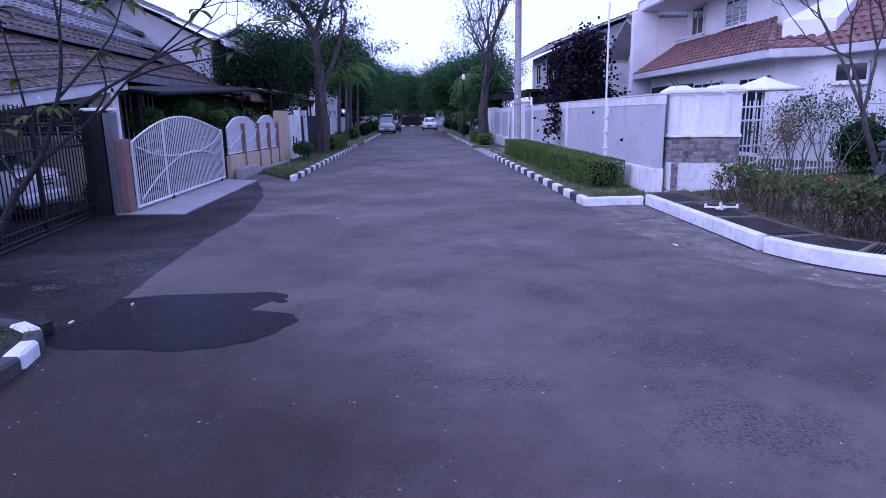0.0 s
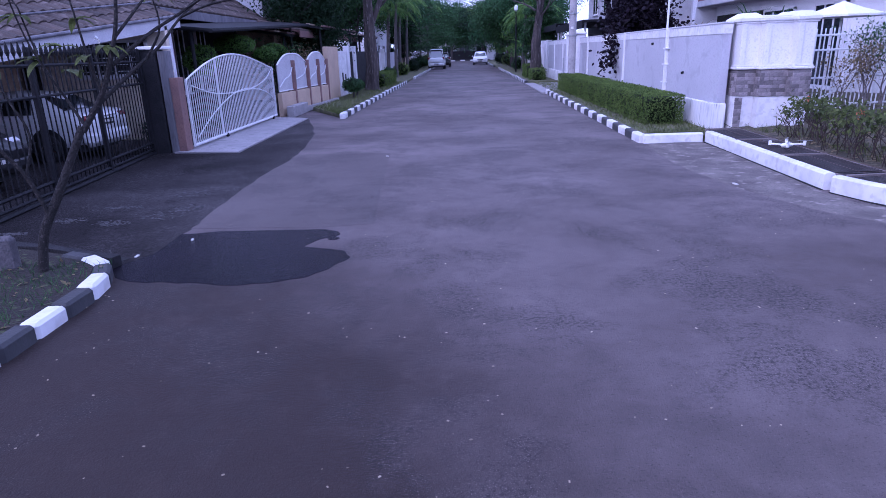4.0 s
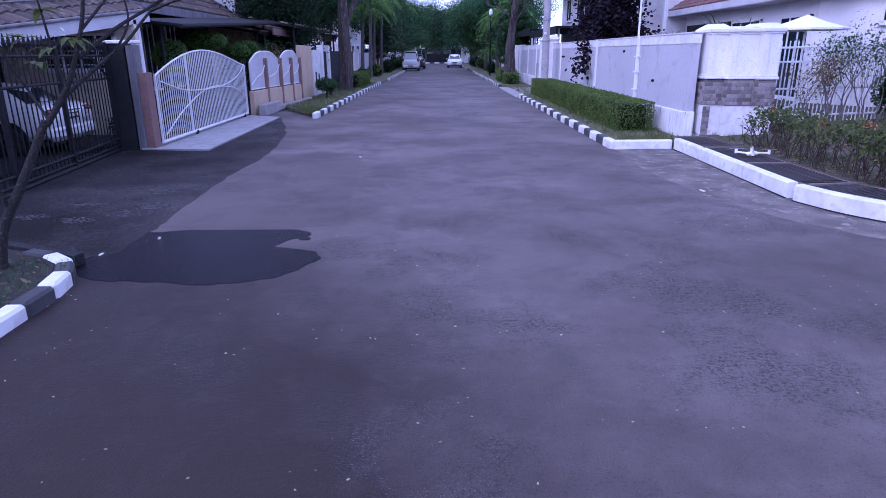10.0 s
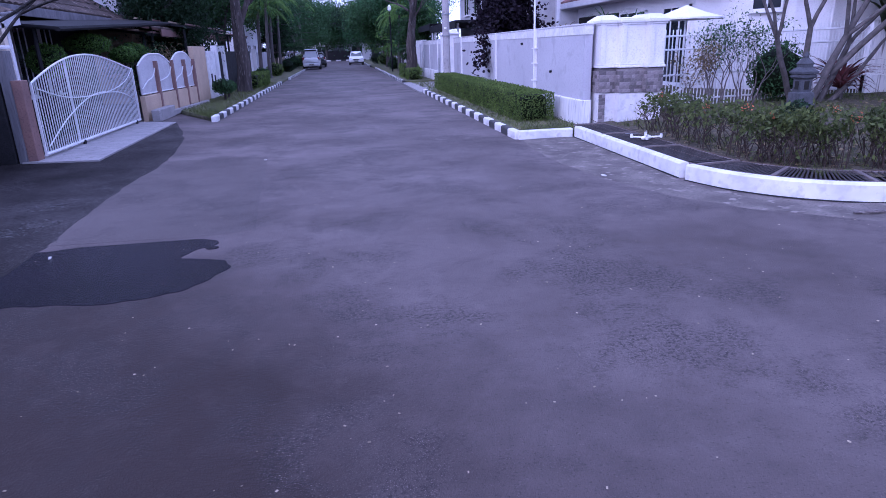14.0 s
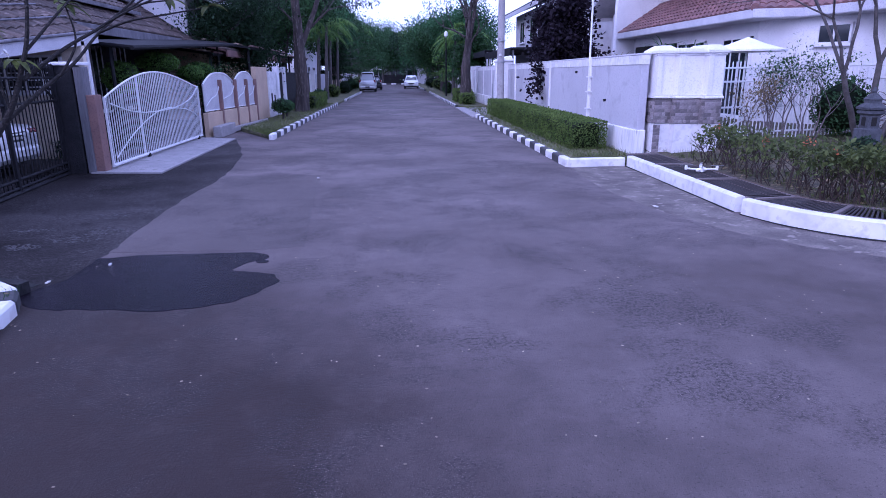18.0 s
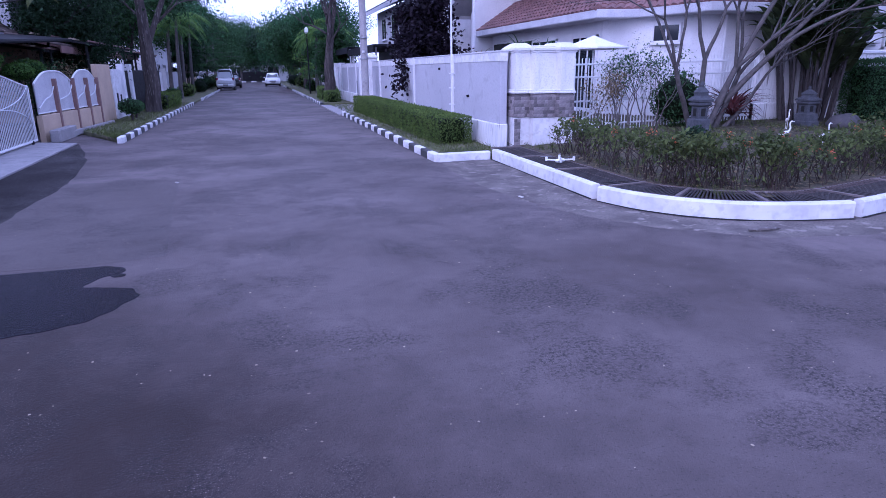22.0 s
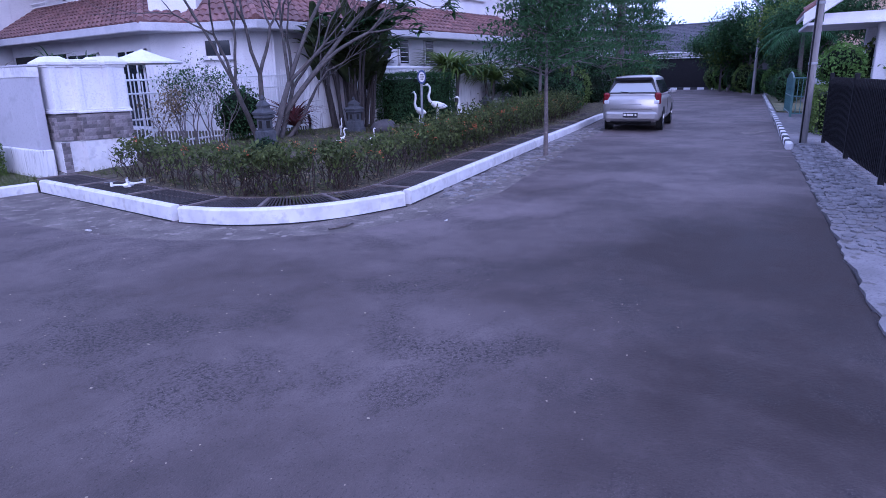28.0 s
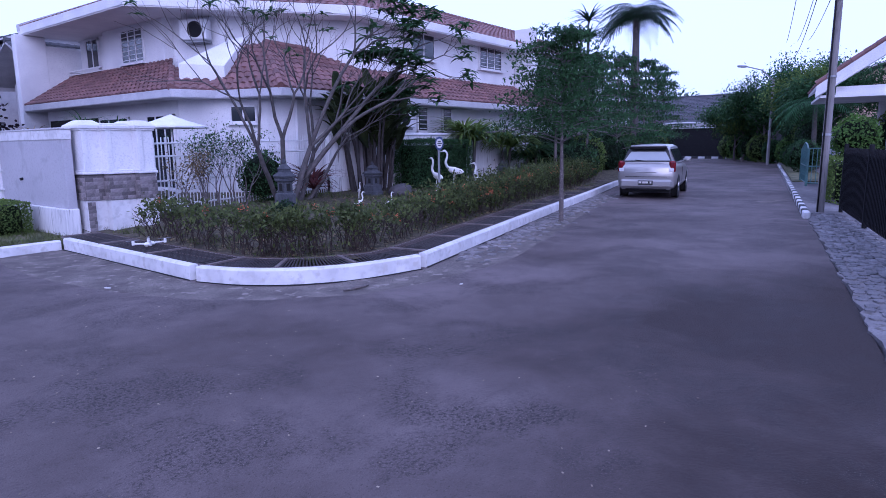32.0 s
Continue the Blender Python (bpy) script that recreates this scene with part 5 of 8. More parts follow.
part("side_fin", B().box((10.0, 24.75, 2.6), (1.2, 0.26, 5.2), bevel=0.02), WHITE, hs)
part("corner_fin", B().box((24.0, 13.95, 5.2), (0.35, 0.9, 2.5), bevel=0.02), WHITE, hs)
part("bay", B().box((10.55, 20.2, 4.7), (0.7, 3.8, 2.1), bevel=0.02), WHITE, hs)
EZ = 3.12
E_ = [(8.55, 24.6), (8.55, 15.15), (9.6, 14.85), (10.15, 12.85), (26, 12.6)]
T_ = [(10.25, 24.6, 4.22), (10.25, 17.9, 4.25), (11.2, 16.2, 4.55), (11.75, 15.5, 4.62), (26, 14.4, 4.05)]
for i in range(4):
    e0, e1 = (*E_[i], EZ), (*E_[i + 1], EZ)
    t0, t1 = Vector(T_[i]), Vector(T_[i + 1])
    if i == 1:  # the corner slope stops below a white gablet
        t0, t1 = Vector(e0).lerp(t0, 0.62), Vector(e1).lerp(t1, 0.62)
        part("gablet", slab((9.15, 15.75, 3.84), (10.0, 14.98, 3.80), (11.15, 16.2, 4.76), (11.45, 15.95, 4.84), 0.42), WHITE, hs, "plain white sloping gablet")
    dn = Vector((0, 0, -0.12 if i in (1, 2) else 0))
    ro = part("lower_roof", slab(Vector(e0) + dn, Vector(e1) + dn, t0 + dn, t1 + dn, 0.06), FASCIA, hs)
    part("roof_tiles", tiled(e0, e1, t0, t1), TILE_RED, ro, kind="stuff")
    a, b = Vector((*E_[i], EZ - 0.09)), Vector((*E_[i + 1], EZ - 0.09))
    yaw = math.degrees(math.atan2(b.y - a.y, b.x - a.x))
    part("fascia", B().box((a + b) / 2, ((b - a).length + 0.03, 0.05, 0.20), yaw, 0.01), FASCIA, hs)
    part("soffit", slab((*E_[i], EZ - 0.16), (*E_[i + 1], EZ - 0.16), (T_[i][0] * 0.7 + E_[i][0] * 0.3, T_[i][1] * 0.7 + E_[i][1] * 0.3, EZ - 0.16), (T_[i + 1][0] * 0.7 + E_[i + 1][0] * 0.3, T_[i + 1][1] * 0.7 + E_[i + 1][1] * 0.3, EZ - 0.16), 0.04), FASCIA, hs)
    if 0 < i:
        part("ridge_tiles", ridge((*E_[i], EZ + 0.05), Vector(t0 if i == 1 else T_[i]) + Vector((0, 0, 0.04))), TILE_RED, hs)
part("ridge_tiles", ridge(Vector(T_[3]) + Vector((0, 0, 0.04)), Vector(T_[4]) + Vector((0, 0, 0.04))), TILE_RED, hs)
# upper roof
UZ = 5.72
U = [(8.75, 24.9), (8.75, 17.6), (13.9, 13.7), (23.9, 13.7)]
UT = [(13.2, 24.9, 7.7), (13.2, 20, 7.7), (15.2, 18.6, 7.7), (23.9, 18.6, 7.7)]
for i in range(3):
    e0, e1 = (*U[i], UZ), (*U[i + 1], UZ)
    ro = part("upper_roof", slab(e0, e1, UT[i], UT[i + 1], 0.06), FASCIA, hs)
    part("roof_tiles", tiled(e0, e1, UT[i], UT[i + 1], 0.3, 0.4), TILE_RED, ro, kind="stuff")
    a, b = Vector((*U[i], UZ - 0.09)), Vector((*U[i + 1], UZ - 0.09))
    part("fascia", B().box((a + b) / 2, ((b - a).length + 0.03, 0.06, 0.26), math.degrees(math.atan2(b.y - a.y, b.x - a.x)), 0.01), WHITE, hs)
    part("soffit", slab((*U[i], UZ - 0.2), (*U[i + 1], UZ - 0.2), (U[i][0] + 1.8, U[i][1] + (0.0 if i == 0 else 0.9), UZ - 0.2), (U[i + 1][0] + 1.8, U[i + 1][1] + 0.9, UZ - 0.2), 0.05), WHITE, hs)
part("barge_board", slab((8.7, 24.95, UZ + 0.12), (8.7, 24.75, UZ + 0.12), (13.2, 24.95, 7.85), (13.2, 24.75, 7.85), 0.24), FASCIA, hs)
part("back_roof", slab((23.9, 24.9, UZ), (23.9, 18.6, 7.7), (13.2, 24.9, 7.7), (13.2, 18.6, 7.7), 0.06), TILE_RED, hs)
# openings
window(hs, (10.18, 20.05, 4.82), 1.35, 1.0, -90, 3, bars=True)
window(hs, (10.48, 23.45, 4.9), 0.9, 1.0, -90, 2)
part("balcony_rail", B().box((10.1, 23.35, 4.36), (0.06, 2.5, 0.05), bevel=0.01), WHITE, hs)
part("balcony_rail", B().box((10.1, 23.35, 4.24), (0.04, 2.5, 0.03)), WHITE, hs)
window(hs, (10.14, 14.44, 2.53), 0.70, 0.42, -58.2, 2, frame=WHITE)
window(hs, (9.18, 16.9, 1.55), 1.4, 2.0, -90, 3)
window(hs, (9.18, 19.6, 1.55), 1.8, 2.0, -90, 3)
window(hs, (16.4, 13.48, 2.52), 0.5, 0.78, 0, 1, bars=True)
window(hs, (17.75, 13.48, 2.52), 0.5, 0.78, 0, 1, bars=True)
window(hs, (14.55, 13.48, 2.62), 0.7, 0.42, 0, 2)
window(hs, (21.9, 14.38, 5.15), 1.6, 1.0, 0, 3, bars=True)
window(hs, (17.6, 14.38, 5.15), 1.2, 1.0, 0, 2)
# flat panel on the wall; the garage's inner shade is its colour
part("garage_opening", B().box((9.16, 22.4, 1.3), (0.12, 3.4, 2.6), bevel=0.01), VOID, hs, "near-black panel painted as the shaded garage interior")
part("downpipe", B().tube([(11.1, 13.46, 0.3), (11.1, 13.46, 2.9)], 0.045, 7), WHITE, hs)

ac = thing("air_conditioner", (10.75, 17.35, 4.75), "white wall-mounted air conditioner unit on a bracket", "air conditioner", yaw=28)
part("casing", B().box((-0.1, 0, 0.3), (0.34, 0.85, 0.58), bevel=0.03), WHITE_METAL, ac)
part("fan_grille", B().lathe([(0.23, 0), (0.23, 0.02), (0.05, 0.03)], n=20, m=Matrix.Translation((-0.27, -0.08, 0.3)) @ Matrix.Rotation(radians(-90), 4, "Y")), BLACK_METAL, ac)
part("bracket", B().box((0.05, 0, -0.02), (0.5, 0.7, 0.05)), GREY_METAL, ac)
ac2 = thing("air_conditioner", (15.3, 13.3, 2.2), "white wall-mounted air conditioner unit on a bracket", "air conditioner")
part("casing", B().box((0, 0, 0.28), (0.8, 0.3, 0.52), bevel=0.03), WHITE_METAL, ac2)
part("fan_grille", B().lathe([(0.2, 0), (0.2, 0.02), (0.05, 0.03)], n=20, m=Matrix.Translation((-0.1, -0.15, 0.28)) @ Matrix.Rotation(radians(90), 4, "X")), BLACK_METAL, ac2)
part("bracket", B().box((0, 0.1, -0.02), (0.7, 0.3, 0.05)), GREY_METAL, ac2)

# canvas parasol behind the fence
um = thing("parasol", (8.0, 14.3, 0.05), "white canvas parasol behind the picket fence", "parasol")
part("pole", B().tube([(0, 0, 0), (0, 0, 2.35)], 0.025, 8), WHITE_METAL, um)
part("canopy", B().lathe([(0.85, 2.08), (0.85, 2.12), (0.4, 2.25), (0.06, 2.38), (0.02, 2.4)], n=8), SHADE_CLOTH, um)
part("base", B().lathe([(0.25, -0.02), (0.25, 0.05), (0.05, 0.09)], n=14), CONCRETE, um)
for k in range(8):
    a = 2 * math.pi * (k + 0.5) / 8
    part("rib", B().tube([(0, 0, 2.33), (0.82 * math.cos(a), 0.82 * math.sin(a), 2.08)], 0.01, 4), WHITE_METAL, um)

# ---- garden things ----
def gz(x, y):
    return mound(x, y)


def lantern(loc, s, label, slim=1.0):
    L = thing("stone_lantern", loc, label, "stone lantern", "garden stone lanterns")
    def sq(prof):
        return B().lathe([(r * 1.414 * s * slim, z * s) for r, z in prof], n=4, m=Matrix.Rotation(0.0, 4, "Z"))
    part("base", sq([(0.24, -0.08), (0.24, 0.14), (0.21, 0.16), (0.21, 0.34), (0.17, 0.36)]), LANTERN_STONE, L)
    part("lamp_box", sq([(0.15, 0.36), (0.15, 0.62)]), LANTERN_STONE, L)
    part("shelf", sq([(0.15, 0.60), (0.21, 0.64), (0.21, 0.69), (0.14, 0.71)]), LANTERN_STONE, L)
    part("roof", sq([(0.23, 0.71), (0.24, 0.75), (0.13, 0.83), (0.13, 0.88), (0.15, 0.90), (0.08, 0.98), (0.03, 1.02)]), LANTERN_STONE, L)
    # dark blocks set on the faces, painted as shaded openings
    for k in range(4):
        a = math.pi / 2 * k
        part("opening", B().box((0.15 * slim * s * math.cos(a), 0.15 * slim * s * math.sin(a), 0.49 * s), (0.02 if k % 2 == 0 else 0.1 * s, 0.1 * s if k % 2 == 0 else 0.02, 0.16 * s)), VOID, L)
    part("finial", B().lathe([(0.03 * s, 1.0 * s), (0.05 * s, 1.05 * s), (0.02 * s, 1.12 * s)], n=10), LANTERN_STONE, L)
    return L


lantern((8.3, 10.55, gz(8.3, 10.55)), 0.92, "weathered grey stone lantern beside bare branches", 0.78)
lantern((11.7, 11.3, gz(11.7, 11.3)), 0.78, "weathered grey stone lantern beside dark stems")
lantern((18.6, 11.7, gz(18.6, 11.7)), 0.7, "small grey stone lantern near strap-leaved plants")


def heron(loc, yaw, s, label, pose_="stand"):
    """Painted bird statue, one plain mesh."""
    b = B()
    zb = 0.0 if pose_ == "sit" else 0.42
    body = [(-0.42, 0.02, 0.20), (-0.3, 0.09, 0.22), (-0.05, 0.15, 0.25), (0.15, 0.13, 0.30), (0.26, 0.07, 0.36), (0.30, 0.045, 0.42)]
    rings = []
    for x, r, z in body:
        rings.append([(x, r * math.cos(t) * 0.8, zb + z + r * math.sin(t)) for t in [2 * math.pi * k / 10 for k in range(10)]])
    b.skin(rings)
    neck = smoothed([(0.28, 0, zb + 0.40), (0.36, 0, zb + 0.58), (0.30, 0, zb + 0.78), (0.30, 0, zb + 0.94), (0.38, 0, zb + 1.02)], 5)
    b.tube(neck, [0.06 - 0.028 * i / (len(neck) - 1) for i in range(len(neck))], 8)
    b.lathe([(0.015, -0.06), (0.045, -0.02), (0.045, 0.03), (0.02, 0.08)], n=8, m=Matrix.Translation((0.40, 0, zb + 1.03)) @ Matrix.Rotation(radians(100), 4, "Y"))
    b.tube([(0.46, 0, zb + 1.02), (0.64, 0, zb + 0.98)], [0.02, 0.004], 6)
    if pose_ == "stand":
        for y in (-0.05, 0.05):
            b.tube([(-0.02, y, zb + 0.12), (0.02, y, 0.22), (0.0, y, -0.03)], [0.025, 0.015, 0.018], 6)
    ob = solo("bird_statue", b, STATUE_WHITE, label, "statue", "white bird statues", smooth=True)
    ob.matrix_world = Matrix.Translation(loc) @ Matrix.Rotation(radians(yaw), 4, "Z") @ Matrix.Scale(s, 4)
    return ob


heron((15.25, 11.3, gz(15.25, 11.3)), 150, 0.78, "tall white painted long-necked bird statue standing on grass")
heron((13.9, 10.9, gz(13.9, 10.9)), 75, 0.66, "white painted bird statue facing the house")
heron((16.5, 11.15, gz(16.5, 11.15)), 160, 0.74, "white painted bird statue sitting on grass", "sit")
heron((9.3, 9.4, gz(9.3, 9.4)), -10, 0.28, "small white painted bird statue near the low hedge")
heron((9.8, 9.0, gz(9.8, 9.0)), 5, 0.28, "small white painted bird statue with lifted beak")
heron((10.7, 10.8, gz(10.7, 10.8)), -120, 0.28, "small white painted bird statue with spread wings")

bo = B()
bo.lathe([(0.05, -0.1), (0.34, 0.0), (0.38, 0.1), (0.28, 0.22), (0.1, 0.28), (0.01, 0.29)], n=12, squash=(1.25, 0.85))
bo.v = [(x * (1 + 0.15 * noise.noise((x * 3, y * 3, z * 3))), y, z) for x, y, z in bo.v]
for x, y, s in ((12.3, 10.9, 1.0), (12.9, 11.3, 0.8)):
    o = solo("boulder", bo, BOULDER, "rounded dark garden boulder", "boulder", "garden boulders", smooth=True)
    o.matrix_world = pose(x, y, gz(x, y), 0, 0, 40 * s) @ Matrix.Scale(s, 4)

sg = thing("garden_sign", (12.45, 9.7, gz(12.45, 9.7)), "small oval white sign on a thin grey post", "sign")
part("post", B().tube([(0, 0, -0.1), (0, 0, 1.35)], 0.03, 8), GREY_METAL, sg)
part("plate", B().lathe([(0.145, -0.012), (0.145, 0.012)], n=20, squash=(0.75, 1.15), m=Matrix.Translation((-0.02, -0.03, 1.42)) @ Matrix.Rotation(radians(-38), 4, "Z") @ Matrix.Rotation(radians(90), 4, "X")), SIGN_BLUE, sg, "blue oval rim")
part("face", B().lathe([(0.105, -0.006), (0.105, 0.006)], n=20, squash=(0.75, 1.15), m=Matrix.Translation((-0.035, -0.045, 1.42)) @ Matrix.Rotation(radians(-38), 4, "Z") @ Matrix.Rotation(radians(90), 4, "X")), WHITE, sg)
bb = B()
for k, w_ in enumerate((0.08, 0.11, 0.07)):
    bb.box((0, 0, 0), (w_, 0.006, 0.022), m=Matrix.Translation((-0.042, -0.055, 1.47 - k * 0.05)) @ Matrix.Rotation(radians(-38), 4, "Z"))
part("text_bars", bb, PLATE, sg)

# the low flowering hedge along the grating
rngh = np.random.default_rng(11)
hroot = thing("flowering_hedge", (0, 0, 0), "leggy low hedge with bare stems and orange flowers", "hedge")
stems, lf, fl = B(), [], []
total = len(dense)
for k in range(0, total, 1):
    p, n = dense[k]
    if p.y > 10.6 and p.x < 5:
        continue
    far = p.x > 9
    for q in range(3 if not far else 6):
        off = W_GR + 0.12 + rngh.uniform(0, 0.5 if not far else 0.7)
        x, y = p.x + n.x * off + rngh.normal() * 0.03, p.y + n.y * off + rngh.normal() * 0.03
        z0 = gz(x, y)
        h = rngh.uniform(0.40, 0.68) * (1.0 if p.x < 9 else min(1.35, 1.0 + 0.05 * (p.x - 9)))
        if q < 2:
            a = Vector((x, y, z0 - 0.04))
            m1 = a + Vector((rngh.normal() * 0.08, rngh.normal() * 0.08, h * 0.5))
            e1 = m1 + Vector((rngh.normal() * 0.1, rngh.normal() * 0.1, h * 0.4))
            stems.tube([a, m1, e1], [0.007, 0.006, 0.003], 4, cap=False)
            e2 = m1 + Vector((rngh.normal() * 0.13, rngh.normal() * 0.13, h * 0.3))
            stems.tube([m1, e2], [0.006, 0.003], 3, cap=False)
        nl = 11 if not far else 17
        c = np.array([x, y, z0 + h * (0.92 if not far else 0.76)])
        spread = np.array([0.08, 0.08, 0.06]) if not far else np.array([0.11, 0.11, 0.15])
        lf.append(c + rngh.normal(size=(nl, 3)) * spread)
        if rngh.random() < 0.16:
            lf.append(np.array([x, y, z0 + h * 0.4]) + rngh.normal(size=(3, 3)) * 0.09)
        if rngh.random() < (0.03 if not far else 0.11):
            fl.append(c + np.array([0, 0, 0.05]) + rngh.normal(size=(16, 3)) * 0.03)
part("twig_mass", stems, TWIG, hroot, "bare brown stems")
part("foliage", B().leaves(np.concatenate(lf[::2]), 0.080, rngh, 1.8, up=0.7), LEAF_OLIVE, hroot)
part("fresh_foliage", B().leaves(np.concatenate(lf[1::2]), 0.080, rngh, 1.8, up=0.7), LEAF_FRESH, hroot, "yellow-green young leaves")
part("flowers", B().leaves(np.concatenate(fl), 0.035, rngh, 1.3), FLOWER, hroot, "orange flower heads")

# grass tufts and litter in the garden
tf = B()
for k in range(12000):
    s, w = rngh.uniform(-2.2, 16), rngh.uniform(1.0, 7.0)
    x, y = st(s, w)
    if x < 5.2 or y > 12.4:
        continue
    z = gz(x, y)
    if noise.noise((x * 0.7, y * 0.7, 3)) < -0.1:
        continue
    for q in range(3):
        a = rngh.uniform(0, 6.28)
        ln = rngh.uniform(0.04, 0.10)
        px, py = x + rngh.normal() * 0.03, y + rngh.normal() * 0.03
        tf.add([(px - 0.004, py, z - 0.01), (px + 0.004, py, z - 0.01), (px + math.cos(a) * ln * 0.6, py + math.sin(a) * ln * 0.6, z + ln)], [(0, 1, 2)])
solo("lawn_grass", tf, LEAF_OLIVE, "short patchy dry grass blades", "grass", kind="stuff")
lt = B().leaves(np.array([(*st(s, w), 0) for s, w in zip(rngh.uniform(-2, 14, 3200), rngh.uniform(0.9, 5.0, 3200))]) + 0, 0.095, rngh, 1.8, up=3)
lt.v = [(x, y, gz(x, y) + 0.012 + abs(z) * 0.3) for x, y, z in lt.v]
lt_keep = [k for k, f in enumerate(lt.f) if min(lt.v[q][0] - 5.05 - max(0.0, 7.2 - lt.v[q][1]) * 0.62 for q in f) > 0.0]
lt.f = [lt.f[k] for k in lt_keep]
solo("fallen_leaves", lt, LEAF_DRY, "dry brown fallen leaves on soil", "leaves", kind="stuff")

clipped("block_hedge", (15.2, 12.0, gz(15.2, 12.0) - 0.02), (2.9, 0.75, 1.42), "tall clipped dark green block hedge behind bird statues", LEAF, 21, 15000, 0.055, yaw=0)
# ---- garden trees and shrubs ----
fr = thing("frangipani", (9.0, 11.3, gz(9.0, 11.3)), "bare-branched pale frangipani tree with leaf tufts on one side", "tree")
rfr = np.random.default_rng(8)
fo, ft = [], []
for dx, dy, r, x0, ln in ((-0.42, -0.05, 0.075, -0.28, 1.55), (-0.10, 0.1, 0.085, -0.05, 1.5), (0.18, -0.12, 0.085, 0.1, 1.4), (0.5, 0.05, 0.08, 0.3, 1.25), (1.1, -0.25, 0.065, 0.5, 1.05)):
    fork(rfr, (x0, 0.1 * dx, -0.08), (dx, dy, 1), ln * 1.0, r * 0.92, 5, fo, ft)
# the long leafy limb that reaches towards the street
lead = smoothed([(0.45, -0.05, 0.55), (0.8, -0.5, 1.25), (1.2, -1.0, 1.85), (1.7, -1.55, 2.25)], 5)
fo.append((lead, [0.062 - 0.026 * i / (len(lead) - 1) for i in range(len(lead))]))
lt_ = []
for d_ in ((1.0, -1.0, 0.5), (0.4, -1.0, 0.8), (1.0, -0.3, 0.9), (1.2, -0.9, 0.15)):
    fork(rfr, lead[-1], d_, 0.5, 0.03, 2, fo, lt_, 0.5, 0.1)
for way, dirs in (([(0.3, 0.0, 0.5), (0.7, -0.2, 1.6), (1.1, -0.45, 2.6), (1.5, -0.65, 3.3)], ((0.5, -0.3, 1.0), (1.0, -0.4, 0.6), (0.1, -0.2, 1.0))),
                  ([(0.5, 0.0, 0.6), (1.2, -0.5, 1.6), (1.9, -0.9, 2.5), (2.5, -1.2, 3.1)], ((0.8, -0.6, 0.8), (0.2, 0.2, 1.0), (1.0, -0.3, 0.3)))):
    lead = smoothed(way, 5)
    fo.append((lead, [0.07 - 0.035 * i / (len(lead) - 1) for i in range(len(lead))]))
    for d_ in dirs:
        fork(rfr, lead[-1], d_, 0.62, 0.03, 3, fo, lt_, 0.5, 0.1)
fo = [(p, [0.88 * v for v in r]) for p, r in fo]
for p, r in fo:
    if r[0] > 0.038:
        part("limb", limbs_mesh([(p, r)]), BARK_PALE, fr, smooth=True)
part("twig", limbs_mesh([(p, r) for p, r in fo if r[0] <= 0.038]), BARK_PALE, fr, smooth=True, kind="stuff")
fl_ = B()
for p, d, lv in ft:
    if p.x > 1.9 and rfr.random() < 0.9:
        tuft(fl_, rfr, p, 8, 0.42, 0.13)
    elif rfr.random() < (0.34 if p.x > 0.6 else 0.16):
        tuft(fl_, rfr, p, 6, 0.22, 0.075)
for p, d, lv in lt_:
    if rfr.random() < 0.85:
        tuft(fl_, rfr, p, 8, 0.30, 0.10)
part("foliage", fl_, LEAF, fr, "broad green leaf tufts")
# dark-stemmed clump of broad upright leaves
cl = thing("strelitzia_clump", (12.4, 11.95, gz(12.4, 11.95)), "clump of dark upright stems with broad green leaves", "plant")
rc = np.random.default_rng(31)
lb = B()
for k in range(34):
    a, r = rc.uniform(0, 6.28), rc.uniform(0.05, 0.75)
    p0 = Vector((r * math.cos(a), r * math.sin(a) * 0.7, -0.05))
    lean = Vector((math.cos(a), math.sin(a), 0)) * rc.uniform(0.1, 0.55)
    h = rc.uniform(1.5, 2.75)
    p1 = p0 + lean * 0.4 + Vector((0, 0, h * 0.55))
    p2 = p0 + lean + Vector((0, 0, h))
    part("stem", B().tube([p0, p1, p2], [0.042, 0.032, 0.02], 6), BARK_DARK, cl, "dark upright stem")
    for q in range(6):
        aa = a + rc.normal() * 1.2
        strap(lb, p2 - Vector((0, 0, 0.12 * q)), (math.cos(aa) * 0.55, math.sin(aa) * 0.55, 1.0), rc.uniform(0.7, 1.15), 0.27, 1.5, n=7, fold=0.25)
part("foliage", lb, LEAF_CLUMP, cl)
rosette("red_cordyline", (10.3, 12.0, gz(10.3, 12.0)), "bronze-red strap-leaved plant in the garden", LEAF_RED, 3, 46, 1.0, 0.075, 1.2, 1.0, stem=0.3)
rosette("red_cordyline", (9.9, 11.5, gz(9.9, 11.5)), "bronze-red strap-leaved plant in the garden", LEAF_RED, 13, 40, 0.8, 0.07, 1.2, 0.9, stem=0.2)
rosette("dracaena", (19.4, 12.0, gz(19.4, 12.0)), "spiky strap-leaved plant on a pale stem", LEAF_HEDGE, 5, 80, 1.5, 0.10, 1.2, 0.6, stem=1.35, heads=3)
rosette("dracaena", (17.3, 12.1, gz(17.3, 12.1)), "spiky strap-leaved plant on a pale stem", LEAF_HEDGE, 6, 80, 1.45, 0.095, 1.2, 0.7, stem=1.5, heads=3)
rosette("dracaena", (20.6, 11.6, gz(20.6, 11.6)), "spiky strap-leaved plant on a pale stem", LEAF, 8, 80, 1.45, 0.09, 1.3, 0.6, stem=1.0, heads=3)
for i, (x, y) in enumerate(((17.9, 10.5), (19.0, 10.7), (20.1, 10.9), (21.4, 11.1))):
    rosette("broad_leaf_plant", (x, y, gz(x, y)), "low plant with broad dark green leaves", LEAF, 40 + i, 40, 1.0, 0.40, 1.3, 0.8, group="broad leaf plants")
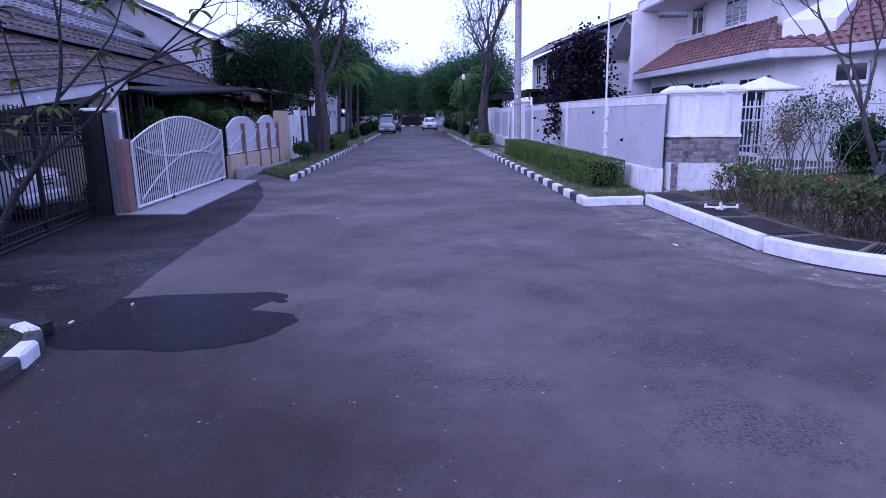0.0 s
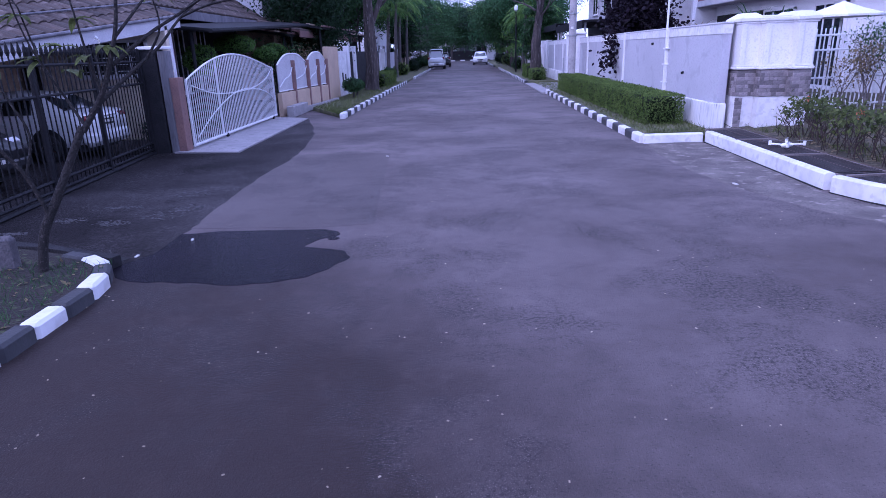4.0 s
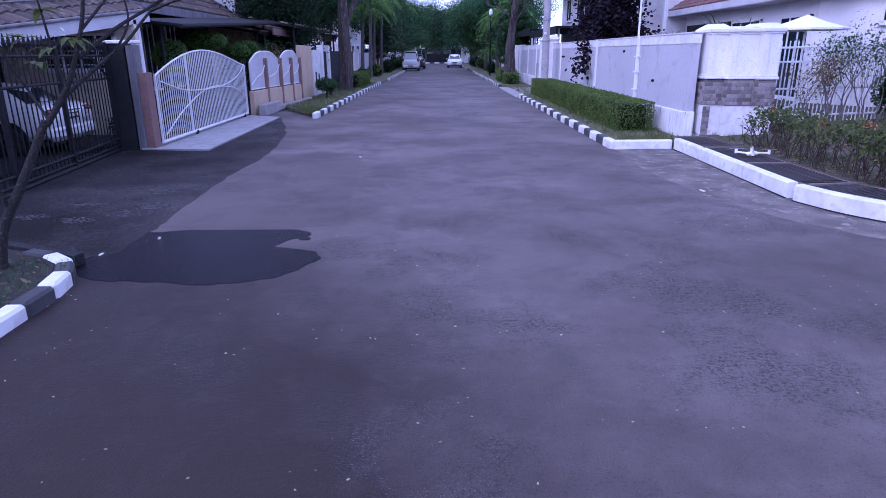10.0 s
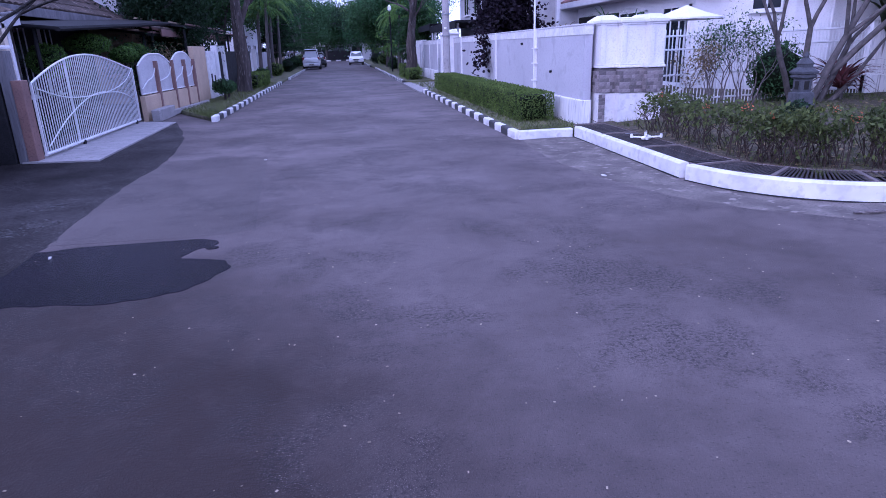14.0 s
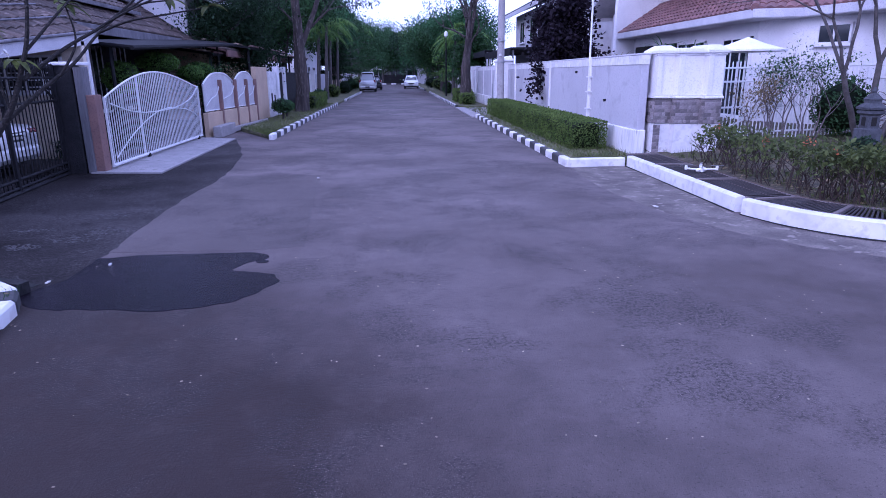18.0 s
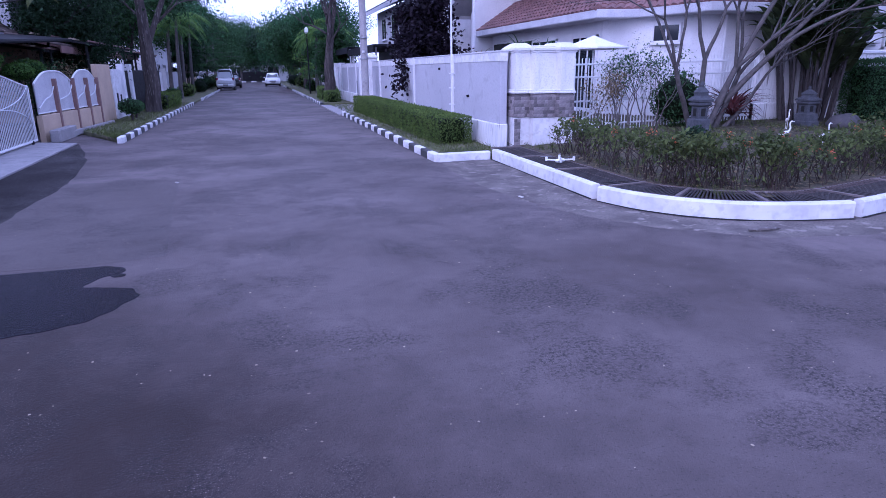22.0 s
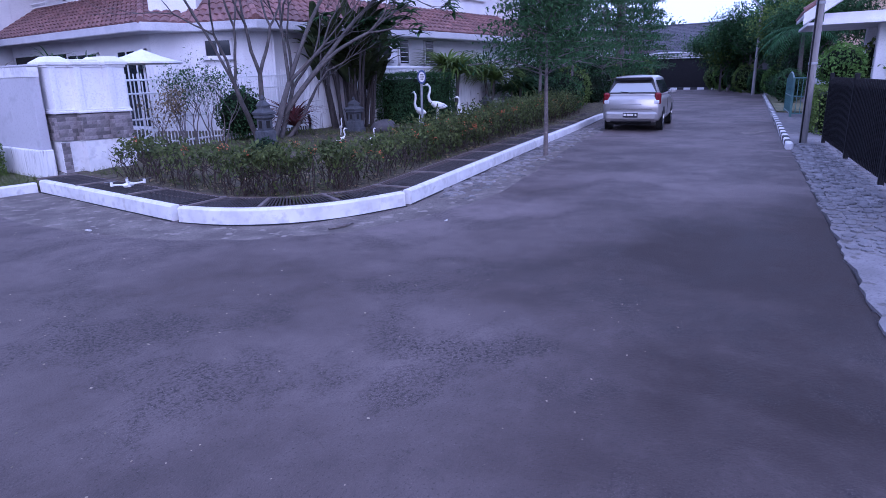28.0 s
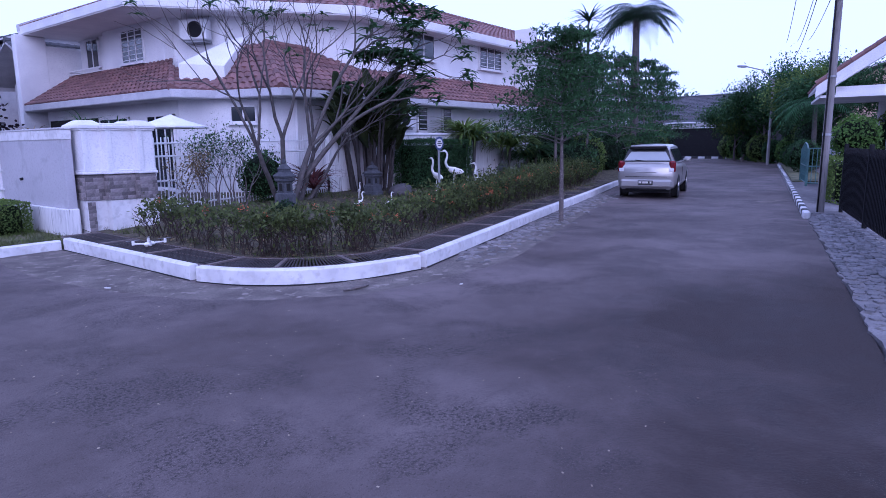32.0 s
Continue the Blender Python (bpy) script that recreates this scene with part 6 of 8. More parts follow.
for i, (x, y, s) in enumerate(((7.5, 12.0, 1.75), (8.1, 11.9, 1.6), (7.0, 11.7, 1.2))):
    tree("twiggy_shrub", (x, y, gz(x, y)), "twiggy open shrub before the picket fence", 50 + i, s * 1.05, 0.02, BARK, LEAF_DRY if i == 2 else LEAF, trunk=0.42, levels=3, kids=3, spread=0.45, per=4, cloud=0.09, size=0.06, stems=4, group="twiggy shrubs", category="shrub", lift=0.25)
ball_bush("round_shrub", (8.9, 12.1, gz(8.9, 12.1)), 0.58, "loose rounded green shrub", LEAF, 61, 1500, 0.07)
ball_bush("round_shrub", (6.85, 8.75, gz(6.85, 8.75)), 0.24, "grey-green low shrub in the hedge", LEAF_DARK, 62, 900, 0.06)
for i, (x, y) in enumerate(((22.2, 12.2), (24.4, 12.6), (26.8, 13.1), (29.2, 13.6), (31.5, 14.2))):
    ball_bush("round_shrub", (x, y, gz(x, y)), (0.8, 0.9, 1.2, 1.3, 1.4)[i], "dense dark green shrub", LEAF_DARK, 70 + i, 2600, 0.10, trunk_h=0.15, group="dense shrubs")
for i, (x, y, h) in enumerate(((5.9, 13.9, 2.5), (6.6, 14.3, 2.3), (7.3, 15.5, 2.6), (6.2, 17.5, 2.4), (6.0, 16.0, 2.2))):
    rosette("areca_plant", (x, y, 0.0), "arching palm-like plant behind the wall", LEAF_DRY if i % 2 else LEAF, 80 + i, 22, 0.75, 0.032, 1.6, 1.1, stem=h - 0.45, group="plants behind the wall")

# sapling by the kerb and the trees beyond it
tiered("sapling", (12.3, 6.25, 0.0), "slender roadside sapling with layered feathery leaves", 91, 3.9, 1.5, 0.44, LEAF, per=46, leaf_size=0.095, r0=0.05, tiers=9)
for i, (s, w, h, rr) in enumerate(((13.2, 1.9, 4.3, 1.4), (18.0, 2.0, 5.0, 1.8), (23, 1.8, 5.6, 1.9), (28, 2.4, 5.9, 2.0), (34, 2.2, 6.4, 2.2), (41, 2.4, 6.8, 2.3), (48, 2.8, 7.2, 2.5))):
    x, y = st(s, w)
    tiered("street_tree", (x, y, 0.1), "young street tree with layered feathery leaves", 100 + i, h, rr, 0.40 if i < 2 else 0.24, (LEAF, LEAF_BLUE, LEAF)[i % 3], "young street trees", per=30, leaf_size=0.13 if i < 3 else 0.18, r0=0.06, tiers=8)
for i, (a, w, r) in enumerate(((15.5, 2.5, 0.75), (17.6, 2.3, 0.85), (19.8, 2.6, 1.0), (22.4, 2.2, 0.9), (25, 2.6, 1.2), (28, 2.4, 1.1), (31.5, 2.6, 1.3), (35.5, 2.6, 1.3), (40, 2.8, 1.5), (45, 3.0, 1.6))):
    x, y = st(a, w)
    ball_bush("verge_bush", (x, y, 0.05), r, "loose dark green bush beyond the garden hedge", (LEAF_DARK, LEAF, LEAF_HEDGE)[i % 3], 700 + i, int(1900 * r), 0.11, trunk_h=0.1, group="verge bushes", squash=0.95)
# dark purple tree hanging over the wall
pt = tree("purple_leaf_tree", (6.3, 21.5, 0.0), "tree with blackish purple round leaves over the wall", 120, 5.9, 0.09, BARK_DARK, LEAF_PURPLE, trunk=0.34, levels=3, kids=4, spread=0.34, per=120, cloud=0.30, size=0.125, lift=0.25, shrink=0.60, aspect=1.2)
rp = np.random.default_rng(121)
hang = np.concatenate([np.array((4.55 - 0.1 * k, 21.0 - 0.12 * k, 2.5 - 0.27 * k)) + rp.normal(size=(70, 3)) * np.array((0.16, 0.22, 0.16)) for k in range(6)]) - np.array((5.9, 21.5, 0))
part("hanging_spray", B().leaves(hang, 0.13, rp, 1.2, rounded=True), LEAF_PURPLE, pt, kind="stuff")
part("hanging_limb", B().tube([(0, 0, 2.0), (-0.9, -0.3, 2.6), (-1.4, -0.6, 2.2), (-1.7, -1.0, 1.2)], [0.04, 0.03, 0.02, 0.008], 6), BARK_DARK, pt)
# ---- poles ----
up = thing("utility_pole", (4.2, 25.6, 0), "weathered grey concrete utility pole in the hedge", "utility pole")
part("shaft", B().tube([(0, 0, -0.1), (0, 0, 9.5)], [0.15, 0.11], 14), CONCRETE, up, smooth=True)
for z in (2.1, 2.9):
    part("band", B().lathe([(0.16, z), (0.165, z), (0.165, z + 0.05), (0.16, z + 0.05)], n=14), GREY_METAL, up)
part("tag", B().box((-0.05, -0.155, 2.4), (0.1, 0.02, 0.08)), WHITE, up)
tp = thing("vent_pole", (4.70, 15.4, 0.5), "thin white pole clamped to the wall", "pole")
part("shaft", B().tube([(0, 0, 0), (0, 0, 3.75)], 0.024, 8), WHITE_METAL, tp)
for z in (0.35, 0.75, 1.1):
    part("clamp", B().box((0.02, 0, z), (0.1, 0.26, 0.03)), WHITE_METAL, tp)
rp_ = thing("utility_pole", (17.0, 1.86, 0), "brown-grey concrete utility pole on the pavement", "utility pole")
part("shaft", B().tube([(0, 0, -0.1), (0.02, 0, 9.5)], [0.088, 0.072], 14), POLE_GREY, rp_, smooth=True)
part("conduit", B().tube([(-0.115, 0.04, 0), (-0.105, 0.04, 9)], 0.02, 7), BLACK_METAL, rp_)
for z in (1.8, 3.1):
    part("band", B().lathe([(0.085, z), (0.094, z), (0.094, z + 0.05), (0.085, z + 0.05)], n=14), GREY_METAL, rp_)
part("crossarm", B().box((0, 0, 8.6), (0.1, 1.8, 0.1), bevel=0.01), GREY_METAL, rp_)


def wire(a, b, sag, label):
    a, b = Vector(a), Vector(b)
    pts = [a.lerp(b, t) - Vector((0, 0, sag * 4 * t * (1 - t))) for t in [i / 16 for i in range(17)]]
    w = thing("overhead_cable", tuple(a), label, "cable", "overhead cables")
    part("strand", B().tube([p - a for p in pts], 0.016, 5), BLACK_METAL, w)


for dy, z in ((-0.7, 8.65), (0.0, 8.65), (0.7, 8.65), (0.1, 7.6)):
    wire((17.6, 1.78 + dy, z), (52, 8.0 + dy, z), 0.7, "black sagging overhead cable between street poles")
    wire((17.6, 1.78 + dy, z), (-22, -6 + dy, z), 0.8, "black sagging overhead cable between street poles")
sl = thing("street_lamp", (49.5, 8.9, 0), "tall grey street lamp with an arm over the road", "street lamp")
part("post", B().tube([(0, 0, -0.1), (0, 0, 5.9)], [0.11, 0.07], 10), CONCRETE, sl)
part("arm", B().tube([(0, 0, 5.8), (-0.8, 0.6, 6.5), (-2.2, 1.4, 6.7)], 0.04, 7), GREY_METAL, sl)
part("lamp_head", B().box((-2.5, 1.55, 6.68), (0.7, 0.24, 0.14), -30, 0.04), GREY_METAL, sl)

# ---- clipped hedges on the verges ----
clipped("verge_hedge", (4.1, 19.5, 0.1), (0.75, 12.6, 0.60), "clipped box hedge along the wall verge", LEAF_HEDGE, 201, 44000, 0.042)
clipped("verge_hedge", (3.8, 34.2, 0.1), (0.7, 1.4, 0.55), "small clipped hedge below the street tree", LEAF_HEDGE, 202, 1800, 0.07)
clipped("verge_hedge", (3.9, 37.5, 0.1), (0.9, 2.6, 0.7), "loose clipped hedge below the street tree", LEAF_HEDGE, 203, 2600, 0.08)
clipped("verge_hedge", (-4.3, 33.5, 0.1), (0.9, 5.0, 0.65), "clipped hedge behind the street tree", LEAF_HEDGE, 204, 4500, 0.07)
ball_bush("topiary_bush", (-4.25, 24.2, 0.1), 0.42, "flat-topped clipped bush on a short stem", LEAF, 205, 1300, 0.06, trunk_h=0.22, squash=0.62)
ball_bush("topiary_bush", (-4.35, 25.6, 0.1), 0.34, "flat-topped clipped bush on a short stem", LEAF, 206, 900, 0.06, trunk_h=0.2, squash=0.62)

# ---- left side: fence, gate, walls ----
bf = thing("black_fence", (0, 0, 0), "tall black wrought-iron sliding fence with spear tips", "fence")
A_, Z_ = Vector((-5.14, 5.8, 0)), Vector((-5.88, 11.55, 0))
bar = B().box((0, 0, 0.93), (0.016, 0.016, 1.72), bevel=0.003)
bar.lathe([(0.012, 1.79), (0.028, 1.84), (0.004, 1.96)], n=6)
bar = bar.mesh("bar", BLACK_METAL)
nb = 46
for i in range(nb):
    p = A_.lerp(Z_, i / (nb - 1))
    piece("bar", bar, bf, (p.x, p.y, 0), 2)
for z in (0.1, 0.22, 1.3, 1.68):
    part("rail", B().tube([A_ + Vector((0, 0, z)), Z_ + Vector((0, 0, z))], 0.022, 6), BLACK_METAL, bf)
for t in (0.0, 0.36, 0.66, 1.0):
    p = A_.lerp(Z_, t)
    part("post", B().box((p.x, p.y, 0.95), (0.06, 0.06, 1.9), bevel=0.008), BLACK_METAL, bf)
part("brace", B().tube([Z_ + Vector((0, -0.05, 1.3)), Z_ + Vector((0, -0.5, 1.62))], 0.02, 6), BLACK_METAL, bf)
part("track", B().tube([A_ + Vector((0, 0, 0.03)), Z_ + Vector((0, 0, 0.03))], 0.035, 6), BLACK_METAL, bf)

dp = thing("gate_post", (-5.78, 11.75, 0), "dark stone-clad gate post with a pale cap", "gate post")
part("shaft", B().box((0, 0, 0.93), (0.38, 0.34, 1.9), bevel=0.012), DARK_STONE, dp)
part("side_strip", B().box((0.28, 0.0, 0.93), (0.13, 0.3, 1.86), bevel=0.012), EAVE_GREY, dp, "pale rendered side")
part("cap", B().box((0.05, 0, 1.91), (0.60, 0.42, 0.06), bevel=0.012), WHITE, dp)
br = thing("gate_post", (-5.36, 11.78, 0), "plain brown rendered gate post", "gate post")
part("shaft", B().box((0, 0, 0.68), (0.16, 0.26, 1.4), bevel=0.01), BROWN, br)

gt = thing("white_gate", (0, 0, 0), "white arched sliding gate of thin metal bars", "gate")
G0, G1 = Vector((-5.26, 11.95, 0)), Vector((-5.40, 17.95, 0))
gy = math.degrees(math.atan2((G1 - G0).y, (G1 - G0).x))


def arch(t):
    return 1.32 + 0.42 * math.sin(math.pi * min(1, (t ** 0.85))) ** 1.15 + 0.08 * t


unit_bar = B().box((0, 0, 0.5), (0.015, 0.015, 1.0)).mesh("bar", WHITE_METAL)
ng = 58
for i in range(ng):
    t = i / (ng - 1)
    p = G0.lerp(G1, t)
    piece("bar", unit_bar, gt, (p.x, p.y, 0.1), gy, (1, 1, arch(t) - 0.1))
part("top_rail", B().tube([G0.lerp(G1, t) + Vector((0, 0, arch(t))) for t in [i / 30 for i in range(31)]], 0.018, 7), WHITE_METAL, gt)
part("bottom_rail", B().tube([G0 + Vector((0, 0, 0.1)), G1 + Vector((0, 0, 0.1))], 0.03, 7), WHITE_METAL, gt)
for t in (0.0, 0.27, 1.0):
    p = G0.lerp(G1, t)
    part("upright", B().box((p.x, p.y, 0.08 + (arch(t) - 0.08) / 2), (0.036, 0.036, arch(t) - 0.08), gy), WHITE_METAL, gt)
off = Vector((0.03, 0, 0))
for pts in ([(0.02, 1.22), (0.25, 0.98), (0.6, 0.95), (0.85, 1.12), (0.98, 1.42)], [(0.02, 0.22), (0.2, 0.62), (0.42, 0.92), (0.6, 0.98)], [(0.55, 0.96), (0.75, 0.9), (0.9, 0.72), (0.98, 0.5)]):
    part("scroll", B().tube(smoothed([G0.lerp(G1, t) + off + Vector((0, 0, z)) for t, z in pts], 5), 0.012, 6), WHITE_METAL, gt)
for t in (0.3, 0.93):
    p = G0.lerp(G1, t)
    part("roller", B().lathe([(0.05, -0.02), (0.05, 0.02)], n=12, m=Matrix.Translation((p.x + 0.02, p.y, 0.07)) @ Matrix.Rotation(radians(90), 4, "Y")), BLACK_METAL, gt)

fw = thing("front_wall", (0, 0, 0), "low beige wall with brown posts and white arched panels", "wall", kind="structure")
posts = [Vector((-5.36, 18.3, 0)), Vector((-5.28, 19.6, 0)), Vector((-5.18, 21.0, 0)), Vector((-5.08, 22.1, 0)), Vector((-5.0, 23.1, 0))]
for i, p in enumerate(posts[1:]):
    part("post", B().box((p.x + 0.03, p.y, 0.78), (0.13, 0.13, 1.58), bevel=0.01), BROWN, fw)
tops = (1.45, 1.76, 1.48, 1.8, 1.5)
for i, (a, b) in enumerate(zip(posts, posts[1:])):
    d = b - a
    m = (a + b) / 2
    yaw = math.degrees(math.atan2(d.y, d.x))
    part("low_wall", B().box((m.x, m.y, 0.33), (d.length, 0.14, 0.68), yaw, 0.01), BEIGE, fw)
    pn = part("panel_frame", B().tube([a.lerp(b, t) + Vector((0, 0, tops[i] * (1 - t) + tops[i + 1] * t + 0.10 * math.sin(math.pi * t))) for t in [k / 10 for k in range(11)]], 0.024, 6), WHITE_METAL, fw)
    part("lower_rail", B().tube([a + Vector((0, 0, 0.72)), b + Vector((0, 0, 0.72))], 0.02, 6), WHITE_METAL, pn)
    sh = B()
    for k in range(10):
        t0, t1 = k / 10, (k + 1) / 10
        h0 = tops[i] * (1 - t0) + tops[i + 1] * t0 + 0.10 * math.sin(math.pi * t0)
        h1 = tops[i] * (1 - t1) + tops[i + 1] * t1 + 0.10 * math.sin(math.pi * t1)
        p, q = a.lerp(b, t0), a.lerp(b, t1)
        o = Vector((-0.02, 0, 0))
        sh.add([p + Vector((0, 0, 0.72)), q + Vector((0, 0, 0.72)), q + Vector((0, 0, h1)), p + Vector((0, 0, h0)), p + o + Vector((0, 0, 0.72)), q + o + Vector((0, 0, 0.72)), q + o + Vector((0, 0, h1)), p + o + Vector((0, 0, h0))], [(0, 1, 2, 3), (7, 6, 5, 4), (3, 2, 6, 7)])
    part("panel_sheet", sh, FASCIA, pn, "pale translucent panel sheet")
    part("panel_curve", B().tube(smoothed([a.lerp(b, t) + Vector((0.03, 0, z)) for t, z in ((0.02, 0.85 if i % 2 == 0 else 1.0), (0.4, 1.05), (0.75, 1.15), (0.98, 1.4))], 5), 0.016, 5), WHITE_METAL, pn)
part("garden_step", B().box((-5.05, 19.0, 0.15), (0.22, 1.7, 0.32), bevel=0.02), CONCRETE, fw, "mottled concrete trough")
part("edge_kerb", B().box((-4.85, 21.5, 0.1), (0.1, 4.0, 0.16), 176 - 90 + 90, 0.015), CONCRETE, fw)
w2 = thing("gate_wall", (0, 0, 0), "pale beige gate wall with a dark metal door", "wall", kind="structure")
part("wall_face", B().box((-5.0, 24.2, 0.98), (0.16, 2.0, 2.0), bevel=0.01), BEIGE, w2)
part("wall_face", B().box((-4.95, 25.9, 0.9), (0.16, 1.5, 1.85), bevel=0.01), WHITE_WORN, w2)
part("pier", B().box((-4.9, 26.9, 1.0), (0.22, 0.35, 2.05), bevel=0.01), WHITE, w2)
part("metal_door", B().box((-4.92, 27.7, 0.9), (0.05, 1.25, 1.75), bevel=0.01), BLACK_METAL, w2)
part("pier", B().box((-4.9, 28.5, 1.0), (0.22, 0.4, 2.05), bevel=0.01), WHITE, w2)
part("letter_slot", B().box((-4.87, 25.6, 0.75), (0.03, 0.22, 0.5)), BLACK_METAL, w2)
part("letter_slot", B().box((-4.87, 26.2, 0.7), (0.03, 0.2, 0.45)), BLACK_METAL, w2)
part("wall_face", B().box((-5.0, 33, 0.9), (0.16, 8.6, 1.8), bevel=0.01), DARK_STONE, w2)

# ---- left houses ----
def gable_house(name, label, x0, x1, y0, y1, eave, rise, wall, tile, over=0.7, along="y", trim=None):
    """House by its plan box; the roof ridge runs along y or x."""
    h = thing(name, (0, 0, 0), label, "house")
    part("wall", B().box(((x0 + x1) / 2, (y0 + y1) / 2, eave / 2), (x1 - x0, y1 - y0, eave), bevel=0.01), wall, h)
    X0, X1, Y0, Y1 = x0 - over, x1 + over, y0 - over, y1 + over
    if along == "y":
        xm = (x0 + x1) / 2
        sl_ = [((X1, Y0, eave), (X1, Y1, eave), (xm, Y0, eave + rise), (xm, Y1, eave + rise)), ((X0, Y1, eave), (X0, Y0, eave), (xm, Y1, eave + rise), (xm, Y0, eave + rise))]
        ga = [[(x0, y, eave), (x1, y, eave), (xm, y, eave + rise * 0.9)] for y in (y0 + 0.05, y1 - 0.05)]
    else:
        ym = (y0 + y1) / 2
        sl_ = [((X0, Y0, eave), (X1, Y0, eave), (X0, ym, eave + rise), (X1, ym, eave + rise)), ((X1, Y1, eave), (X0, Y1, eave), (X1, ym, eave + rise), (X0, ym, eave + rise))]
        ga = [[(x, y0, eave), (x, y1, eave), (x, ym, eave + rise * 0.9)] for x in (x0 + 0.05, x1 - 0.05)]
    for p0, p1, q0, q1 in sl_:
        r = part("roof", slab(p0, p1, q0, q1, 0.08), trim or FASCIA, h)
        part("roof_tiles", tiled(p0, p1, q0, q1, 0.32, 0.42), tile, r, kind="stuff")
        a, b = Vector(p0), Vector(p1)
        part("fascia", B().box((a + b) / 2 - Vector((0, 0, 0.12)), ((b - a).length, 0.06, 0.24), math.degrees(math.atan2((b - a).y, (b - a).x)), 0.01), trim or FASCIA, h)
    part("ridge_tiles", ridge(Vector(sl_[0][2]) + Vector((0, 0, 0.05)), Vector(sl_[0][3]) + Vector((0, 0, 0.05)), 0.12), tile, h)
    for g in ga:
        part("gable", B().add(g, [(0, 1, 2)]), wall, h)
    return h


lh = thing("left_house", (0, 0, 0), "single-storey house with a low brown tiled carport roof", "house")
part("wall", B().box((-12.8, 7.6, 1.3), (6.4, 13.0, 2.6), bevel=0.01), BEIGE, lh)
le, lt = ((-6.45, 5.6, 1.62), (-6.45, 14.7, 2.62)), ((-9.9, 5.6, 3.05), (-9.9, 14.7, 4.05))
lr = part("carport_roof", slab(*le, *lt, 0.10), BROWN, lh)
part("roof_tiles", tiled(*le, *lt, 0.3, 0.36), TILE_BROWN, lr, kind="stuff")
part("batten_edge", slab((-6.40, 5.6, 1.66), (-6.40, 14.7, 2.66), (-6.46, 5.6, 1.66), (-6.46, 14.7, 2.66), 0.27), FASCIA, lr, "pale painted fascia board")
part("gutter", B().tube([(-6.37, 5.6, 1.64), (-6.37, 14.7, 2.64)], 0.03, 8), EAVE_GREY, lr)
part("rear_roof", slab((-9.9, 5.6, 3.05), (-9.9, 14.7, 4.05), (-16.0, 5.6, 2.2), (-16.0, 14.7, 3.2), 0.10), TILE_BROWN, lh)
for k in range(5):  # lapped pale edges of the courses
    f = 0.16 + 0.17 * k
    a, b = Vector(le[0]).lerp(Vector(lt[0]), f), Vector(le[1]).lerp(Vector(lt[1]), f)
    part("course_edge", B().tube([a.lerp(b, 0.02 + 0.05 * (k % 3)) + Vector((0, 0, 0.09)), b + Vector((0, 0, 0.09))], 0.022, 5), EAVE_GREY, lr)
part("carport_column", B().box((-6.62, 14.45, 1.25), (0.13, 0.13, 2.5), bevel=0.01), WHITE, lh)
part("carport_column", B().box((-6.62, 6.2, 0.8), (0.13, 0.13, 1.6), bevel=0.01), WHITE, lh)
part("carport_floor", B().box((-7.9, 7.0, 0.03), (3.3, 12.5, 0.06)), ASPHALT_DARK, lh)
part("side_wall", B().box((-8.0, 13.95, 1.2), (3.2, 0.14, 2.4), bevel=0.01), CREAM, lh)
window(lh, (-7.6, 13.87, 1.75), 1.5, 0.7, 0, 4, frame=WHITE, bars=True)
lh2 = gable_house("left_house", "house with a steep grey tiled roof behind topiary", -16.0, -8.9, 15.6, 25.5, 3.0, 3.0, DARK_STONE, TILE_BROWN, 1.1, trim=EAVE_GREY)
for k, (f0, f1, y0, y1) in enumerate(((0.16, 0.42, 14.2, 23.0), (0.36, 0.66, 14.0, 25.0), (0.60, 0.92, 13.8, 26.8))):
    lo, hi = Vector((-7.8, 0, 3.0)).lerp(Vector((-12.45, 0, 6.0)), f0), Vector((-7.8, 0, 3.0)).lerp(Vector((-12.45, 0, 6.0)), f1)
    up = 0.24
    tier = part("roof_tier", slab((lo.x, y0, lo.z + up), (lo.x, y1, lo.z + up), (hi.x, y0, hi.z + 0.06), (hi.x, y1, hi.z + 0.06), 0.06), EAVE_GREY, lh2, "stepped roof tier with a pale edge")
    part("roof_tiles", tiled((lo.x, y0, lo.z + up + 0.01), (lo.x, y1, lo.z + up + 0.01), (hi.x, y0, hi.z + 0.07), (hi.x, y1, hi.z + 0.07), 0.32, 0.42), TILE_PALE if k else TILE_BROWN, tier, kind="stuff")
    part("tier_edge", B().box((lo.x + 0.03, (y0 + y1) / 2, lo.z + up - 0.02), (0.05, y1 - y0, 0.11), bevel=0.01), EAVE_GREY, tier)
gable_house("left_house", "pale two-storey house behind the carports", -15.0, -8.0, 26.2, 31.5, 4.7, 1.9, FASCIA, TILE_PALE, 0.8, trim=WHITE)
for y in (18.3, 20.0, 21.7):
    window(lh2, (-8.88, y, 1.7), 0.7, 2.0, 90, 2, frame=WHITE)
part("porch_wall", B().box((-9.4, 15.4, 1.45), (0.2, 3.6, 2.9), bevel=0.01), DARK_STONE, lh2)
for y in (14.2, 15.0, 15.8, 16.6):
    part("porch_column", B().box((-9.1, y, 1.45), (0.14, 0.14, 2.9), bevel=0.01), WHITE, lh2)
aw = thing("carport_awning", (0, 0, 0), "dark curved carport awning on thin black posts", "awning")
AY0, AY1, AT = 14.9, 24.4, 0.048


def awning_z(t, y):
    return 2.50 - 0.15 * t ** 2.4 + AT * (y - AY0)


rings = []
for t in [i / 8 for i in range(9)]:
    x = -8.6 + 2.8 * t
    rings.append([(x, AY0, awning_z(t, AY0)), (x, AY1, awning_z(t, AY1)), (x, AY1, awning_z(t, AY1) - 0.05), (x, AY0, awning_z(t, AY0) - 0.05)])
part("canopy", B().skin(rings), AWNING, aw)
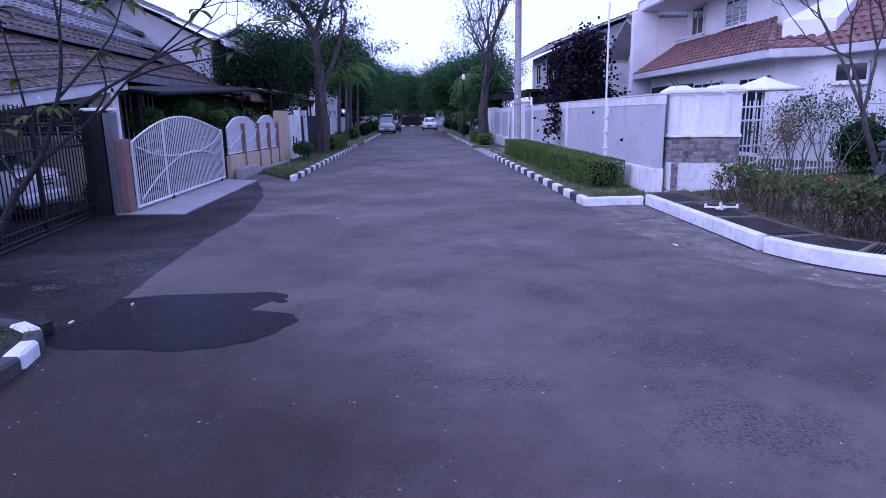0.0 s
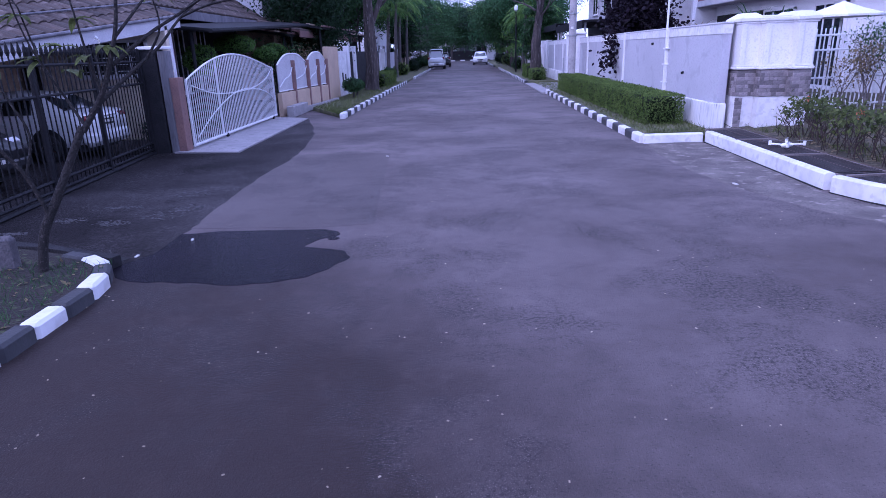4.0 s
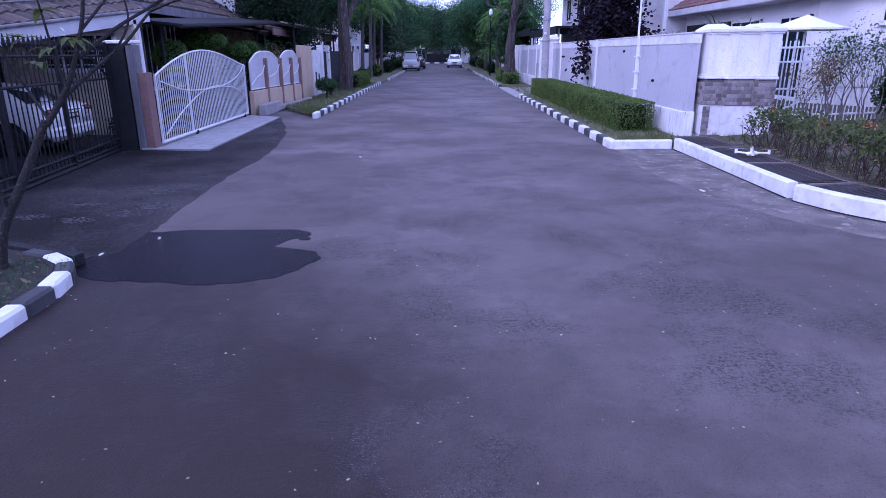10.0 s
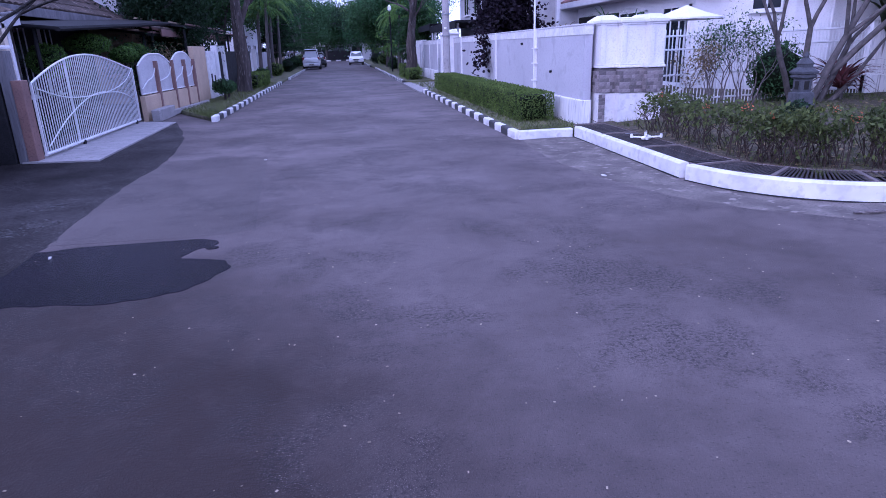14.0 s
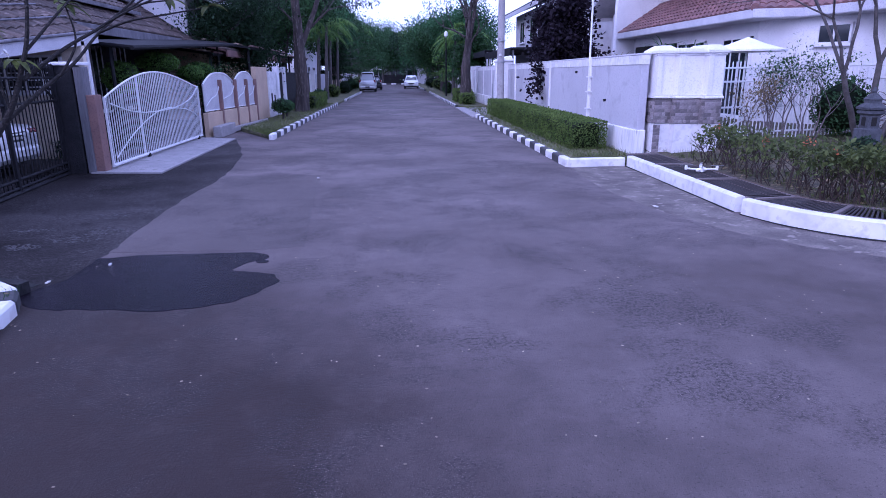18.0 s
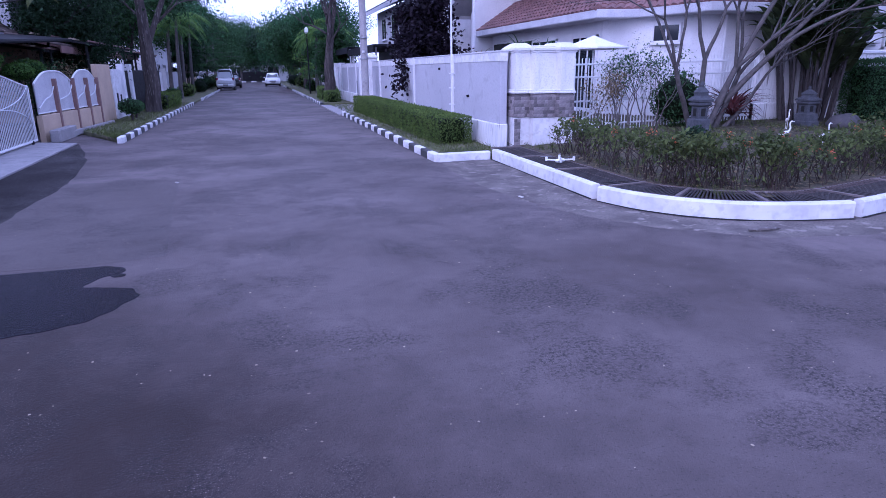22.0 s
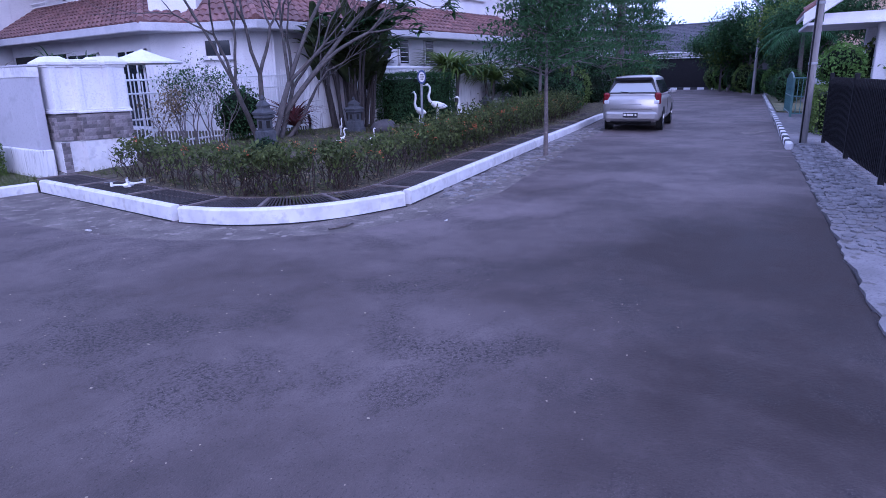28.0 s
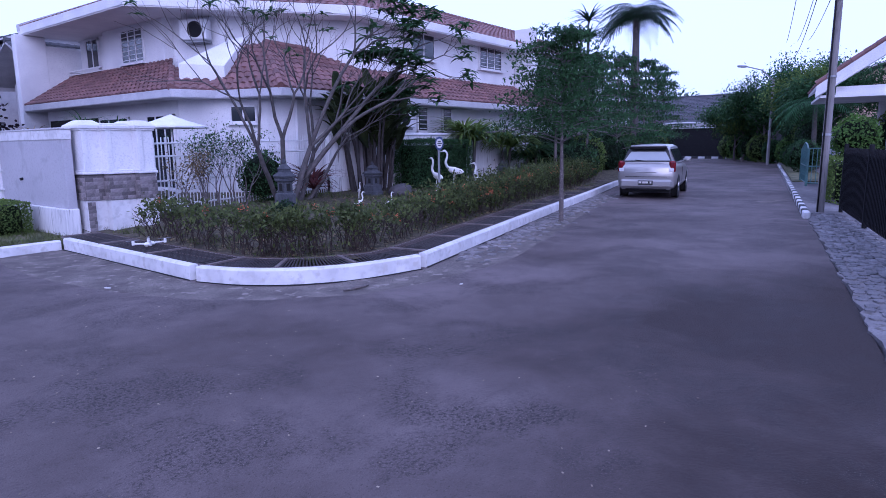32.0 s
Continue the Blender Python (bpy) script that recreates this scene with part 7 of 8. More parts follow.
for k in range(6):
    y = AY0 + 0.1 + (AY1 - AY0 - 0.2) * k / 5
    part("rib", B().tube([(r[0][0], y, awning_z(i / 8, y) - 0.07) for i, r in enumerate(rings)], 0.03, 6), BLACK_METAL, aw)
for y in (15.2, 24.1):
    part("post", B().tube([(-6.4, y, 0), (-6.4, y, awning_z(0.78, y))], 0.045, 8), BLACK_METAL, aw)
part("valance", B().tube([(-5.8, AY0, awning_z(1, AY0) - 0.05), (-5.8, AY1, awning_z(1, AY1) - 0.05)], 0.05, 6), AWNING, aw)
for i, (x, y, r, sq, t) in enumerate(((-6.57, 16.0, 0.44, 0.85, 1.30), (-6.45, 18.2, 0.56, 0.45, 1.80), (-5.98, 19.4, 0.36, 0.6, 1.55), (-6.2, 21.0, 0.42, 0.6, 1.6))):
    ball_bush("topiary_ball", (x, y, 0.0), r, "clipped rounded green topiary bush", LEAF_LIGHT, 220 + i, int(5200 * r), 0.055, trunk_h=t, squash=sq, group="topiary behind the gate")
clipped("inner_hedge", (-6.7, 15.6, 0.0), (0.6, 4.4, 0.4), "dark clipped hedge behind the white gate", LEAF_DARK, 219, 5000, 0.06)
for i, (x, y) in enumerate(((-6.2, 20.8), (-6.1, 22.3), (-6.3, 23.6))):
    tree("potted_shrub", (x, y, 0.0), "leafy shrub behind the low wall", 230 + i, 2.3, 0.03, BARK, LEAF_DRY if i == 1 else LEAF, trunk=0.4, levels=2, kids=4, spread=0.5, per=40, cloud=0.25, size=0.10, category="shrub", group="shrubs behind the wall")
gable_house("left_house", "house with layered dark roofs behind street trees", -18, -7.6, 26.0, 38.0, 2.6, 1.6, BEIGE, TILE_BROWN, 1.4, trim=BROWN)
lh4 = gable_house("left_house", "white two-storey house far along the street", -16, -6.5, 44, 58, 5.4, 2.2, WHITE, TILE_GREY, 0.8)
for y in (46, 49, 52, 55):
    window(lh4, (-6.48, y, 4.1), 1.3, 1.3, 90, 2)
    window(lh4, (-6.48, y, 1.5), 1.3, 1.5, 90, 2)

# cars behind the black fence
sedan = car("silver_sedan", (-8.25, 11.2, 0.06), 180, "silver sedan parked tail-out behind the black fence", SILVER_PALE, L=4.5, W=1.72, H=1.47, belt=0.95, kind="sedan")
sedan.scale = (0.80, 0.80, 0.80)
suv = car("black_suv", (-7.95, 7.55, 0.06), 2, "black car parked nose-out behind the black fence", BLACK_CAR, L=4.4, W=1.75, H=1.72, belt=1.02, kind="mpv")
suv.scale = (0.9, 0.9, 0.9)
# cars along the street
car("silver_mpv", (20.75, 7.05, 0), SDEG, "silver family car parked beside the white kerb", SILVER, L=4.42, W=1.69, H=1.62, belt=1.04, kind="mpv")
car("silver_van", (-2.75, 65.2, 0), 90, "silver minivan parked far along the street", SILVER_PALE, L=4.3, W=1.64, H=1.9, belt=1.05, kind="mpv")
car("white_car", (1.9, 78.0, 0), -92, "white car facing down the street", WHITE_METAL, L=4.2, W=1.7, H=1.5, belt=0.95, kind="sedan")
car("dark_car", (-2.4, 73.5, 0), 90, "dark car parked behind a minivan", BLACK_CAR, L=4.3, W=1.7, H=1.55, belt=0.95, kind="mpv")

# ---- frangipani in the near bed ----
nf = thing("frangipani", (-3.44, 4.60, 0.12), "bare frangipani tree with a few broad leaves", "tree")
rf = np.random.default_rng(77)
L_ = []
def limb(pts, r0, r1, n=5):
    sm = smoothed(pts, n)
    L_.append((sm, [r0 + (r1 - r0) * i / (len(sm) - 1) for i in range(len(sm))]))
    return sm[-1]
limb([(0, 0, -0.15), (0.04, 0.07, 0.26), (0.17, 0.17, 0.58), (0.26, 0.24, 0.8), (0.38, 0.32, 1.09)], 0.062, 0.044)
limb([(0.1, 0.11, 0.42), (0.02, 0.06, 0.75), (-0.12, 0.0, 1.0), (-0.35, -0.05, 1.35), (-0.55, -0.05, 1.7)], 0.03, 0.012)
limb([(0.02, 0.06, 0.75), (0.08, 0.12, 1.05), (0.0, 0.1, 1.3), (-0.08, 0.1, 1.5)], 0.02, 0.01)
limb([(0.38, 0.32, 1.05), (0.54, 0.41, 1.33), (0.64, 0.47, 1.62), (0.71, 0.51, 1.9), (0.74, 0.54, 2.3), (0.7, 0.55, 2.75)], 0.04, 0.012)
limb([(0.45, 0.36, 1.2), (0.62, 0.75, 1.48), (0.74, 1.09, 1.69), (0.84, 1.41, 1.95), (1.0, 1.8, 2.2), (1.2, 2.2, 2.3)], 0.03, 0.010)
limb([(0.63, 0.47, 1.55), (0.8, 0.85, 1.8), (0.98, 1.2, 2.0), (1.15, 1.53, 2.25), (1.4, 1.8, 2.6)], 0.028, 0.010)
limb([(0.54, 0.41, 1.36), (0.5, 0.39, 1.6), (0.46, 0.39, 1.9), (0.4, 0.37, 2.4)], 0.022, 0.009)
limb([(0.7, 0.9, 1.58), (0.82, 1.0, 1.85), (0.75, 1.06, 2.15)], 0.018, 0.009)
limb([(0.40, 0.33, 1.1), (0.24, 0.42, 1.3), (0.04, 0.5, 1.6), (-0.05, 0.5, 2.0)], 0.022, 0.010)
limb([(0.69, 0.5, 1.77), (0.78, 0.75, 2.0), (0.9, 1.05, 2.3), (1.0, 1.2, 2.7)], 0.022, 0.009)
limb([(0.84, 1.41, 1.95), (1.1, 1.45, 2.05), (1.4, 1.6, 2.12), (1.7, 1.8, 2.2)], 0.018, 0.008)
limb([(0.98, 1.2, 2.0), (1.25, 1.25, 2.15), (1.55, 1.4, 2.3)], 0.016, 0.008)
limb([(0.24, 0.42, 1.3), (0.1, 0.3, 1.75), (0.05, 0.2, 2.3)], 0.016, 0.008)
twigs = []
for p, d in (((0.74, 0.54, 2.3), (0.2, 0.2, 1)), ((0.7, 0.55, 2.7), (-0.3, 0.3, 1)), ((1.0, 1.8, 2.2), (0.8, 0.5, 0.5)), ((1.15, 1.53, 2.25), (0.8, -0.2, 0.6)), ((0.4, 0.37, 2.4), (-0.3, 0.1, 1)), ((-0.05, 0.5, 2.0), (-0.6, 0.2, 0.8)), ((1.4, 1.8, 2.6), (0.6, 0.6, 0.6)), ((1.0, 1.2, 2.7), (0.4, 0.4, 0.9)), ((-0.55, -0.05, 1.7), (-0.3, 0.2, 1)), ((1.2, 2.2, 2.3), (0.7, 0.8, 0.3)), ((1.7, 1.8, 2.2), (1.0, 0.2, 0.2))):
    fork(rf, p, d, 0.55, 0.013, 2, L_, twigs, 0.6, 0.1)
thin = [(p, [r * 0.66 for r in rr]) for p, rr in L_]
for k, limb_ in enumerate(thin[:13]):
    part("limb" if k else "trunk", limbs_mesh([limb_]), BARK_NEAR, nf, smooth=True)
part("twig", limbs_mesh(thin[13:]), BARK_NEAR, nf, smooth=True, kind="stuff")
lb = B()
for p in ((0.46, 0.39, 1.9), (-0.05, 0.5, 1.95), (-0.08, 0.1, 1.5), (0.05, 0.2, 2.3), (1.2, 2.2, 2.3), (1.7, 1.8, 2.2), (0.04, 0.5, 1.6), (1.55, 1.4, 2.3), (1.4, 1.8, 2.6), (0.3, 0.4, 1.7), (-0.3, 0.2, 2.2), (-0.5, 0.1, 2.3), (0.5, 0.39, 1.62), (0.35, 0.4, 1.5), (0.62, 0.47, 1.7), (0.7, 0.55, 2.7), (1.0, 1.2, 2.6), (0.75, 1.06, 2.15), (0.4, 0.37, 2.4), (0.2, 0.3, 2.5), (0.9, 0.8, 2.5)):
    for k in range(5):
        a = rf.uniform(0, 6.28)
        strap(lb, p, (math.cos(a), math.sin(a), rf.uniform(-0.3, 0.7)), rf.uniform(0.14, 0.24), 0.07, 1.2, n=5)
for p, d, lv in twigs:
    if rf.random() < 0.8:
        tuft(lb, rf, p, int(rf.integers(3, 6)), 0.22, 0.085, 0.4)
part("foliage", lb, LEAF_OLIVE, nf)
part("flower", B().leaves(np.array([(0.5, 0.55, 1.75)]) + rf.normal(size=(7, 3)) * 0.02, 0.035, rf, 1.5), STATUE_WHITE, nf, "white blossom", kind="stuff")
pipe = solo("drain_pipe", B().tube([(-5.6, 4.95, 0.16), (-4.6, 4.9, 0.16), (-4.45, 4.9, 0.12)], 0.04, 8), CONCRETE, "short pale pipe on the soil bed", "pipe")
solo("edge_stone", B().box((0, 0, 0.1), (0.16, 0.1, 0.34), 20, 0.03), BOULDER, "rough grey stone beside the tree trunk", "stone", loc=(-3.78, 4.72, 0.1))
bl = B().leaves(np.stack([rf.uniform(-6, -2.95, 500), rf.uniform(0.5, 4.9, 500), np.full(500, 0.11)], 1), 0.06, rf, 2.0, up=3)
solo("fallen_leaves", bl, LEAF_DRY, "dry fallen leaves on the soil bed", "leaves", kind="stuff")
tb = B()
for k in range(5200):
    x, y = rf.uniform(-6, -2.95), rf.uniform(0.5, 4.8)
    a, ln = rf.uniform(0, 6.28), rf.uniform(0.03, 0.09)
    tb.add([(x - 0.004, y, 0.095), (x + 0.004, y, 0.095), (x + math.cos(a) * ln * 0.7, y + math.sin(a) * ln * 0.7, 0.095 + ln)], [(0, 1, 2)])
solo("bed_grass", tb, LEAF, "sparse grass blades in the bed", "grass", kind="stuff")

# small drone set down on the grating
dr = thing("drone", (4.7, 9.3, 0.235), "small white four-armed drone resting on the drain grating", "drone", yaw=25)
part("body", B().box((0, 0, 0), (0.2, 0.09, 0.06), bevel=0.025), STATUE_WHITE, dr)
for sx in (-1, 1):
    for sy in (-1, 1):
        arm = part("arm", B().tube([(sx * 0.07, sy * 0.03, 0.01), (sx * 0.17, sy * 0.15, 0.02)], 0.014, 6), STATUE_WHITE, dr)
        part("motor", B().lathe([(0.02, -0.02), (0.022, 0.04), (0.01, 0.045)], n=8, m=Matrix.Translation((sx * 0.17, sy * 0.15, 0.02))), STATUE_WHITE, arm)
        part("rotor", B().box((sx * 0.17, sy * 0.15, 0.07), (0.2, 0.018, 0.004), 30 * sx * sy), GREY_METAL, arm)

# layered dark carport roofs behind the low walls
for y0, x0, z0, ln in ((23.5, -9.6, 2.45, 5.0), (26.0, -8.8, 2.75, 7.5), (34.5, -8.6, 2.6, 6.0)):
    cr = thing("carport_roof", (x0, y0, 0), "dark low carport roof with brown slatted edges", "carport", "carport roofs")
    part("deck", B().add([(0, 0, z0 + 0.5), (3.2, 0, z0), (3.2, ln, z0), (0, ln, z0 + 0.5), (0, 0, z0 + 0.42), (3.2, 0, z0 - 0.08), (3.2, ln, z0 - 0.08), (0, ln, z0 + 0.42)], [(0, 1, 2, 3), (7, 6, 5, 4), (0, 4, 5, 1), (1, 5, 6, 2), (2, 6, 7, 3), (3, 7, 4, 0)]), AWNING, cr)
    for k in range(5):
        part("slat", B().box((3.2 - 0.6 * k, ln / 2, z0 + 0.09 * k + 0.04), (0.09, ln + 0.1, 0.06), bevel=0.01), BEIGE if k % 2 else BROWN, cr)
    for yy in (0.3, ln - 0.3):
        part("post", B().tube([(3.0, yy, 0), (3.0, yy, z0)], 0.05, 8), BLACK_METAL, cr)
# grass on the verges
vb = B()
rv = np.random.default_rng(240)
for k in range(9000):
    if k % 2:
        x, y = rv.uniform(3.35, 4.7), 11.6 + 20 * rv.random() ** 1.6
    else:
        y = 17.6 + 19 * rv.random() ** 1.5
        x = rv.uniform(max(-5.0, -3.5 - (y - 17.5) * 0.5), -3.48)
    a, ln = rv.uniform(0, 6.28), rv.uniform(0.04, 0.11)
    vb.add([(x - 0.006, y, 0.09), (x + 0.006, y, 0.09), (x + math.cos(a) * ln * 0.7, y + math.sin(a) * ln * 0.7, 0.10 + ln)], [(0, 1, 2)])
solo("verge_grass", vb, LEAF_OLIVE, "short uneven grass on the verges", "grass", kind="stuff")
# ---- large street trees ----
big_l = tree("street_tree", (-4.25, 29.3, 0.05), "large old street tree with rough bark and dark crown", 301, 14.0, 0.27, BARK_RIDGED, LEAF_DARK, trunk=0.38, levels=4, kids=3, spread=0.45, per=110, cloud=0.62, size=0.15, lift=0.16, shrink=0.68, lean=(0.03, 0), wander=0.07)
big_r = tree("street_tree", (3.95, 36.3, 0.05), "half-bare street tree with rising limbs", 302, 12.0, 0.30, BARK_RIDGED, LEAF, trunk=0.28, levels=4, kids=3, spread=0.42, per=24, cloud=0.5, size=0.13, lift=0.30, shrink=0.76, wander=0.06, tips_keep=0.6)
for own, seed, zs, per, leafm in ((big_l, 305, (3.6, 4.2, 4.8, 5.2, 5.6, 6.2, 6.6, 7.0), 60, LEAF_DARK), (big_r, 306, (3.4, 4.0, 4.5, 5.0, 5.5, 6.0), 16, LEAF)):
    rb = np.random.default_rng(seed)
    bo_, bt_ = [], []
    for k, z in enumerate(zs):
        a = 2.4 * k + rb.uniform(-0.4, 0.4)
        branch(rb, (0.05 * math.cos(a), 0.05 * math.sin(a), z - 0.4), (math.cos(a), math.sin(a), 0.7), rb.uniform(1.2, 1.9), 0.06, 0, 2, bo_, bt_, 3, 0.5, 0.12, 0.12, 0.75)
    part("limb", limbs_mesh(bo_), BARK_RIDGED, own, kind="stuff")
    part("low_sprays", leafy(rb, bt_, per, 0.34, 0.14, 2.2, 0.4), leafm, own, kind="stuff")
tree("garden_tree", (-6.9, 28.6, 0.0), "dense dark round-crowned tree behind the wall", 303, 7.2, 0.22, BARK_DARK, LEAF_DARK, trunk=0.36, levels=3, kids=4, spread=0.6, per=230, cloud=0.6, size=0.13, lift=0.12, shrink=0.62)
for i, (x, y, h, m, cl) in enumerate(((-6.4, 38, 9, LEAF, 1.0), (-7.5, 50, 10, LEAF, 1.2), (-5.8, 60, 10, LEAF_BLUE, 1.2), (-6.5, 72, 12, LEAF, 1.4), (-6.2, 86, 11, LEAF, 1.4), (6.4, 58, 9, LEAF_BLUE, 1.0), (6.8, 50, 7.0, LEAF, 0.9), (6.4, 72, 10, LEAF_BLUE, 1.3), (6.2, 88, 11, LEAF_HEDGE, 1.4), (-9, 100, 13, LEAF_BLUE, 1.6), (9, 101, 13, LEAF_HEDGE, 1.6), (0, 128, 13, LEAF, 1.7), (-14, 112, 14, LEAF, 1.8), (14, 114, 14, LEAF, 1.8), (-5.0, 97, 8.5, LEAF_HEDGE, 1.2), (5.2, 99, 8.0, LEAF_HEDGE, 1.2))):
    tree("street_tree", (x, y, 0), "leafy street tree far along the road", 310 + i, h, 0.2, BARK_DARK, m, trunk=0.36, levels=3, kids=4, spread=0.55, per=120, cloud=cl * 0.62, size=0.24, lift=0.16, shrink=0.64, group="far street trees")
palm("palm", (-5.3, 45, 0), "slender palm far along the street", 331, 4.6, 0.11, 16, 2.4, group="street palms", leaf=LEAF_LIGHT)
palm("palm", (-4.9, 49, 0), "slender palm far along the street", 332, 5.4, 0.11, 16, 2.4, group="street palms", leaf=LEAF_LIGHT)
palm("palm", (5.4, 55, 0), "slender palm far along the street", 333, 5.0, 0.11, 16, 2.5, group="street palms", leaf=LEAF_LIGHT)
palm("palm", (4.6, 62, 0), "slender palm far along the street", 334, 4.4, 0.11, 18, 2.6, group="street palms", leaf=LEAF_LIGHT)
palm("palm", (4.3, 48, 0), "slender palm far along the street", 335, 4.2, 0.10, 18, 2.3, group="street palms", leaf=LEAF_LIGHT)

# ---- right side of the first street, further on ----
rh = gable_house("right_house", "white two-storey house with carport beyond the wall", 8.6, 20, 36, 46, 5.5, 2.3, FASCIA, TILE_GREY, 0.9, along="y")
for y in (37.5, 40.2, 43.4):
    window(rh, (8.58, y, 4.3), 1.4, 1.3, -90, 2)
cp = thing("carport_awning", (0, 0, 0), "dark flat carport canopy beyond the wall", "awning")
part("canopy", B().box((6.8, 32.5, 2.75), (3.4, 8.0, 0.1), bevel=0.01), AWNING, cp)
part("valance", B().box((5.1, 32.5, 2.6), (0.06, 8.0, 0.3)), AWNING, cp)
for y in (29, 36):
    part("post", B().tube([(5.3, y, 0), (5.3, y, 2.7)], 0.05, 8), WHITE_METAL, cp)
copy_thing(cp, pose(0.2, 9.5, 0.2))
rh2 = gable_house("right_house", "two-storey house with grey roof behind the dark tree", 11.5, 20, 29.2, 34.0, 4.6, 1.6, FASCIA, TILE_GREY, 1.0, along="x")
window(rh2, (11.48, 31, 3.6), 1.2, 1.2, -90, 2)
w3 = thing("far_wall", (0, 0, 0), "pale boundary wall with gates far along the street", "wall", kind="structure")
part("wall_face", B().box((5.0, 48, 0.95), (0.16, 20, 1.9), bevel=0.01), GREY_WALL, w3)
for y in (38, 40.5, 45, 50, 55):
    part("pier", B().box((4.9, y, 1.05), (0.3, 0.35, 2.15), bevel=0.01), WHITE, w3)
part("metal_gate", B().box((4.88, 42.7, 0.9), (0.05, 3.6, 1.7)), BLACK_METAL, w3)
part("lamp_globe", B().lathe([(0.02, 2.15), (0.12, 2.2), (0.15, 2.32), (0.1, 2.44), (0.02, 2.47)], c=(4.9, 45, 0), n=12), LAMP_GLOW, w3, "lit white globe lamp")
# the street's end
eg = gable_house("end_house", "two-storey house closing the far end of the street", -6, 7, 114, 122, 6.0, 2.4, WHITE, TILE_GREY, 0.8, along="x")
for x in (-3, 0, 3):
    window(eg, (x, 113.98, 4.4), 1.6, 1.5, 0, 2)
    window(eg, (x, 113.98, 1.5), 1.8, 1.8, 0, 2)
part("end_gate", B().box((0.5, 110.5, 0.8), (5, 0.1, 1.6)), BLACK_METAL, eg)

# ---- right-hand street: south pavement, gates, houses ----
sp = thing("pavement", (0, 0, 0), "narrow grey stone pavement beside the road", "pavement", kind="structure")
rpv = random.Random(9)
lip = [(3.5 + 0.16 * k, south(3.5 + 0.16 * k) + rpv.uniform(-0.05, 0.03)) for k in range(86)] + [(60, south(60))]
part("bed", B().prism(lip + [(60, south(60) - 2.6), (3.5, south(3.5) - 2.6)], -0.1, 0.022), PAVE_BED, sp)


def flagstone(n):
    """Uneven flat stone with n sides."""
    pts = [(rpv.uniform(0.78, 1.12) * 0.085 * math.cos(6.283 * k / n), rpv.uniform(0.78, 1.12) * 0.065 * math.sin(6.283 * k / n)) for k in range(n)]
    return B().skin([[(x, y, 0.0) for x, y in pts], [(x, y, 0.034) for x, y in pts], [(x * 0.86, y * 0.86, 0.044) for x, y in pts]]).mesh("paver", PAVER)


pm = [flagstone(rpv.choice((5, 6, 6, 7))) for k in range(9)]
rest = B()
ang = math.degrees(math.atan(0.185))
cnt = 0
for col in range(64):
    for row in range(7):
        x = 16.8 - col * 0.158 + rpv.uniform(-0.03, 0.03)
        y = south(x) - 0.10 - row * 0.135 + rpv.uniform(-0.03, 0.03)
        if rpv.random() < 0.12 or x < 6.9:
            continue
        if cnt < 295:
            piece("paver", rpv.choice(pm), sp, (x, y, rpv.uniform(-0.016, 0.004)), ang + rpv.uniform(-35, 35), (rpv.uniform(0.8, 1.15), rpv.uniform(0.8, 1.15), 1))
            cnt += 1
        else:
            n = rpv.choice((5, 6, 7))
            pts = [(x + rpv.uniform(0.78, 1.12) * 0.085 * math.cos(6.283 * k / n), y + rpv.uniform(0.78, 1.12) * 0.065 * math.sin(6.283 * k / n)) for k in range(n)]
            z = rpv.uniform(-0.012, 0.004)
            rest.skin([[(a, b, 0.0) for a, b in pts], [(a, b, 0.04 + z) for a, b in pts]])
part("loose_pavers", rest, PAVER, sp, kind="stuff")
part("red_strip", B().prism([(7.6, south(7.6) - 1.25), (8.0, south(8) - 2.2), (10.6, south(10.6) - 2.2), (10.6, south(10.6) - 1.25)], -0.05, 0.05), RED_PAVE, sp, "red paved gate threshold")
kerb_run("kerb_south", [(15.6, south(15.6) + 0.03), (48, south(48) + 0.03)], "black and white striped kerb along the pavement", seg=0.5, height=0.14)
solo("grass_verge", B().prism([(29, south(29) - 0.15), (29, south(29) - 1.6), (48, south(48) - 1.6), (48, south(48) - 0.15)], -0.05, 0.07), TURF, "grass verge beside far gates", "verge", kind="structure")
bg = thing("black_gate", (0, 0, 0), "tall black solid sliding gate of dark sheet metal", "gate")
g0, g1 = Vector((17.2, south(17.2) - 0.75, 0)), Vector((8.0, south(8) - 1.05, 0))
d = g1 - g0
yw = math.degrees(math.atan2(d.y, d.x))
for k in range(3):
    a, b = g0.lerp(g1, k / 3 + 0.004), g0.lerp(g1, (k + 1) / 3 - 0.004)
    m = (a + b) / 2
    pan = part("gate_leaf", B().box((m.x, m.y, 0.80), ((b - a).length, 0.05, 1.16), yw, 0.006), BLACK_METAL, bg)
    for i in range(24):
        p = a.lerp(b, (i + 0.5) / 24)
        piece("upright", unit_bar, pan, (p.x, p.y, 0.12), yw, (1.2, 3.6, 1.40)).data = bpy.data.meshes.get("black_upright") or B().box((0, 0, 0.5), (0.02, 0.02, 1.0)).mesh("black_upright", BLACK_METAL)
for t in (0.0, 0.33, 0.66, 1.0):
    p = g0.lerp(g1, t)
    part("gate_post", B().box((p.x, p.y, 0.8), (0.08, 0.08, 1.62), yw, 0.01), BLACK_METAL, bg)
clipped("boxed_hedge", (20.8, south(20.8) - 0.95, 0.05), (3.4, 0.5, 1.15), "clipped green hedge between gates", LEAF_HEDGE, 401, 5000, 0.07, yaw=ang)
gg = thing("green_gate", (0, 0, 0), "blue-green painted metal gate standing half open with an arched leaf", "gate")
green_bar = B().box((0, 0, 0.5), (0.024, 0.024, 1.0)).mesh("green_bar", GREEN_METAL)
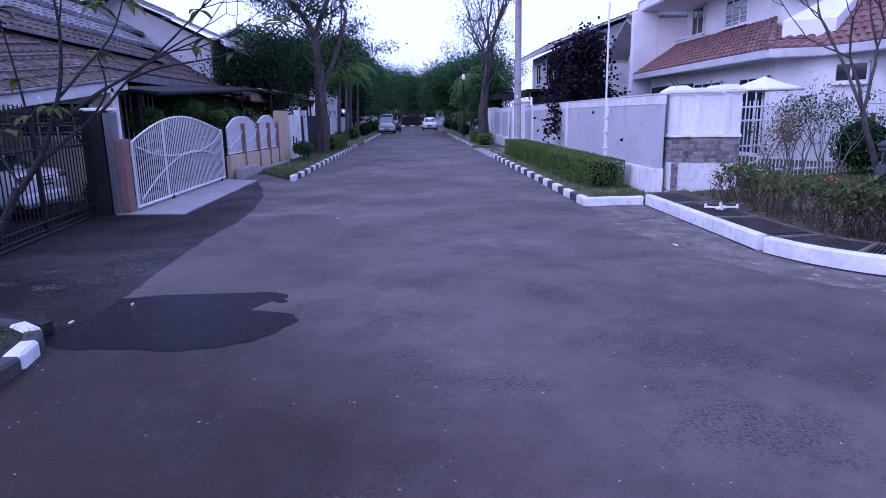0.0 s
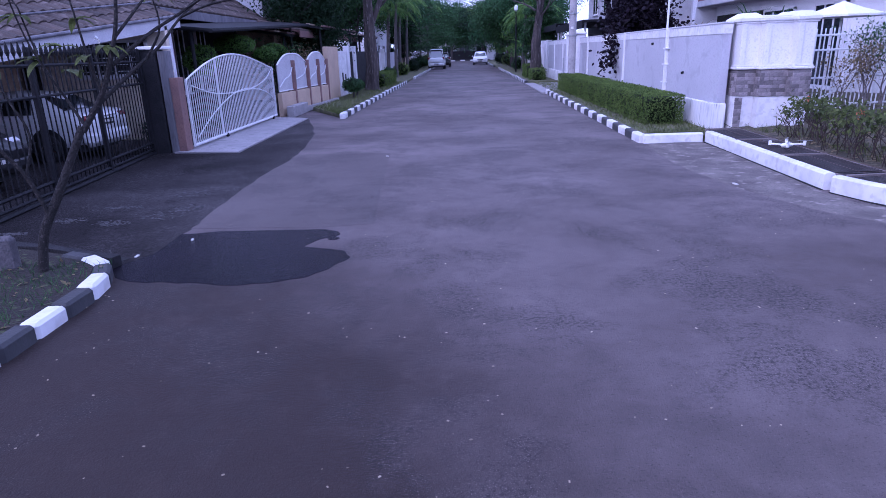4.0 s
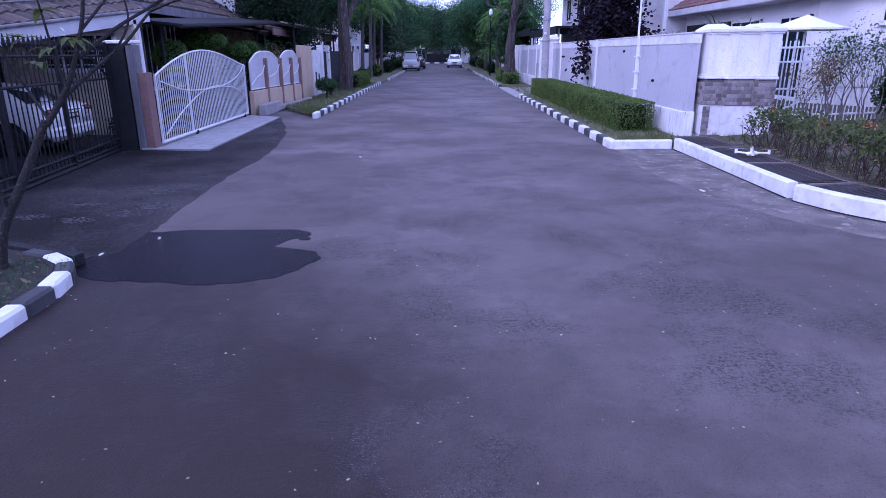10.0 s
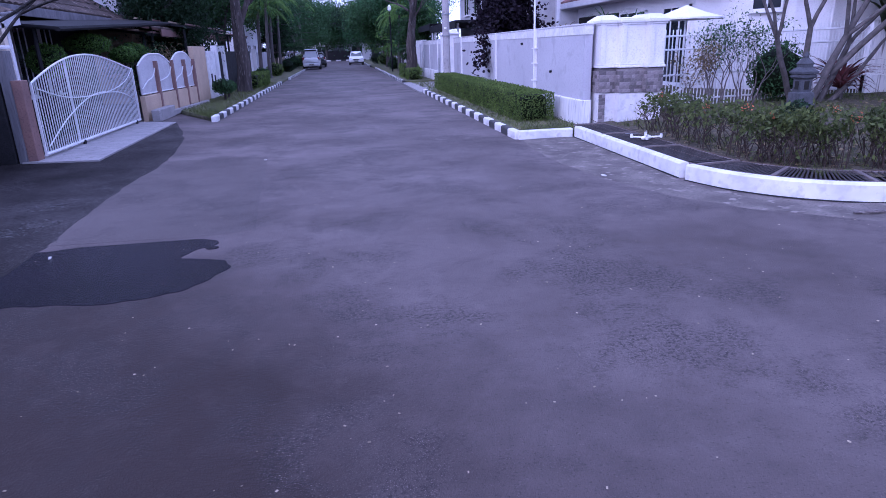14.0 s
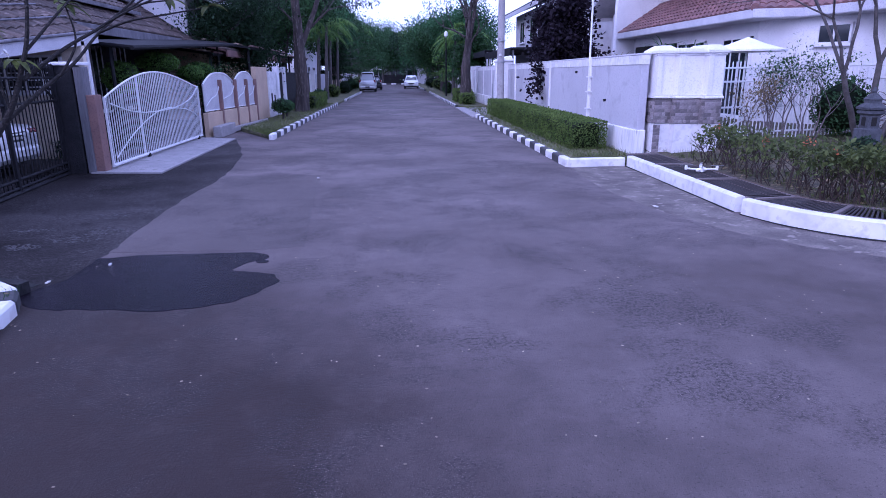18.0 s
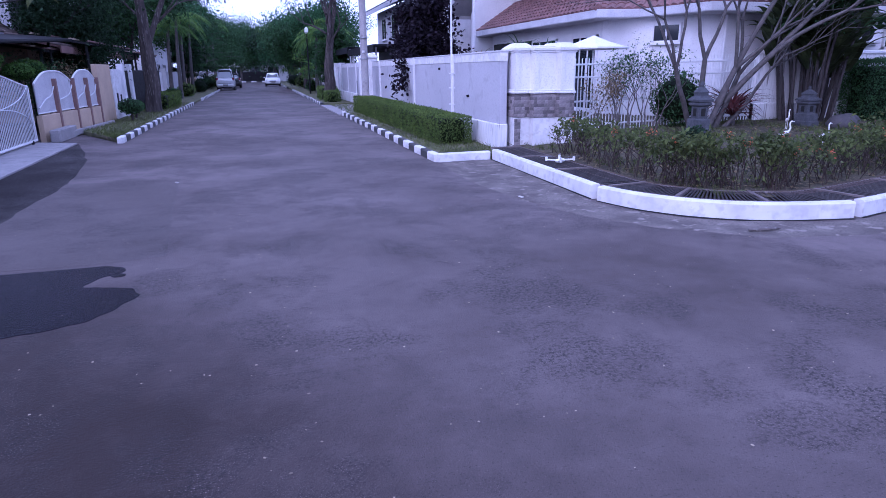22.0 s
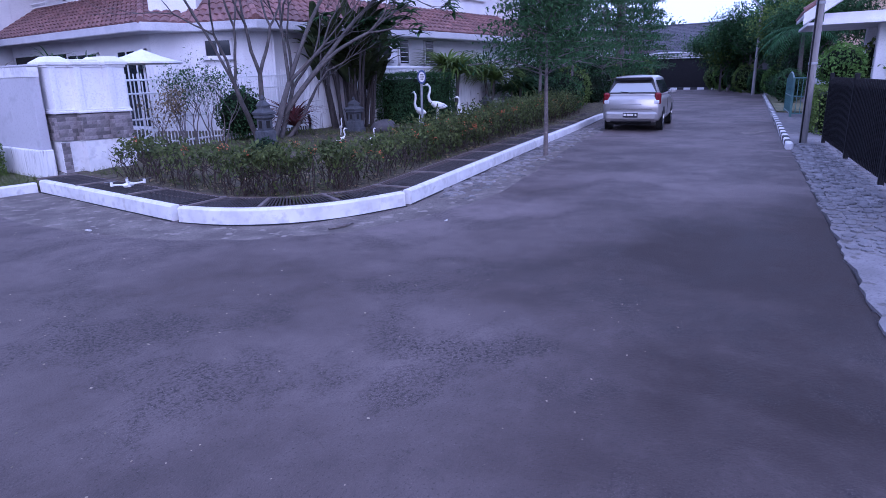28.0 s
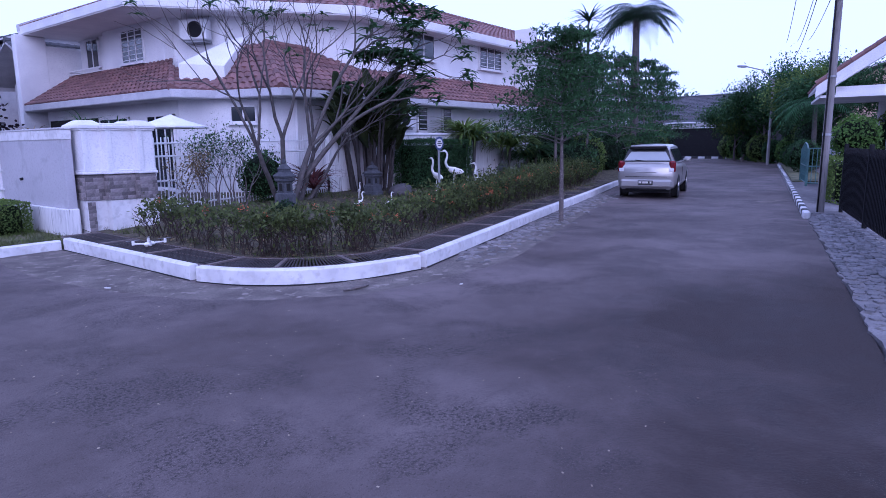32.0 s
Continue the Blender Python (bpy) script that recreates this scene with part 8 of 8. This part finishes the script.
for a, b, base_h, rise, solid in ((Vector((26.5, 3.42, 0)), Vector((29.6, 4.05, 0)), 1.36, 0.24, True), (Vector((26.5, 3.42, 0)), Vector((26.42, 2.25, 0)), 1.40, 0.0, False)):
    yw2 = math.degrees(math.atan2((b - a).y, (b - a).x))
    n = 16 if solid else 9
    lf_ = part("gate_leaf", B().tube([a.lerp(b, t) + Vector((0, 0, base_h + rise * math.sin(math.pi * t))) for t in [k / 10 for k in range(11)]], 0.028, 6), GREEN_METAL, gg)
    for i in range(n):
        p = a.lerp(b, i / (n - 1))
        piece("bar", green_bar, lf_, (p.x, p.y, 0.12), yw2, (1, 1, base_h - 0.12 + rise * math.sin(math.pi * i / (n - 1))))
    for z in (0.14, 0.75):
        part("rail", B().tube([a + Vector((0, 0, z)), b + Vector((0, 0, z))], 0.024, 6), GREEN_METAL, lf_)
    for p in (a, b):
        part("post", B().box((p.x, p.y, base_h / 2), (0.075, 0.075, base_h), yw2, 0.008), GREEN_METAL, lf_)
    if solid:
        m = (a + b) / 2
        part("sheet", B().box((m.x + 0.01, m.y - 0.03, 0.74), ((b - a).length * 0.96, 0.012, 1.2), yw2), GREEN_SHEET, lf_, "faded blue-green sheet")
c_ = thing("gate_pier", (28.2, 2.7, 0), "white gate pier with a wall lantern", "gate pier")
part("shaft", B().box((0, 0, 0.98), (0.55, 0.55, 2.0), ang, 0.02), WHITE, c_)
part("cap", B().box((0, 0, 2.02), (0.66, 0.66, 0.07), ang, 0.02), WHITE, c_)
ln_ = part("lantern", B().lathe([(0.04, 1.42), (0.10, 1.48), (0.12, 1.72), (0.04, 1.86), (0.02, 1.92)], c=(-0.36, 0.0, 0), n=6), BLACK_METAL, c_, "black wall lantern")
part("lantern_arm", B().tube([(-0.27, 0, 1.45), (-0.36, 0, 1.43)], 0.015, 5), BLACK_METAL, ln_)
ball_bush("round_shrub", (37.0, south(37) - 0.9, 0.05), 0.85, "rounded green shrub beside the green gate", LEAF, 470, 2200, 0.10)
for i, (x, y, r) in enumerate(((54.5, 10.4, 1.0), (57.5, 11.6, 1.1), (60.5, 13.2, 1.1), (63.0, 14.6, 1.0), (52.0, 9.0, 0.8), (48.5, 7.4, 0.9))):
    ball_bush("bend_shrub", (x, y, 0.0), r, "loose yellow-green shrub at the bend", (LEAF_HEDGE, LEAF, LEAF_LIGHT)[i % 3], 475 + i, 1500, 0.15, group="bend shrubs", squash=1.1)
# house on the south side with a red-edged porch roof
sh_ = thing("south_house", (0, 0, 0), "white house with a broad tiled porch roof behind the black gate", "house")
RX0, RX1 = 22.6, 26.5
ey0, ey1 = south(RX0) - 0.45, south(RX1) - 0.45
part("porch_soffit", slab((RX0, ey0, 3.05), (RX1, ey1, 3.05), (RX0, ey0 - 6, 3.05), (RX1, ey1 - 6, 3.05), 0.08), WHITE, sh_)
p0, p1, q0, q1 = (RX0 - 0.1, ey0 + 0.1, 3.32), (RX1, ey1 + 0.1, 3.32), (RX0 - 0.1, ey0 - 4, 6.2), (RX1, ey1 - 4, 6.2)
r = part("porch_roof", slab(p0, p1, q0, q1, 0.1), FASCIA, sh_)
part("roof_tiles", tiled(p0, p1, q0, q1, 0.3, 0.4), TILE_RED, r, kind="stuff")
p0, p1, q0, q1 = (RX1, ey1 - 8.2, 3.32), (RX0 - 0.1, ey0 - 8.2, 3.32), (RX1, ey1 - 4, 6.2), (RX0 - 0.1, ey0 - 4, 6.2)
part("porch_roof", slab(p0, p1, q0, q1, 0.1), FASCIA, sh_)
part("barge_board", B().add([(RX0 - 0.12, ey0 + 0.1, 3.32), (RX0 - 0.12, ey0 - 4, 6.22), (RX0 - 0.12, ey0 - 4, 5.75), (RX0 - 0.12, ey0 + 0.1, 2.98), (RX0 + 0.1, ey0 + 0.1, 3.32), (RX0 + 0.1, ey0 - 4, 6.22), (RX0 + 0.1, ey0 - 4, 5.75), (RX0 + 0.1, ey0 + 0.1, 2.98)], [(0, 1, 2, 3), (7, 6, 5, 4), (0, 4, 5, 1), (3, 2, 6, 7), (0, 3, 7, 4)]), WHITE, sh_)
part("gable", B().prism([(RX0 + 0.2, ey0 - 0.4), (RX0 + 0.2, ey0 - 7.8), (RX0 + 0.35, ey0 - 7.8), (RX0 + 0.35, ey0 - 0.4)][::-1], 3.05, 3.3), WHITE, sh_)
part("barge_tiles", ridge((RX0 - 0.02, ey0 + 0.1, 3.4), (RX0 - 0.02, ey0 - 4, 6.28), 0.09), TILE_RED, sh_)
for x in (23.7, 25.9):
    part("column", B().box((x, south(x) - 2.6, 1.52), (0.36, 0.36, 3.05), ang, 0.02), WHITE, sh_)
part("wall", B().box((24.6, south(24.6) - 7.5, 1.5), (3.6, 3, 3.0), ang), WHITE, sh_)
for i, (x, w_, r) in enumerate(((24.4, 2.9, 0.9), (27.0, 3.6, 1.1), (22.6, 4.2, 0.8), (29.5, 3.4, 1.0))):
    ball_bush("garden_shrub", (x, south(x) - w_, 0), r, "tall leafy shrub behind the gate", (LEAF_HEDGE, LEAF)[i % 2], 730 + i, int(1500 * r), 0.11, trunk_h=0.8, group="shrubs behind the gate", squash=1.1)
ball_bush("garden_shrub", (21.4, south(21.4) - 1.35, 0), 0.62, "leafy light green shrub behind the gate", LEAF_LIGHT, 410, 1600, 0.10, trunk_h=1.15)
for i, (x, w_, h) in enumerate(((43, -2.2, 11.0), (47, -2.0, 12.0), (51, -1.6, 12.5), (55, 0.6, 12.0), (59, 3.0, 9.0), (58, 1.8, 10.0), (53, -2.6, 14), (57, 2.4, 11.0))):
    tree("street_tree", (x, south(x) + w_ + 0.3, 0), "bushy roadside tree beyond the gates", 420 + i, h, 0.1, BARK, (LEAF, LEAF_HEDGE, LEAF_BLUE, LEAF)[i % 4], trunk=0.25, levels=3, kids=4, spread=0.56, per=95, cloud=0.5, size=0.2, lift=0.10, shrink=0.68, group="south roadside trees")
for i, (x, w_, r) in enumerate(((40.5, 1.0, 0.8), (42.6, 1.2, 1.0), (45.2, 1.3, 1.2), (47.8, 1.2, 1.3), (50.4, 0.9, 1.3))):
    ball_bush("verge_bush", (x, south(x) - w_ - 0.4, 0.05), r, "tall loose bush under the roadside trees", (LEAF_DARK, LEAF, LEAF_HEDGE)[i % 3], 720 + i, int(1500 * r), 0.13, trunk_h=0.5, group="verge bushes", squash=1.3)
ball_bush("round_shrub", (44, south(44) - 0.7, 0.05), 0.75, "rounded green shrub on the far verge", LEAF, 440, 1500, 0.09)
for i, (x, y, h) in enumerate(((43.5, 6.0, 4.6), (39.5, 5.4, 3.8))):
    palm("palm", (x, y - 0.5, 0), "feathery palm behind the roadside trees", 450 + i, h, 0.12, 18, 2.8, group="south palms", leaf=LEAF_BLUE)
palm("tall_palm", (33.9, 12.9, 0), "tall pale-stemmed palm above the street trees", 460, 8.3, 0.17, 30, 2.7, leaf=LEAF_DARK, curve=(0.1, 0.1))
palm("tall_palm", (37.2, 14.0, 0), "tall pale-stemmed palm above the street trees", 461, 9.3, 0.16, 26, 2.5, leaf=LEAF_DARK, curve=(0.1, 0.2))
rosette("tall_dracaena", (28.5, 13.3, 0), "tall tufted plant above the street trees", LEAF_DARK, 462, 70, 1.2, 0.07, 1.1, 0.9, stem=7.0, heads=3)
# next houses on the north side
nh = gable_house("row_house", "white two-storey row house with a tiled roof", 26.5, 37, 16.0, 27, 6.2, 2.4, WHITE, TILE_RED, 0.8, along="x")
for x in (28.5, 32, 35):
    window(nh, (x, 15.98, 4.8), 1.3, 1.4, 0, 2)
gable_house("row_house", "grey house beyond street trees", 44, 58, 22, 32, 5.4, 2.4, FASCIA, TILE_GREY, 0.8, along="x")
# the bend: house with a grey roof over a dark gate
bh = gable_house("bend_house", "low house with a long grey tiled roof at the bend", 68, 80, 12, 30, 3.4, 3.2, DARK_STONE, TILE_GREY, 1.2, along="y")
part("dark_gate", B().box((67.0, 20.0, 1.5), (0.15, 9, 3.0)), BLACK_METAL, bh)
part("gate_arch", B().tube([(66.8, 15.5 + 9 * t, 3.1 + 0.5 * math.sin(math.pi * t)) for t in [i / 12 for i in range(13)]], 0.08, 6), WHITE_METAL, bh)
part("gate_rail", B().tube([(66.8, 15.5, 3.05), (66.8, 24.5, 3.05)], 0.06, 6), WHITE_METAL, bh)
kerb_run("kerb_bend", [(60.5, 11.6), (64.5, 14.0), (65.5, 20.0), (64.8, 26)], "black and white striped kerb round the bend", seg=0.7, height=0.2)
gable_house("bend_house", "two-storey house with a dark roof behind the palms", 60, 72, -6, 6, 6.2, 2.4, BEIGE, TILE_GREY, 1.0, along="x")
sh3 = gable_house("south_house", "white modern two-storey house further on", 36, 47, -7, 0.5, 6.6, 1.6, WHITE, TILE_GREY, 0.6, along="x")
for x in (38, 41, 44):
    window(sh3, (x, 0.52, 5.0), 1.4, 1.4, 180, 2)
for i, (x, y) in enumerate(((70, 36), (78, 40), (86, 28), (90, 10), (84, -2), (62, 34), (52, 36))):
    tree("far_tree", (x, y, 0), "leafy tree beyond the bend", 480 + i, 9, 0.2, BARK_DARK, (LEAF, LEAF_DARK)[i % 2], trunk=0.34, levels=3, kids=4, spread=0.6, per=60, cloud=1.1, size=0.5, lift=0.14, shrink=0.66, group="trees beyond the bend")
# behind the eye: plain wall closing the place
solo("wall_behind", B().box((0, -15, 1.2), (60, 0.25, 2.4), bevel=0.01), GREY_WALL, "plain pale boundary wall across the street", "wall", kind="structure")
# grit and litter on the asphalt
rl = np.random.default_rng(500)
gl = B()
for k in range(460):
    x, y = rl.uniform(-3, 5), abs(rl.normal()) * 5 + 0.9
    s = rl.uniform(0.003, 0.009)
    a = rl.uniform(0, 3.1)
    gl.box((x, y, s * 0.2 + 0.002), (s * 1.6, s, s * 0.4), math.degrees(a))
solo("road_grit", gl, LEAF_BIT, "scattered pale grit and leaf bits on asphalt", "litter", kind="stuff")
for x, y, s in ((3.35, 7.75, 0.09), (-2.7, 5.75, 0.05), (-1.35, 10.6, 0.05), (6.0, 4.35, 0.05), (-3.0, 5.25, 0.06)):
    o = solo("paper_scrap", B().box((0, 0, 0.012), (1.0, 0.35, 0.02), bevel=0.008), LITTER, "crumpled pale paper scrap on asphalt", "litter", "paper scraps")
    o.matrix_world = pose(x, y, 0.004, 0, 0, 30 * x) @ Matrix.Diagonal((s, s, 0.6, 1))
solo("fallen_stick", B().tube([(4.9, 5.25, 0.02), (5.1, 5.2, 0.03), (5.28, 5.22, 0.02)], [0.012, 0.02, 0.008], 6), BARK, "short broken stick in the gutter", "stick")

# palms, small trees and walls that close the first street's sides
for i, (x, y, h, n) in enumerate(((-4.6, 43.5, 5.0, 17), (-4.7, 53, 5.6, 17), (4.9, 47.5, 4.4, 18), (5.0, 62, 6.5, 17), (-4.4, 78, 7.0, 16), (4.4, 80, 7.0, 16))):
    palm("palm", (x, y, 0), "feathery green palm along the street", 600 + i, h, 0.10, n, 2.3, group="street palms", leaf=(LEAF_LIGHT, LEAF)[i % 2])
for i, (x, y, h, r) in enumerate(((5.2, 44.5, 4.6, 1.5), (5.4, 52.5, 5.5, 2.0), (-5.4, 57, 6.0, 2.2), (-4.6, 68, 7.5, 2.6), (4.6, 70, 7.0, 2.5))):
    tiered("street_tree", (x, y, 0), "layered young tree far along the street", 620 + i, h, r, 0.2, (LEAF, LEAF_LIGHT, LEAF_DARK)[i % 3], "far layered trees", per=46, leaf_size=0.2, r0=0.08, tiers=11)
for i, (x, y, h) in enumerate(((-4.8, 92, 12), (5.0, 94, 12), (-2.2, 112.5, 13), (3.2, 113, 12.5))):
    tree("street_tree", (x, y, 0), "broad leafy tree closing the far street", 660 + i, h, 0.22, BARK_DARK, (LEAF, LEAF_DARK)[i % 2], trunk=0.3, levels=3, kids=4, spread=0.62, per=170, cloud=1.0, size=0.26, lift=0.12, shrink=0.66, group="far end trees")
for i, (x, y, h, m) in enumerate(((4.4, 60.5, 12.0, LEAF), (4.9, 67, 13.0, LEAF_BLUE), (-3.9, 84, 13.5, LEAF), (0.6, 119, 19.0, LEAF), (5.5, 104, 17.5, LEAF_HEDGE))):
    tree("street_tree", (x, y, 0), "broad tree arching over the far street", 680 + i, h, 0.2, BARK_DARK, m, trunk=0.25, levels=3, kids=4, spread=0.62, per=130, cloud=0.75, size=0.24, lift=0.12, shrink=0.70, group="arching far trees")
rosette("banana_plant", (4.7, 49.5, 0), "broad-leaved banana plant by the verge", LEAF_LIGHT, 640, 26, 1.8, 0.5, 1.6, 1.1, stem=1.6)
w4 = thing("far_wall", (0, 0, 0), "pale boundary wall with gates beyond the verge", "wall", kind="structure")
for y, ln, m in ((41.0, 6, WHITE_WORN), (50, 10, GREY_WALL), (62, 12, BEIGE), (76, 14, GREY_WALL), (92, 16, WHITE_WORN)):
    part("wall_face", B().box((-5.75, y, 0.85), (0.16, ln, 1.75), bevel=0.01), m, w4)
    part("pier", B().box((-5.7, y - ln / 2, 0.98), (0.3, 0.32, 2.0), bevel=0.01), WHITE, w4)
for i, (x, y, r) in enumerate(((-4.6, 39, 0.5), (-4.6, 47, 0.6), (-4.5, 56, 0.7), (-4.5, 65, 0.8), (-4.3, 74, 0.9), (4.4, 42, 0.5), (4.4, 53, 0.6), (4.4, 64, 0.8), (4.2, 75, 0.9))):
    ball_bush("verge_shrub", (x, y, 0.05), r, "loose green shrub on the verge", (LEAF, LEAF_HEDGE, LEAF_DARK)[i % 3], 650 + i, 900, 0.1, group="verge shrubs", squash=0.8)

lp = thing("street_lamp", (3.7, 47.0, 0), "thin dark street lamp post on the verge", "street lamp")
part("post", B().tube([(0, 0, -0.05), (0, 0, 4.2)], [0.06, 0.045], 8), BLACK_METAL, lp)
part("lamp_head", B().lathe([(0.03, 4.2), (0.14, 4.3), (0.12, 4.55), (0.02, 4.65)], n=10), WHITE_METAL, lp)
